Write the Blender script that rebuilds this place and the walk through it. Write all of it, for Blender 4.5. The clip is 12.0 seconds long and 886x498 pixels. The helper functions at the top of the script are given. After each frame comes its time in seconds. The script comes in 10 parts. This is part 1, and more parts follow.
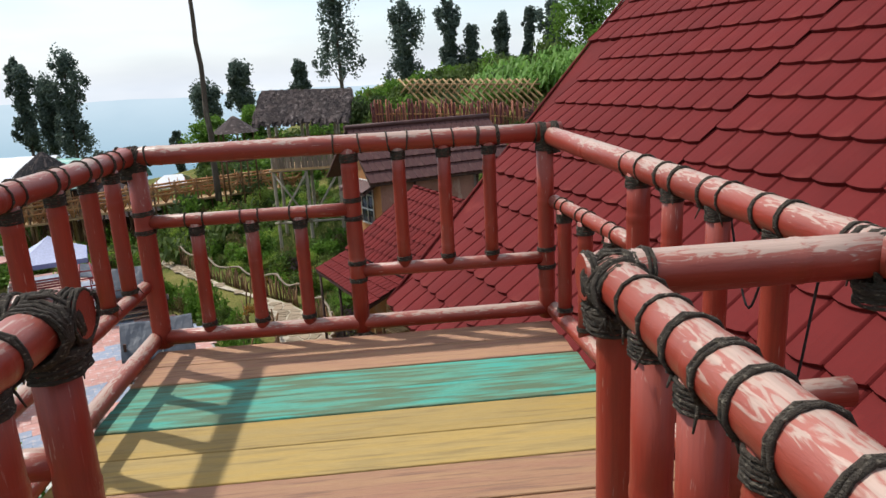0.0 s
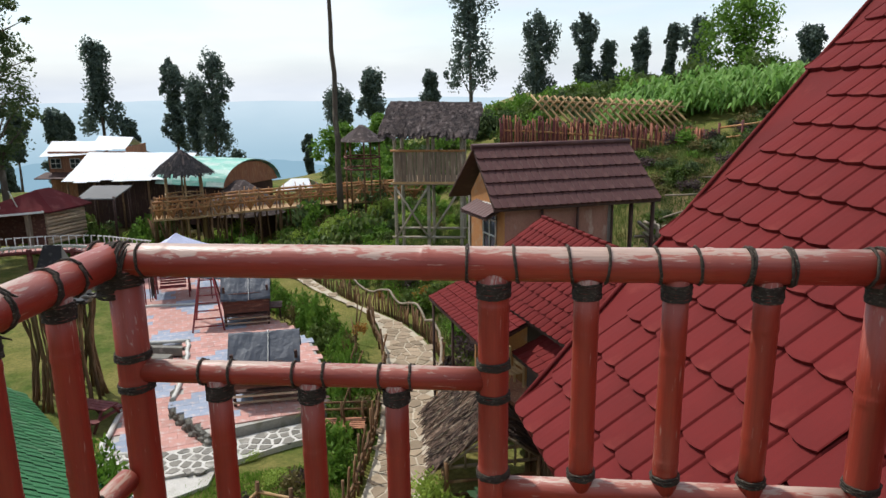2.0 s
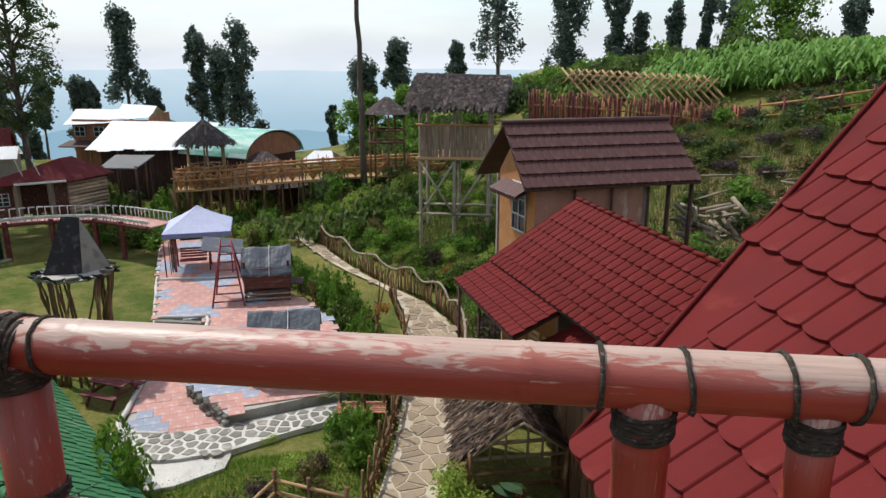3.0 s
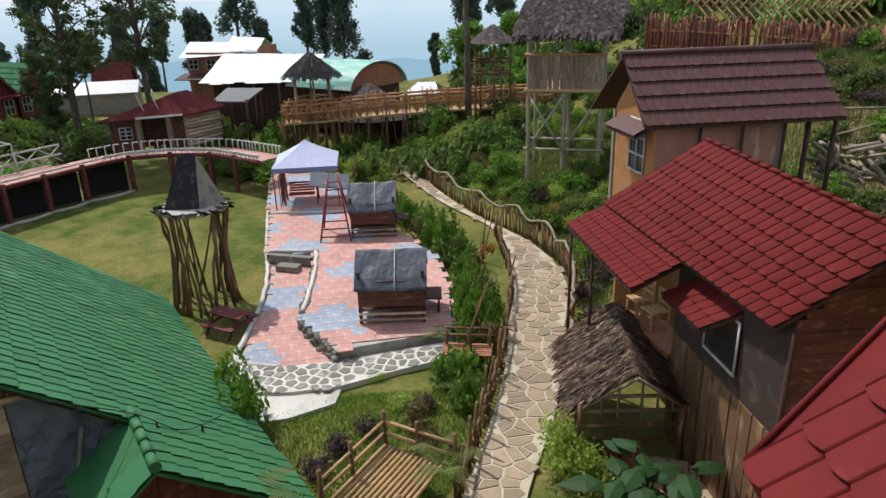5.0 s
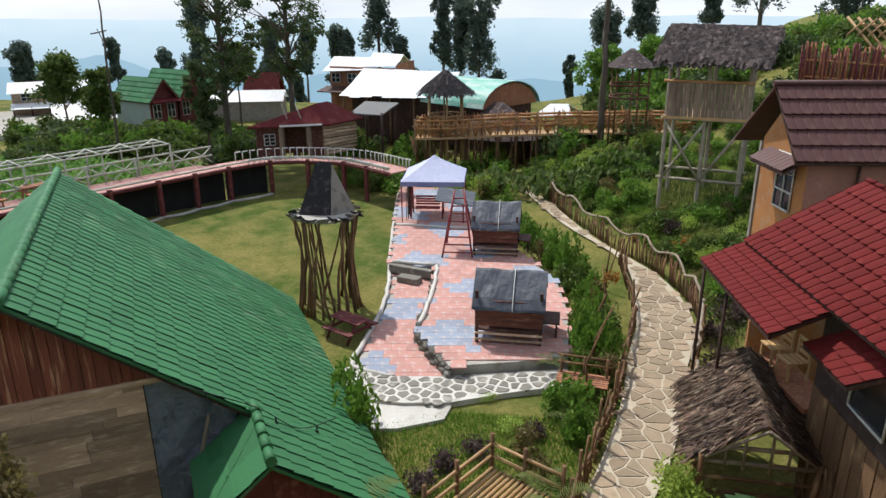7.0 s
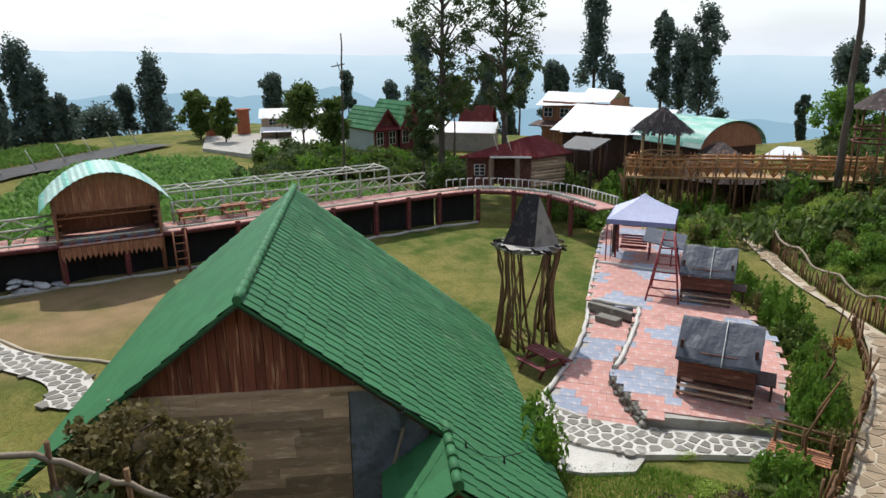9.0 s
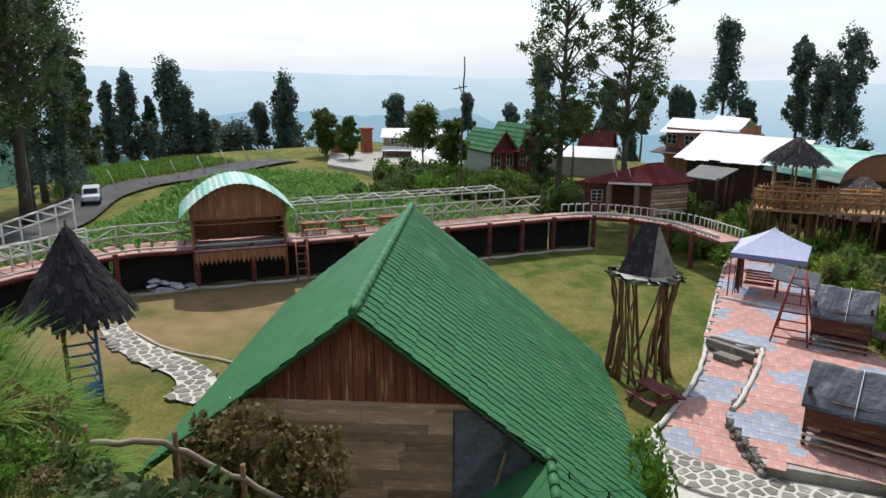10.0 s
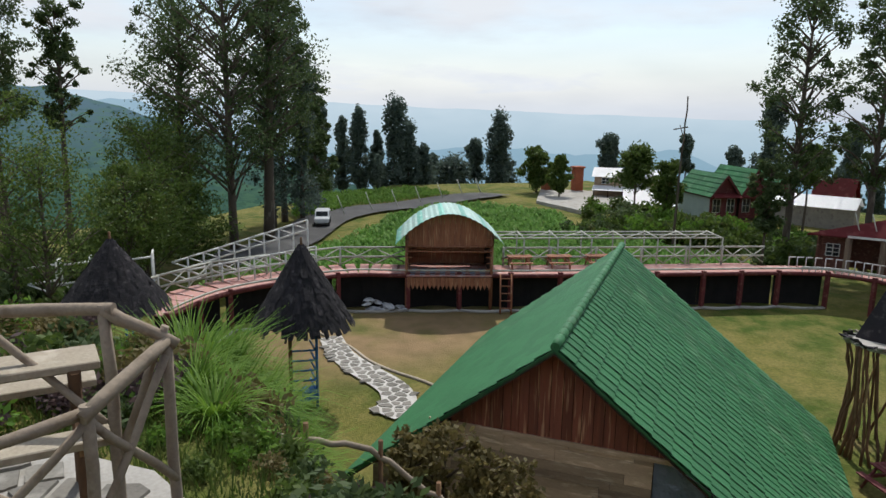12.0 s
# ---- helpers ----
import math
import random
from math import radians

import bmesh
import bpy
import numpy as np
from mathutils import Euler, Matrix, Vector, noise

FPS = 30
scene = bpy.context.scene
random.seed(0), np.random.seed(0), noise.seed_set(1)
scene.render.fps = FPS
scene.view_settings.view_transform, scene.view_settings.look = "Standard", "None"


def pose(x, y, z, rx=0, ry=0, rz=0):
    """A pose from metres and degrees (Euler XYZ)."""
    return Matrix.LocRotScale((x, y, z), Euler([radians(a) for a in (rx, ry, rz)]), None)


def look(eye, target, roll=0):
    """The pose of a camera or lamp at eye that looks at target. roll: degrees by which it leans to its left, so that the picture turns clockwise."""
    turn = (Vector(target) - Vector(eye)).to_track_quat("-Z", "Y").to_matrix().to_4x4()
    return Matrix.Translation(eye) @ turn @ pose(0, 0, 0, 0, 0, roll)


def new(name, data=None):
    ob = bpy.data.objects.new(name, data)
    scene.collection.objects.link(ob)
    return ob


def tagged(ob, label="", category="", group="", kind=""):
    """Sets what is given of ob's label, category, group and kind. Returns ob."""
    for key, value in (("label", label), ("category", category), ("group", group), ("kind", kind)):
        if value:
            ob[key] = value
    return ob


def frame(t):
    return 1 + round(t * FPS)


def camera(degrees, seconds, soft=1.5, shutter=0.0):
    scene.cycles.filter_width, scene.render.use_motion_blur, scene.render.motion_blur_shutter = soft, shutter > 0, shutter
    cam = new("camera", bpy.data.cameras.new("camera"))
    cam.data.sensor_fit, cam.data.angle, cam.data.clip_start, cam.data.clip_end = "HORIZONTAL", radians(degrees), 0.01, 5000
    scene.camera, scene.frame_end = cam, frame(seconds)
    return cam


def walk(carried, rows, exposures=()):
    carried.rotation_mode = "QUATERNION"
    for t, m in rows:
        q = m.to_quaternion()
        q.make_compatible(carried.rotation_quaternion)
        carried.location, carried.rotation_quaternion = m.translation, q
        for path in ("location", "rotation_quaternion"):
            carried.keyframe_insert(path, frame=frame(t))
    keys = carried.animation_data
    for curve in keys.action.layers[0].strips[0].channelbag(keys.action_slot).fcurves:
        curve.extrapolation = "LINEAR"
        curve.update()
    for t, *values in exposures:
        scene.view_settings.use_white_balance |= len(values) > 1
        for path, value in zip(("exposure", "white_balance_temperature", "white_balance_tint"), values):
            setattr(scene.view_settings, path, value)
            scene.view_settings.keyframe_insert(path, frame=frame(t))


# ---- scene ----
cam = camera(64.8, 12.0)
PATH = [
    (0, (0.760, 0.422, 1.392), (0.903, 2.355, 0.901), -3.1),
    (0.5, (0.770, 0.923, 1.425), (0.987, 2.837, 0.887), -2.5),
    (1, (0.712, 1.410, 1.447), (0.893, 3.329, 0.912), -1.4),
    (1.5, (0.652, 1.879, 1.473), (0.658, 3.819, 0.985), -0.9),
    (2, (0.599, 2.255, 1.533), (0.414, 4.196, 1.085), -0.7),
    (2.5, (0.445, 2.742, 1.540), (0.222, 4.678, 1.091), 0.1),
    (3, (0.368, 3.118, 1.539), (0.123, 5.033, 1.017), -0.0),
    (3.5, (0.261, 3.297, 1.636), (-0.047, 5.177, 1.028), -0.5),
    (3.7, (0.182, 3.380, 1.637), (-0.147, 5.249, 1.004), -0.8),
    (5.5, (-0.064, 3.785, 1.690), (-0.640, 5.562, 0.977), -1.7),
    (6, (-0.124, 3.804, 1.699), (-0.755, 5.567, 0.995), -1.7),
    (6.5, (-0.138, 3.802, 1.693), (-0.850, 5.542, 1.010), -1.4),
    (8.3, (-0.379, 3.822, 1.612), (-1.531, 5.350, 1.032), 0.2),
    (8.5, (-0.391, 3.811, 1.625), (-1.578, 5.310, 1.039), -0.6),
    (9, (-0.400, 3.798, 1.613), (-1.707, 5.206, 1.055), -0.4),
    (9.5, (-0.400, 3.801, 1.619), (-1.819, 5.106, 1.089), -0.1),
    (10, (-0.400, 3.734, 1.625), (-1.933, 4.919, 1.127), 0.3),
    (10.5, (-0.400, 3.674, 1.612), (-2.026, 4.740, 1.144), 0.7),
    (11, (-0.400, 3.626, 1.596), (-2.109, 4.566, 1.155), 1.1),
    (11.5, (-0.400, 3.609, 1.588), (-2.178, 4.422, 1.169), 1.0),
    (12, (-0.400, 3.601, 1.581), (-2.233, 4.295, 1.180), 1.0),
]
walk(cam, [(t, look(eye, target, roll)) for t, eye, target, roll in PATH], [(0.0, 0.22), (1.0, 0.3), (1.5, 0.36), (2.0, 0.2), (3.0, 0.16), (5.5, 0.28), (6.5, 0.34), (8.5, 0.24), (9.5, 0.24), (10.0, 0.17), (10.5, -0.02), (11.0, -0.1), (12.0, -0.06)])

# ---- world ----
world = bpy.data.worlds.new("sky")
scene.world = world
world.use_nodes = True
wt = world.node_tree
SUN_AZ, SUN_EL = -60.0, 57.0   # degrees clockwise from +y, above the horizon
sky = wt.nodes.new("ShaderNodeTexSky")
sky.sky_type, sky.sun_disc = "NISHITA", False
sky.sun_elevation, sky.sun_rotation = radians(SUN_EL), radians(SUN_AZ)
sky.dust_density, sky.air_density = 0.7, 1.0
tc = wt.nodes.new("ShaderNodeTexCoord")
sep = wt.nodes.new("ShaderNodeSeparateXYZ")
wt.links.new(tc.outputs["Generated"], sep.inputs[0])
# clouds: noise stretched along the horizon, in a plane above
mapn = wt.nodes.new("ShaderNodeMapping")
mapn.inputs["Scale"].default_value = (1.0, 1.0, 4.5)
wt.links.new(tc.outputs["Generated"], mapn.inputs["Vector"])
nz = wt.nodes.new("ShaderNodeTexNoise")
nz.inputs["Scale"].default_value, nz.inputs["Detail"].default_value, nz.inputs["Roughness"].default_value = 2.1, 9, 0.55
wt.links.new(mapn.outputs[0], nz.inputs["Vector"])
cr = wt.nodes.new("ShaderNodeValToRGB")
cr.color_ramp.elements[0].position, cr.color_ramp.elements[1].position = 0.36, 0.62
wt.links.new(nz.outputs["Fac"], cr.inputs["Fac"])
hz = wt.nodes.new("ShaderNodeMapRange")
hz.inputs[1].default_value, hz.inputs[2].default_value = 0.0, 0.16
hz.inputs[3].default_value, hz.inputs[4].default_value = 0.97, 0.0
wt.links.new(sep.outputs["Z"], hz.inputs[0])
mx = wt.nodes.new("ShaderNodeMath")
mx.operation = "MAXIMUM"
wt.links.new(cr.outputs["Color"], mx.inputs[0])
wt.links.new(hz.outputs[0], mx.inputs[1])
nz2 = wt.nodes.new("ShaderNodeTexNoise")
nz2.inputs["Scale"].default_value, nz2.inputs["Detail"].default_value = 2.0, 5
wt.links.new(mapn.outputs[0], nz2.inputs["Vector"])
cloud = wt.nodes.new("ShaderNodeValToRGB")
cloud.color_ramp.elements[0].position, cloud.color_ramp.elements[1].position = 0.34, 0.62
cloud.color_ramp.elements[0].color, cloud.color_ramp.elements[1].color = (4.0, 4.45, 5.15, 1), (5.6, 5.9, 6.3, 1)
wt.links.new(nz2.outputs["Fac"], cloud.inputs["Fac"])
mixc = wt.nodes.new("ShaderNodeMix")
mixc.data_type = "RGBA"
wt.links.new(mx.outputs[0], mixc.inputs[0])
wt.links.new(sky.outputs[0], mixc.inputs[6])
wt.links.new(cloud.outputs[0], mixc.inputs[7])
bg = wt.nodes["Background"]
bg.inputs["Strength"].default_value = 0.15
wt.links.new(mixc.outputs[2], bg.inputs["Color"])

sun = new("sun", bpy.data.lights.new("sun", "SUN"))
sun.data.energy, sun.data.angle, sun.data.color = 3.5, radians(1.2), (1.0, 0.98, 0.94)
sd = Vector((math.sin(radians(SUN_AZ)) * math.cos(radians(SUN_EL)), math.cos(radians(SUN_AZ)) * math.cos(radians(SUN_EL)), math.sin(radians(SUN_EL))))
sun.matrix_world = look(sd * 80, (0, 0, 0))


# ---- materials ----
def base(name):
    m = bpy.data.materials.new(name)
    m.use_nodes = True
    return m, m.node_tree, m.node_tree.nodes["Principled BSDF"]


def mixrgb(nt, fac, a, b, mode="MIX"):
    n = nt.nodes.new("ShaderNodeMix")
    n.data_type, n.blend_type = "RGBA", mode
    for i, v in ((0, fac), (6, a), (7, b)):
        if hasattr(v, "default_value"):
            nt.links.new(v, n.inputs[i])
        else:
            n.inputs[i].default_value = v if i == 0 else (*v[:3], 1)
    return n.outputs[2]


def noisefac(nt, scale, detail=4, lo=0.35, hi=0.65, stretch=(1, 1, 1), coord="Object", dist=0.0):
    c = nt.nodes.new("ShaderNodeTexCoord")
    mp = nt.nodes.new("ShaderNodeMapping")
    mp.inputs["Scale"].default_value = stretch
    nt.links.new(c.outputs[coord], mp.inputs["Vector"])
    n = nt.nodes.new("ShaderNodeTexNoise")
    n.inputs["Scale"].default_value, n.inputs["Detail"].default_value, n.inputs["Distortion"].default_value = scale, detail, dist
    nt.links.new(mp.outputs[0], n.inputs["Vector"])
    r = nt.nodes.new("ShaderNodeMapRange")
    r.inputs[1].default_value, r.inputs[2].default_value = lo, hi
    nt.links.new(n.outputs["Fac"], r.inputs[0])
    return r.outputs[0]


def bump(nt, p, height, strength=0.3, distance=0.02):
    b = nt.nodes.new("ShaderNodeBump")
    b.inputs["Strength"].default_value, b.inputs["Distance"].default_value = strength, distance
    nt.links.new(height, b.inputs["Height"])
    nt.links.new(b.outputs[0], p.inputs["Normal"])


def island(nt):
    return nt.nodes.new("ShaderNodeNewGeometry").outputs["Random Per Island"]


def objrandom(nt):
    return nt.nodes.new("ShaderNodeObjectInfo").outputs["Random"]


def surface(name, a, b, c=None, scale=3.0, fine=40.0, rough=0.8, stretch=(1, 1, 1), bumps=0.3, bdist=0.01, rnd=0.0, isl=0.0, metal=0.0, cthr=(0.55, 0.7), spec=0.3, cscale=None):
    """Two tones by a large and a fine noise, worn patches of a third tone, and a shift from piece to piece."""
    m, nt, p = base(name)
    col = mixrgb(nt, noisefac(nt, scale, 5, 0.3, 0.7, stretch), a, b)
    fn = noisefac(nt, fine, 3, 0.2, 0.8, stretch)
    col = mixrgb(nt, fn, col, mixrgb(nt, 0.28, col, (0.02, 0.02, 0.02)))
    if c:
        col = mixrgb(nt, noisefac(nt, cscale or scale * 2.3, 7, cthr[0], cthr[1], stretch), col, c)
    for amount, src in ((rnd, objrandom), (isl, island)):
        if amount:
            h = nt.nodes.new("ShaderNodeHueSaturation")
            r = nt.nodes.new("ShaderNodeMapRange")
            r.inputs[3].default_value, r.inputs[4].default_value = 1 - amount, 1 + amount
            nt.links.new(src(nt), r.inputs[0])
            nt.links.new(r.outputs[0], h.inputs["Value"])
            nt.links.new(col, h.inputs["Color"])
            col = h.outputs[0]
    nt.links.new(col, p.inputs["Base Color"])
    p.inputs["Roughness"].default_value, p.inputs["Metallic"].default_value = rough, metal
    p.inputs["Specular IOR Level"].default_value = spec
    if bumps:
        bump(nt, p, fn, bumps, bdist)
    return m


def leafmat(name, a, b, c=None, amount=0.35, thr=(0.6, 0.75)):
    m, nt, p = base(name)
    r = island(nt)
    col = mixrgb(nt, r, a, b)
    col = mixrgb(nt, noisefac(nt, 0.6, 4, 0.3, 0.7), col, mixrgb(nt, amount, col, (0.01, 0.02, 0.005)))
    if c:
        col = mixrgb(nt, noisefac(nt, 1.3, 4, thr[0], thr[1]), col, c)
    nt.links.new(col, p.inputs["Base Color"])
    p.inputs["Roughness"].default_value, p.inputs["Specular IOR Level"].default_value = 0.6, 0.25
    tr = nt.nodes.new("ShaderNodeBsdfTranslucent")
    nt.links.new(col, tr.inputs["Color"])
    ms = nt.nodes.new("ShaderNodeMixShader")
    ms.inputs[0].default_value = 0.4
    nt.links.new(p.outputs[0], ms.inputs[1])
    nt.links.new(tr.outputs[0], ms.inputs[2])
    nt.links.new(ms.outputs[0], nt.nodes["Material Output"].inputs["Surface"])
    return m


def worn_top(name, a, b, worn):
    """Painted bamboo: fibres run along the culm, the upper side is bleached and flaked in long streaks."""
    m, nt, p = base(name)
    at = nt.nodes.new("ShaderNodeAttribute")
    at.attribute_name = "culm"

    def streak(scale, along, detail, lo, hi, dist=0.0):
        mp = nt.nodes.new("ShaderNodeMapping")
        mp.inputs["Scale"].default_value = (along, 1, 1)
        nt.links.new(at.outputs["Vector"], mp.inputs["Vector"])
        nz_ = nt.nodes.new("ShaderNodeTexNoise")
        nz_.inputs["Scale"].default_value, nz_.inputs["Detail"].default_value, nz_.inputs["Distortion"].default_value = scale, detail, dist
        nt.links.new(mp.outputs[0], nz_.inputs["Vector"])
        r_ = nt.nodes.new("ShaderNodeMapRange")
        r_.inputs[1].default_value, r_.inputs[2].default_value = lo, hi
        nt.links.new(nz_.outputs["Fac"], r_.inputs[0])
        return r_.outputs[0]

    def math_(op, x, y):
        k = nt.nodes.new("ShaderNodeMath")
        k.operation = op
        for i, v in enumerate((x, y)):
            if hasattr(v, "default_value"):
                nt.links.new(v, k.inputs[i])
            else:
                k.inputs[i].default_value = v
        return k.outputs[0]

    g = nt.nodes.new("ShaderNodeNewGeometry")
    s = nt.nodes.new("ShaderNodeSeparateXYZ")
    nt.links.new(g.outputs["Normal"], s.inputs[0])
    fibre = streak(160, 0.04, 4, 0.25, 0.75)
    flake = streak(70, 0.22, 9, 0.32, 0.68, 1.2)
    patch = streak(5, 0.45, 4, 0.30, 0.72)
    col = mixrgb(nt, streak(9, 0.4, 5, 0.3, 0.7), a, b)
    col = mixrgb(nt, math_("MULTIPLY", fibre, 0.55), col, mixrgb(nt, 0.45, col, (0.07, 0.012, 0.008)))
    # thin pale scratches all over, a chalky film with painted-in sheen on upward faces, bare cane on the upper side
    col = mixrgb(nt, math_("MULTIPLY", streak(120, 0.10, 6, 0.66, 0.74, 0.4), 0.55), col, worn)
    film_sheen = nt.nodes.new("ShaderNodeMapRange")
    film_sheen.inputs[1].default_value, film_sheen.inputs[2].default_value, film_sheen.inputs[4].default_value = 0.1, 0.95, 0.5
    nt.links.new(math_("ADD", s.outputs["Z"], math_("MULTIPLY", math_("SUBTRACT", patch, 0.5), 0.5)), film_sheen.inputs[0])
    col = mixrgb(nt, film_sheen.outputs[0], col, (0.46, 0.22, 0.17))
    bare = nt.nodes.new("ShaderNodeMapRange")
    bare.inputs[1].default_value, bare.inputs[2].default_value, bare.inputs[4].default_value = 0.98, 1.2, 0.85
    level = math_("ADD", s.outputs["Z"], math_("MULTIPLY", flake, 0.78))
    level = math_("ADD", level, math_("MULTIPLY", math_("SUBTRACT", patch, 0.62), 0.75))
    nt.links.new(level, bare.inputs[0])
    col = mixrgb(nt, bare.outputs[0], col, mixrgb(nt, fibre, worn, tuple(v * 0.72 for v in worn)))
    nt.links.new(col, p.inputs["Base Color"])
    p.inputs["Roughness"].default_value, p.inputs["Specular IOR Level"].default_value = 0.42, 0.4
    bump(nt, p, math_("ADD", math_("MULTIPLY", fibre, 0.5), flake), 0.2, 0.0025)
    return m


M = {}
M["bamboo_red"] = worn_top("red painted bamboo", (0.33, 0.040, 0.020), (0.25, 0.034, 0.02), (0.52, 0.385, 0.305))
M["rope"] = surface("dark fibre rope", (0.05, 0.038, 0.028), (0.10, 0.08, 0.058), (0.27, 0.23, 0.17), 40, 320, 0.95, (1, 1, 2), 1.0, 0.006, cthr=(0.58, 0.72))
M["plank_brown"] = surface("worn brown plank paint", (0.40, 0.20, 0.125), (0.46, 0.27, 0.14), (0.24, 0.13, 0.085), 4.0, 70, 0.7, (0.35, 6, 1), 0.6, 0.004, rnd=0.12, cthr=(0.52, 0.68))
M["plank_green"] = surface("worn turquoise plank paint", (0.05, 0.38, 0.30), (0.15, 0.29, 0.18), (0.10, 0.15, 0.085), 4.2, 70, 0.7, (0.5, 5, 1), 0.6, 0.004, rnd=0.16, cthr=(0.42, 0.58), cscale=6.0)
M["plank_yellow"] = surface("worn yellow plank paint", (0.53, 0.35, 0.095), (0.46, 0.33, 0.13), (0.30, 0.21, 0.08), 4.0, 70, 0.7, (0.35, 6, 1), 0.6, 0.004, rnd=0.12, cthr=(0.52, 0.7))
M["tile_red"] = surface("red metal roof tile", (0.158, 0.0145, 0.013), (0.115, 0.012, 0.011), (0.20, 0.036, 0.028), 1.6, 160, 0.75, (1, 1, 1), 0.2, 0.002, rnd=0.08, isl=0.05, cthr=(0.58, 0.85), spec=0.1)
M["tile_brown"] = surface("dark brown metal roof tile", (0.10, 0.036, 0.031), (0.075, 0.029, 0.026), (0.12, 0.055, 0.045), 1.1, 70, 0.6, isl=0.08, bumps=0.1)
M["tile_green"] = surface("green bitumen roof tile", (0.036, 0.155, 0.058), (0.052, 0.19, 0.072), (0.115, 0.225, 0.115), 0.7, 30, 0.6, isl=0.16, rnd=0.1, bumps=0.4, cthr=(0.52, 0.8), spec=0.2)
M["wood_warm"] = surface("reddish brown boards", (0.40, 0.165, 0.08), (0.28, 0.11, 0.06), (0.46, 0.27, 0.15), 2.0, 30, 0.7, (4, 4, 0.35), 0.35, 0.006, isl=0.18, rnd=0.15)
M["wood_gable"] = surface("red brown weathered boards", (0.34, 0.105, 0.06), (0.20, 0.068, 0.044), (0.52, 0.27, 0.15), 1.6, 30, 0.75, (5, 5, 0.3), 0.4, 0.006, isl=0.25, rnd=0.22, cthr=(0.56, 0.68))
M["wood_grey"] = surface("weathered grey brown boards", (0.58, 0.41, 0.275), (0.40, 0.28, 0.19), (0.64, 0.50, 0.36), 2.0, 30, 0.85, (0.6, 0.6, 3), 0.35, 0.006, isl=0.2, rnd=0.4)
M["wood_upright"] = surface("brown upright boards", (0.26, 0.18, 0.125), (0.17, 0.12, 0.085), (0.36, 0.28, 0.2), 2.0, 30, 0.85, (4, 4, 0.35), 0.35, 0.006, isl=0.2, rnd=0.2)
M["metal_teal_pale"] = surface("bleached turquoise roof sheet", (0.46, 0.62, 0.54), (0.36, 0.56, 0.48), (0.58, 0.66, 0.60), 1.0, 20, 0.55, (0.4, 3, 3), isl=0.1, bumps=0.15, rnd=0.12)
M["wood_dark"] = surface("dark stained timber", (0.07, 0.028, 0.02), (0.05, 0.022, 0.016), (0.11, 0.06, 0.04), 2.2, 30, 0.7, (2, 2, 0.5), 0.3, 0.006, isl=0.2, rnd=0.1)
M["wood_hut"] = surface("reddish stained boards", (0.16, 0.055, 0.035), (0.11, 0.04, 0.028), (0.24, 0.12, 0.08), 2.2, 30, 0.7, (0.5, 2, 2), 0.3, 0.006, rnd=0.25)
M["wood_red"] = surface("maroon painted timber", (0.16, 0.03, 0.03), (0.12, 0.028, 0.026), (0.22, 0.09, 0.07), 2.2, 30, 0.7, (1, 1, 1), 0.25, 0.006, isl=0.15)
M["bamboo_tan"] = surface("dry tan bamboo", (0.50, 0.31, 0.14), (0.40, 0.24, 0.11), (0.42, 0.30, 0.15), 1.5, 30, 0.65, isl=0.25, bumps=0.2)
M["bamboo_orange"] = surface("orange varnished bamboo", (0.56, 0.27, 0.10), (0.45, 0.19, 0.07), (0.48, 0.31, 0.14), 1.2, 30, 0.6, isl=0.25, bumps=0.2)
M["bamboo_rust"] = surface("rust red stained bamboo", (0.36, 0.13, 0.06), (0.28, 0.09, 0.045), (0.42, 0.2, 0.1), 1.2, 30, 0.65, rnd=0.2, bumps=0.2)
M["bamboo_grey"] = surface("grey weathered bamboo", (0.42, 0.36, 0.27), (0.33, 0.27, 0.19), (0.48, 0.42, 0.33), 1.5, 30, 0.75, isl=0.2, bumps=0.25)
M["thatch"] = surface("old dark thatch", (0.10, 0.072, 0.064), (0.05, 0.038, 0.036), (0.18, 0.145, 0.13), 2.0, 40, 0.95, (1, 1, 1), 0.8, 0.03, isl=0.6)
M["thatch_brown"] = surface("dry brown thatch", (0.17, 0.105, 0.07), (0.075, 0.047, 0.036), (0.30, 0.22, 0.15), 2.0, 40, 0.95, (1, 1, 1), 0.8, 0.03, isl=0.7)
M["thatch_black"] = surface("black palm fibre thatch", (0.03, 0.025, 0.027), (0.02, 0.018, 0.02), (0.07, 0.06, 0.06), 2.0, 40, 0.95, (1, 1, 1), 0.8, 0.03, isl=0.4)
M["metal_white"] = surface("pale corrugated roof sheet", (0.86, 0.86, 0.86), (0.82, 0.83, 0.83), (0.68, 0.67, 0.65), 0.35, 12, 0.4, bumps=0.1, isl=0.06, cthr=(0.6, 0.8))
M["metal_teal"] = surface("weathered turquoise roof sheet", (0.15, 0.44, 0.34), (0.24, 0.52, 0.42), (0.48, 0.60, 0.52), 1.0, 20, 0.55, (0.4, 3, 3), isl=0.1, rnd=0.22, bumps=0.15)
M["metal_maroon"] = surface("maroon sheet roof", (0.15, 0.022, 0.024), (0.115, 0.022, 0.022), (0.17, 0.05, 0.045), 0.8, 25, 0.8, isl=0.1, spec=0.1)
M["plaster_orange"] = surface("orange limewashed wall", (0.50, 0.22, 0.07), (0.42, 0.18, 0.065), (0.38, 0.22, 0.12), 1.5, 25, 0.9, bumps=0.2, cthr=(0.52, 0.7))
M["plaster_grey"] = surface("bare grey plaster", (0.34, 0.30, 0.25), (0.26, 0.23, 0.2), (0.18, 0.15, 0.13), 1.5, 25, 0.9, bumps=0.2)
M["plaster_dirty"] = surface("dirty brown stained plaster", (0.40, 0.20, 0.15), (0.29, 0.14, 0.10), (0.46, 0.33, 0.27), 1.2, 25, 0.9, (1, 1, 0.5), bumps=0.2)
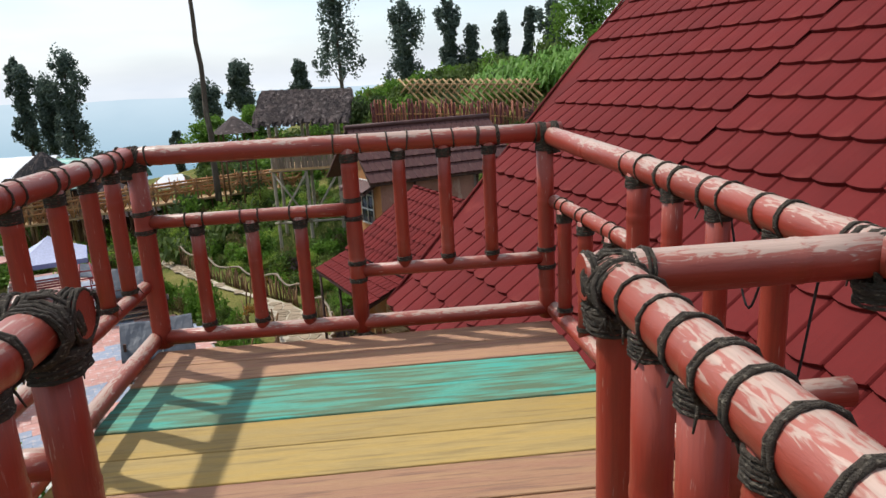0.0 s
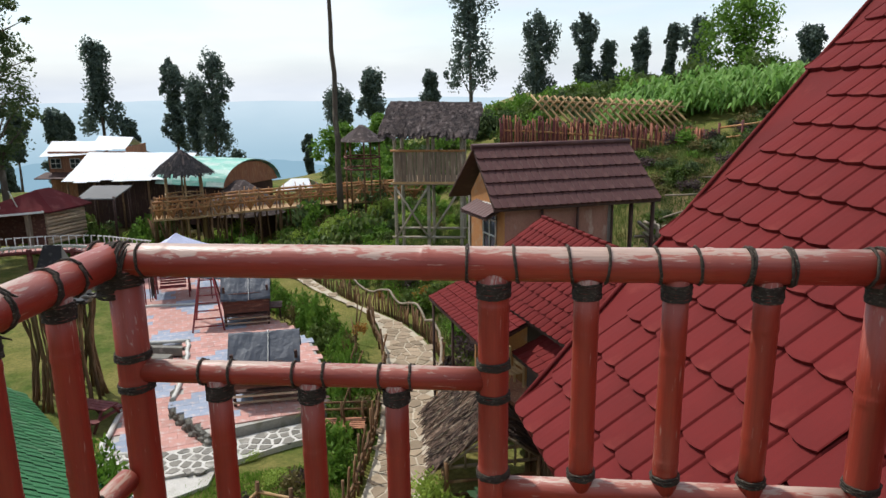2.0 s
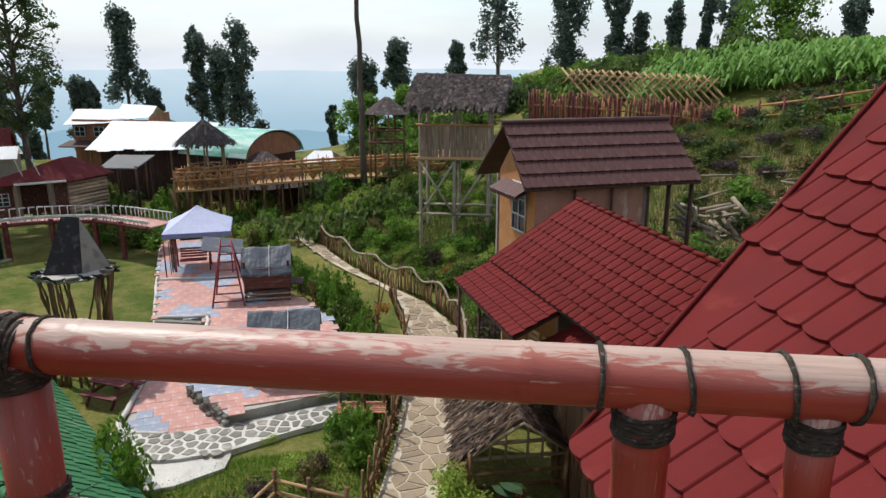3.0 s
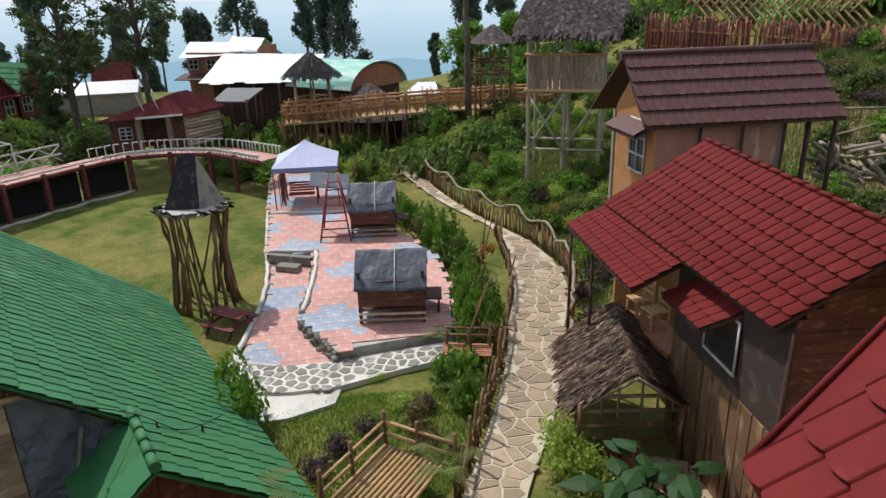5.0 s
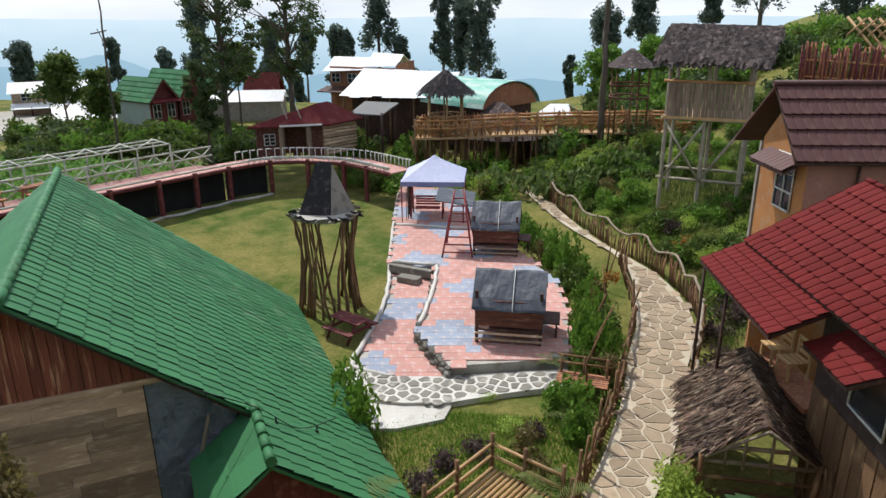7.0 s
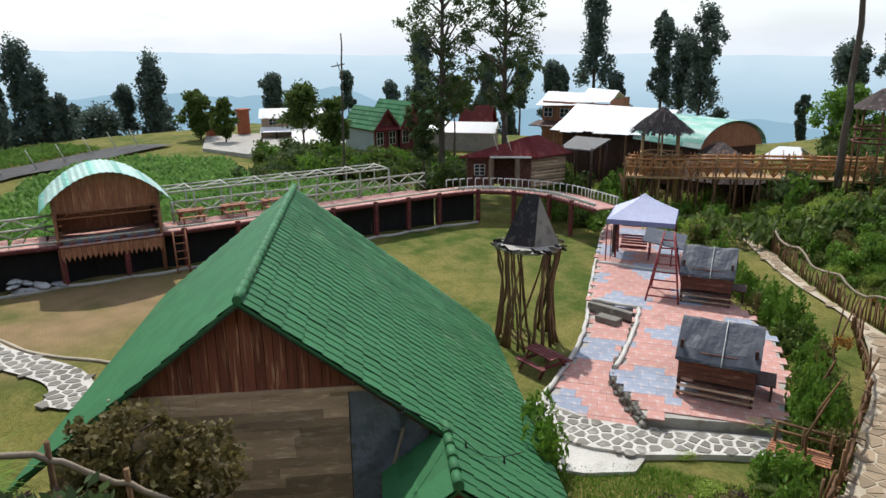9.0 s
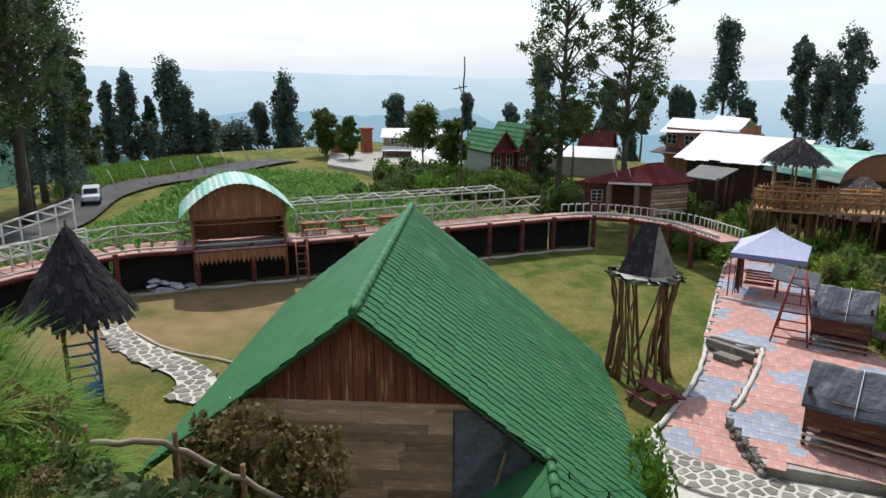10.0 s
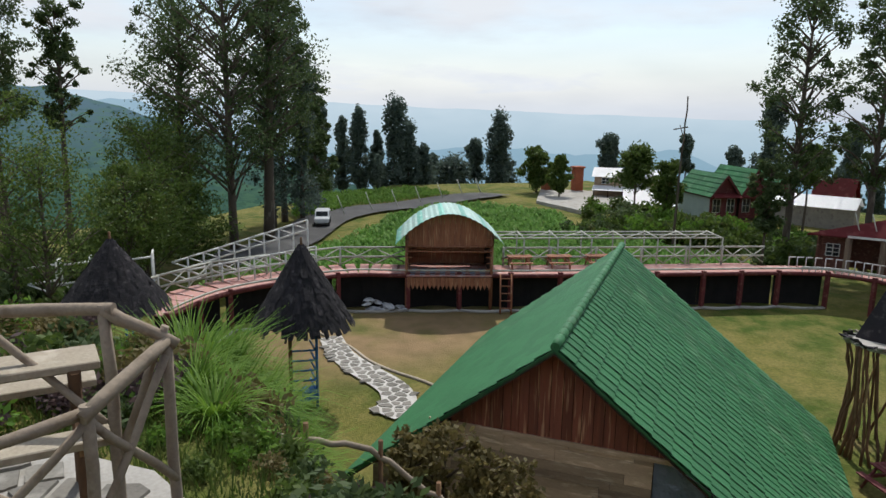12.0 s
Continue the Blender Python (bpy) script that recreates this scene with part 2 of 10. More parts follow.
M["plaster_brown"] = surface("brown painted board wall", (0.06, 0.035, 0.028), (0.05, 0.03, 0.025), (0.09, 0.06, 0.05), 1.5, 25, 0.8, bumps=0.2)
M["plaster_pale"] = surface("pale green grey wall", (0.38, 0.46, 0.42), (0.33, 0.40, 0.37), None, 1.0, 25, 0.9, bumps=0.1)
M["white_paint"] = surface("white paint", (0.75, 0.74, 0.70), (0.66, 0.65, 0.6), (0.45, 0.42, 0.36), 3, 30, 0.6, bumps=0.1)
M["rail_white"] = surface("dirty white painted bamboo", (0.58, 0.58, 0.50), (0.46, 0.46, 0.38), (0.33, 0.30, 0.22), 2.0, 30, 0.7, isl=0.2, bumps=0.15)
M["concrete"] = surface("stained concrete", (0.46, 0.43, 0.38), (0.36, 0.34, 0.30), (0.26, 0.24, 0.19), 0.8, 20, 0.9, bumps=0.3)
M["mortar_white"] = surface("white washed mortar", (0.66, 0.63, 0.57), (0.54, 0.51, 0.46), (0.38, 0.35, 0.3), 0.8, 20, 0.9, bumps=0.3)
M["mortar_tan"] = surface("dusty tan mortar", (0.56, 0.48, 0.36), (0.45, 0.38, 0.28), (0.33, 0.28, 0.2), 0.8, 20, 0.9, bumps=0.3)
M["stone"] = surface("grey paving stone", (0.25, 0.23, 0.19), (0.19, 0.175, 0.15), (0.32, 0.30, 0.26), 1.5, 25, 0.9, bumps=0.4, rnd=0.2, isl=0.2)
M["stone_tan"] = surface("tan paving stone", (0.40, 0.30, 0.20), (0.31, 0.235, 0.155), (0.25, 0.20, 0.13), 1.2, 25, 0.9, bumps=0.5, rnd=0.2, isl=0.2)
M["pave_pink"] = surface("faded pink painted paving", (0.56, 0.27, 0.22), (0.50, 0.29, 0.25), (0.52, 0.42, 0.38), 1.6, 25, 0.85, bumps=0.2, rnd=0.1, isl=0.1)
M["pave_blue"] = surface("faded blue painted paving", (0.28, 0.33, 0.42), (0.35, 0.37, 0.43), (0.50, 0.42, 0.40), 1.6, 25, 0.85, bumps=0.2, rnd=0.1, isl=0.1)
M["tarp_black"] = surface("black roofing felt", (0.055, 0.062, 0.08), (0.075, 0.085, 0.105), (0.13, 0.135, 0.145), 1.0, 6, 0.5, bumps=0.4, bdist=0.04, spec=0.35)
M["tarp_blue"] = surface("dark blue grey tarpaulin", (0.15, 0.175, 0.235), (0.20, 0.235, 0.30), None, 1.4, 2.6, 0.3, (1, 1, 1), 0.9, 0.12, spec=0.5)
M["tent"] = surface("pale lavender tent cloth", (0.56, 0.58, 0.74), (0.50, 0.52, 0.70), None, 1.5, 12, 0.7, bumps=0.1)
M["tent_side"] = surface("blue tent valance", (0.20, 0.22, 0.42), (0.25, 0.27, 0.46), None, 1.5, 12, 0.7, bumps=0.1)
M["bark"] = surface("grey brown bark", (0.12, 0.09, 0.065), (0.08, 0.062, 0.048), (0.2, 0.17, 0.13), 1.5, 20, 0.95, (1, 1, 0.3), 0.6, 0.03)
M["stick"] = surface("crooked brown branches", (0.23, 0.12, 0.055), (0.14, 0.075, 0.038), (0.32, 0.20, 0.10), 1.5, 20, 0.9, (1, 1, 0.4), 0.4, 0.02, isl=0.25, rnd=0.25)
M["stick_pale"] = surface("pale debarked branch", (0.36, 0.29, 0.21), (0.28, 0.22, 0.16), (0.2, 0.15, 0.1), 2.5, 25, 0.85, (1, 1, 1), 0.4, 0.01, isl=0.12)
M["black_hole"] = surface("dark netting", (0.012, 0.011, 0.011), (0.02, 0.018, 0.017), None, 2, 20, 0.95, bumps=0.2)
M["asphalt"] = surface("grey asphalt", (0.17, 0.165, 0.16), (0.23, 0.225, 0.215), None, 0.5, 15, 0.9, bumps=0.2)
M["brick"] = surface("orange red brick", (0.42, 0.13, 0.06), (0.34, 0.10, 0.05), None, 2, 20, 0.9)
M["car_white"] = surface("white car paint", (0.75, 0.76, 0.77), (0.72, 0.73, 0.74), None, 1, 5, 0.25, bumps=0, spec=0.5)
M["rubber"] = surface("black rubber", (0.02, 0.02, 0.02), (0.03, 0.03, 0.03), None, 5, 40, 0.9)
M["metal_red"] = surface("red painted iron", (0.33, 0.045, 0.05), (0.26, 0.04, 0.045), (0.32, 0.15, 0.13), 3, 30, 0.5, isl=0.1, bumps=0.1)
M["metal_blue"] = surface("bright blue painted metal", (0.05, 0.20, 0.50), (0.06, 0.17, 0.42), None, 3, 30, 0.5, bumps=0.1)
M["cloth_bits"] = surface("grey white rubbish sacks", (0.42, 0.42, 0.42), (0.3, 0.3, 0.31), (0.08, 0.08, 0.09), 1.5, 20, 0.6, isl=0.5)
M["leaf_mid"] = leafmat("mid green leaves", (0.075, 0.125, 0.022), (0.14, 0.195, 0.04), (0.17, 0.15, 0.05), 0.45)
M["leaf_bright"] = leafmat("bright green leaves", (0.11, 0.23, 0.025), (0.18, 0.31, 0.045))
M["leaf_dark"] = leafmat("dark green leaves", (0.06, 0.10, 0.034), (0.115, 0.155, 0.055), (0.13, 0.13, 0.05))
# tones lifted and greyed to stand in for haze over the far trees
M["leaf_pine"] = leafmat("hazed grey green needle foliage", (0.09, 0.13, 0.105), (0.14, 0.18, 0.145))
M["leaf_ear"] = leafmat("broad dark green leaves", (0.028, 0.075, 0.022), (0.05, 0.115, 0.032))
M["leaf_lime"] = leafmat("yellow green leaves", (0.28, 0.40, 0.06), (0.40, 0.50, 0.10))
M["leaf_grass"] = leafmat("tall grass blades", (0.11, 0.23, 0.022), (0.21, 0.35, 0.04))
M["leaf_dry"] = leafmat("dry brown olive shrub", (0.14, 0.115, 0.04), (0.22, 0.17, 0.065), (0.12, 0.15, 0.04))
M["leaf_purple"] = leafmat("dull purple leaves", (0.075, 0.045, 0.05), (0.13, 0.085, 0.08))
M["leaf_red"] = leafmat("red flower spikes", (0.30, 0.03, 0.03), (0.40, 0.06, 0.05))
M["leaf_orange"] = leafmat("rust orange leaves", (0.35, 0.16, 0.03), (0.42, 0.22, 0.05))
M["leaf_fern"] = leafmat("thin olive fern fronds", (0.11, 0.16, 0.035), (0.17, 0.20, 0.05))
M["leaf_corn"] = leafmat("corn leaves", (0.15, 0.32, 0.055), (0.26, 0.44, 0.10), (0.34, 0.44, 0.16))


# ---- building helpers ----
def V(*a):
    return Vector(a)


def thing(name, at, label, category, group="", rz=0.0):
    e = new(name)
    e.empty_display_size = 0.2
    e.matrix_world = pose(at[0], at[1], at[2], 0, 0, rz)
    tagged(e, label, category, group)
    return e


def world_of(ob):
    m = ob.matrix_basis.copy()
    while ob.parent:
        ob = ob.parent
        m = ob.matrix_basis @ m
    return m


def part(name, bm, material, parent=None, label="", smooth=False):
    """Links a bmesh, given in world metres, as one mesh object under a thing or a part."""
    me = bpy.data.meshes.new(name)
    if parent is not None:
        bmesh.ops.transform(bm, matrix=world_of(parent).inverted(), verts=bm.verts)
    bm.to_mesh(me)
    bm.free()
    for mm in (material if isinstance(material, (list, tuple)) else [material]):
        me.materials.append(M[mm])
    if smooth:
        me.polygons.foreach_set("use_smooth", [True] * len(me.polygons))
    ob = new(name, me)
    ob.parent = parent
    if label:
        tagged(ob, label)
    return ob


def structure(name, bm, material, label, category, smooth=False, kind="structure"):
    return tagged(part(name, bm, material, None, "", smooth), label, category, "", kind)


def pymesh(name, verts, faces, materials, smooth=False, idx=None):
    me = bpy.data.meshes.new(name)
    me.from_pydata([tuple(v) for v in verts], [], faces)
    for mm in (materials if isinstance(materials, (list, tuple)) else [materials]):
        me.materials.append(M[mm])
    if idx is not None:
        me.polygons.foreach_set("material_index", idx)
    if smooth:
        me.polygons.foreach_set("use_smooth", [True] * len(me.polygons))
    return me


def box(bm, c, size, m=None, bevel=0.0):
    """An upright box about its centre, or in the frame m."""
    mm = Matrix.Translation(c) if m is None else m @ Matrix.Translation(c)
    r = bmesh.ops.create_cube(bm, size=1, matrix=mm @ Matrix.Diagonal((*size, 1)))
    if bevel:
        es = list({e for v in r["verts"] for e in v.link_edges})
        bmesh.ops.bevel(bm, geom=es, offset=bevel, segments=1, affect="EDGES")


def axes_to(d):
    d = Vector(d).normalized()
    u = d.orthogonal().normalized()
    return u, d.cross(u)


def tube(bm, a, b, r0, r1=None, seg=8, caps=True):
    a, b = Vector(a), Vector(b)
    r1 = r0 if r1 is None else r1
    u, w = axes_to(b - a)
    ra, rb = [], []
    for i in range(seg):
        t = 2 * math.pi * i / seg
        o = u * math.cos(t) + w * math.sin(t)
        ra.append(bm.verts.new(a + o * r0))
        rb.append(bm.verts.new(b + o * r1))
    for i in range(seg):
        j = (i + 1) % seg
        bm.faces.new((ra[i], ra[j], rb[j], rb[i])).smooth = True
    if caps:
        bm.faces.new(ra[::-1])
        bm.faces.new(rb)


def chain(bm, pts, radii, seg=7, caps=True):
    """A tube along points, with its own radius at each."""
    rings = []
    pts = [Vector(p) for p in pts]
    u = None
    for i, p in enumerate(pts):
        d = (pts[min(i + 1, len(pts) - 1)] - pts[max(i - 1, 0)]).normalized()
        u = axes_to(d)[0] if u is None else (u - d * u.dot(d)).normalized()
        w = d.cross(u)
        r = radii[i] if isinstance(radii, (list, tuple)) else radii
        rings.append([bm.verts.new(p + (u * math.cos(2 * math.pi * k / seg) + w * math.sin(2 * math.pi * k / seg)) * r) for k in range(seg)])
    for a, b in zip(rings, rings[1:]):
        for k in range(seg):
            bm.faces.new((a[k], a[(k + 1) % seg], b[(k + 1) % seg], b[k])).smooth = True
    if caps:
        bm.faces.new(rings[0][::-1])
        bm.faces.new(rings[-1])


def slab(bm, poly, thick):
    """A plate: the polygon is its upper face; thick is a vector down."""
    t = Vector(thick)
    top = [bm.verts.new(Vector(p)) for p in poly]
    low = [bm.verts.new(Vector(p) + t) for p in poly]
    bm.faces.new(top)
    bm.faces.new(low[::-1])
    n = len(poly)
    for i in range(n):
        j = (i + 1) % n
        bm.faces.new((top[j], top[i], low[i], low[j]))


def bamboo(bm, a, b, r, rng, seg=12, node=0.34):
    """A culm with swollen nodes; the layer "culm" keeps its length and section for the grain."""
    a, b = Vector(a), Vector(b)
    lay = bm.verts.layers.float_vector.get("culm") or bm.verts.layers.float_vector.new("culm")
    first = len(bm.verts)
    n = max(2, int((b - a).length / node))
    pts, rad = [], []
    L = (b - a).length
    off = rng.uniform(0.2, 0.8)
    cuts = [0.0] + [(k + off) / n for k in range(n)] + [1.0]
    for k, t in enumerate(cuts):
        if k in (0, len(cuts) - 1):
            pts.append(a.lerp(b, t)); rad.append(r)
        else:
            for dt, dr in ((-0.03, 1.0), (-0.013, 1.0), (-0.005, 1.05), (0.0, 1.02), (0.005, 1.05), (0.013, 1.0), (0.03, 1.0)):
                tt = t + dt / L
                if 0.0 < tt < 1.0 and a.lerp(b, tt) != pts[-1]:
                    pts.append(a.lerp(b, tt)); rad.append(r * dr)
    chain(bm, pts, rad, seg)
    bm.verts.ensure_lookup_table()
    d = (b - a).normalized()
    u, w = axes_to(d)
    shift = rng.uniform(0, 9)
    for v in bm.verts[first:]:
        o = v.co - a
        v[lay] = (o.dot(d) + shift, o.dot(u) + shift, o.dot(w))


def rope_turns(bm, c, d, r, turns, rr, rng):
    """Rope lashing round a culm at c along d."""
    c, d = Vector(c), Vector(d).normalized()
    u, w = axes_to(d)
    pts = []
    n = 12 * turns
    for i in range(n + 1):
        t = 2 * math.pi * i / 12
        o = (u * math.cos(t) + w * math.sin(t)) * (r + rr * 0.6 + rng.uniform(-0.25, 0.35) * rr)
        pts.append(c + o + d * ((i / n - 0.5) * turns * rr * 1.9 + rng.uniform(-0.35, 0.35) * rr))
    chain(bm, pts, [rr * (0.82 if i % 2 else 1.1) for i in range(n + 1)], 6)
    end = pts[-1]
    chain(bm, [end, end + d * rng.uniform(-0.03, 0.03) + V(rng.uniform(-.02, .02), rng.uniform(-.02, .02), -rng.uniform(0.01, 0.05))], [rr * 0.8, rr * 0.4], 5)


def smooth_poly(pts, closed=False, n=5):
    """Points of a smooth curve through the given ones."""
    out = []
    P = [Vector((*p, 0)) if len(p) == 2 else Vector(p) for p in pts]
    m = len(P)
    for i in range(m if closed else m - 1):
        p0, p1, p2, p3 = (P[(i + k) % m] if closed else P[max(0, min(m - 1, i + k))] for k in (-1, 0, 1, 2))
        for k in range(n):
            t = k / n
            out.append(0.5 * (2 * p1 + (p2 - p0) * t + (2 * p0 - 5 * p1 + 4 * p2 - p3) * t * t + (3 * p1 - p0 - 3 * p2 + p3) * t ** 3))
    if not closed:
        out.append(P[-1])
    return out


def sm(t):
    t = max(0.0, min(1.0, t))
    return t * t * (3 - 2 * t)


def interp(x, xs, ys):
    return float(np.interp(x, xs, ys))


def height(x, y):
    """The ground: a level yard, a bank on the near side, a hill beside the path, fields, and a fall into the valley."""
    z = -8.5
    xr = interp(y, (10, 16, 27, 30.7, 34.5, 39, 46, 60), (-1.2, -1.3, -1.6, -3.2, -6.6, -10.2, -15, -22))
    s = x - xr
    if s > 0:
        z += 8.3 * sm(s / 34) * sm((y - 17) / 9) + 1.0 * sm(s / 3.5) * sm((y - 22) / 6)
    yb = 10.2 + 0.33 * (min(x, -4) + 4)
    if x < -27:
        yb += (-27 - x) * 0.2
    z += 6.2 * sm((yb - y) / 5) * sm((x + 36) / 26)
    far = math.hypot(x + 5, y)
    if far > 62:
        ang = math.degrees(math.atan2(-x, y))
        edge = interp(ang, (-60, -5, 10, 30, 50, 62, 80, 100, 140), (300, 300, 95, 80, 95, 105, 70, 52, 45))
        if far > edge:
            z -= (far - edge) * 0.34
    return z + 0.05 * noise.noise((x * 0.35, y * 0.35, 0)) + (0.25 * noise.noise((x * 0.09, y * 0.09, 3)) if y > 45 or x < -38 else 0)


# ---- ground and distance ----
def ground_sheet():
    xs = np.concatenate([np.geomspace(60, 4300, 26)[::-1] * -1 - 2, np.arange(-60, 40.1, 0.8), np.geomspace(42, 4300, 26)])
    ys = np.concatenate([-np.geomspace(12, 4300, 20)[::-1], np.arange(-10, 75.1, 0.8), np.geomspace(78, 4300, 28)])
    vs = [(x, y, max(height(x, y), -700)) for y in ys for x in xs]
    nx = len(xs)
    fs = [(j * nx + i, j * nx + i + 1, (j + 1) * nx + i + 1, (j + 1) * nx + i) for j in range(len(ys) - 1) for i in range(nx - 1)]
    m, nt, p = base("ground")
    M["ground"] = m
    c = nt.nodes.new("ShaderNodeTexCoord")
    grass = mixrgb(nt, noisefac(nt, 0.22, 7, 0.4, 0.6), (0.075, 0.115, 0.02), (0.185, 0.175, 0.045))
    grass = mixrgb(nt, noisefac(nt, 0.9, 8, 0.40, 0.62), grass, mixrgb(nt, 0.55, grass, (0.30, 0.24, 0.085)))
    grass = mixrgb(nt, noisefac(nt, 9, 6, 0.3, 0.7), grass, mixrgb(nt, 0.5, grass, (0.03, 0.045, 0.008)))
    bare = mixrgb(nt, noisefac(nt, 1.2, 6, 0.3, 0.7), (0.30, 0.205, 0.11), (0.22, 0.155, 0.08))
    # trampled patch in front of the stage
    d = nt.nodes.new("ShaderNodeVectorMath")
    d.operation = "DISTANCE"
    sc = nt.nodes.new("ShaderNodeMapping")
    sc.inputs["Scale"].default_value = (0.13, 0.085, 0.0)
    nt.links.new(c.outputs["Object"], sc.inputs["Vector"])
    nt.links.new(sc.outputs[0], d.inputs[0])
    d.inputs[1].default_value = (-29.3 * 0.13, 12.2 * 0.085, 0)
    r = nt.nodes.new("ShaderNodeMapRange")
    r.inputs[1].default_value, r.inputs[2].default_value, r.inputs[3].default_value, r.inputs[4].default_value = 0.3, 0.85, 1.0, 0.0
    nt.links.new(d.outputs["Value"], r.inputs[0])
    w = nt.nodes.new("ShaderNodeMath")
    w.operation = "MULTIPLY"
    nt.links.new(r.outputs[0], w.inputs[0])
    nt.links.new(noisefac(nt, 0.5, 6, 0.2, 0.55), w.inputs[1])
    dry = nt.nodes.new("ShaderNodeMath")
    dry.operation = "MAXIMUM"
    nt.links.new(w.outputs[0], dry.inputs[0])
    nt.links.new(noisefac(nt, 0.3, 7, 0.62, 0.8), dry.inputs[1])
    d2 = nt.nodes.new("ShaderNodeVectorMath")
    d2.operation = "DISTANCE"
    sc2 = nt.nodes.new("ShaderNodeMapping")
    sc2.inputs["Scale"].default_value = (0.16, 0.10, 0.0)
    nt.links.new(c.outputs["Object"], sc2.inputs["Vector"])
    nt.links.new(sc2.outputs[0], d2.inputs[0])
    d2.inputs[1].default_value = (9.3 * 0.16, 32.0 * 0.10, 0)
    r2 = nt.nodes.new("ShaderNodeMapRange")
    r2.inputs[1].default_value, r2.inputs[2].default_value, r2.inputs[3].default_value, r2.inputs[4].default_value = 0.35, 0.75, 1.0, 0.0
    nt.links.new(d2.outputs["Value"], r2.inputs[0])
    dry2 = nt.nodes.new("ShaderNodeMath")
    dry2.operation = "MAXIMUM"
    nt.links.new(dry.outputs[0], dry2.inputs[0])
    nt.links.new(r2.outputs[0], dry2.inputs[1])
    col = mixrgb(nt, dry2.outputs[0], grass, bare)
    nt.links.new(col, p.inputs["Base Color"])
    p.inputs["Roughness"].default_value, p.inputs["Specular IOR Level"].default_value = 0.95, 0.1
    bump(nt, p, noisefac(nt, 22, 4, 0.2, 0.8), 0.7, 0.06)
    ob = new("ground", pymesh("ground", vs, fs, "ground", True))
    tagged(ob, "mown lawn with dry patches on falling hillside ground", "ground", "", "structure")


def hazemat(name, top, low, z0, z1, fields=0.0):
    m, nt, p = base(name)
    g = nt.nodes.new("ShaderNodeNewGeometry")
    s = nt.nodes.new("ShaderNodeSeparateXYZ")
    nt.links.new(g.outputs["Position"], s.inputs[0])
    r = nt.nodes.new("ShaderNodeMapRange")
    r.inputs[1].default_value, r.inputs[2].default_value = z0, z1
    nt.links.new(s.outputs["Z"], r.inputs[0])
    # haze painted as colour, from low to top by height, shown as emission
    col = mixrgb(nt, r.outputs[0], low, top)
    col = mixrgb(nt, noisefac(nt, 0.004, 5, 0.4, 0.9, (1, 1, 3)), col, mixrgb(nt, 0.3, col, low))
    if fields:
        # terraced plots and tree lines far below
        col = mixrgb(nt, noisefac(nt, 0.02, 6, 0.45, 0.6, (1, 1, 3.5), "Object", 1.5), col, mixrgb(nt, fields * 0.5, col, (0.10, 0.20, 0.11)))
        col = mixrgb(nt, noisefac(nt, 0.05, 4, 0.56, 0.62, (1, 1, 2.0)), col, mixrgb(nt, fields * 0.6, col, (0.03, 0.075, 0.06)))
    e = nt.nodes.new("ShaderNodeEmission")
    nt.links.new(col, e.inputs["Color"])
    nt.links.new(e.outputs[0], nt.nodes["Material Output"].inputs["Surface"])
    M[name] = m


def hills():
    """Three far ridges of the valley; their haze is put into a glowing colour."""
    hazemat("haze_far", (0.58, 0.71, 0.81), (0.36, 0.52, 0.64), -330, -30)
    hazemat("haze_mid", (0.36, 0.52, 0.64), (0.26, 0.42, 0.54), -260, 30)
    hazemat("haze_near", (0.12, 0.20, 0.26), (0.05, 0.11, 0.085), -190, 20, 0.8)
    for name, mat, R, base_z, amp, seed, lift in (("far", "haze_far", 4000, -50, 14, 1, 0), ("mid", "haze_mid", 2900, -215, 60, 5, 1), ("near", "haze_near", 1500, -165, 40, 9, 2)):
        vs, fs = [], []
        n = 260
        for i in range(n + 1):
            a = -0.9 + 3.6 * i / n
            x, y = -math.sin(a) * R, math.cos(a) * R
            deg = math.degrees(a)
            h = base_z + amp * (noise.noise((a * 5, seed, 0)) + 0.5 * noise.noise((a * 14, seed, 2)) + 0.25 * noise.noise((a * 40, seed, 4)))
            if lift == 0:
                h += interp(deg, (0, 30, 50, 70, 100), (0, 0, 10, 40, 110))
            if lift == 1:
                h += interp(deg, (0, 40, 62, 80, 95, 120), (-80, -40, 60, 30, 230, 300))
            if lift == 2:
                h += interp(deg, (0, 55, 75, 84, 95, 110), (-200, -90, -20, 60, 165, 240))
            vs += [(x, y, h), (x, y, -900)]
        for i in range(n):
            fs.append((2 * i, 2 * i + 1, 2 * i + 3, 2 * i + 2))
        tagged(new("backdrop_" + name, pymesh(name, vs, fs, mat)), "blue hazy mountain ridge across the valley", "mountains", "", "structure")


ground_sheet()
hills()


# ---- the lookout deck ----
XL, XR, YF, YB = -0.57, 1.65, 4.17, 1.8
XRB = 1.82          # the roof side railing runs outward to here at the entrance
RAIL = 1.05


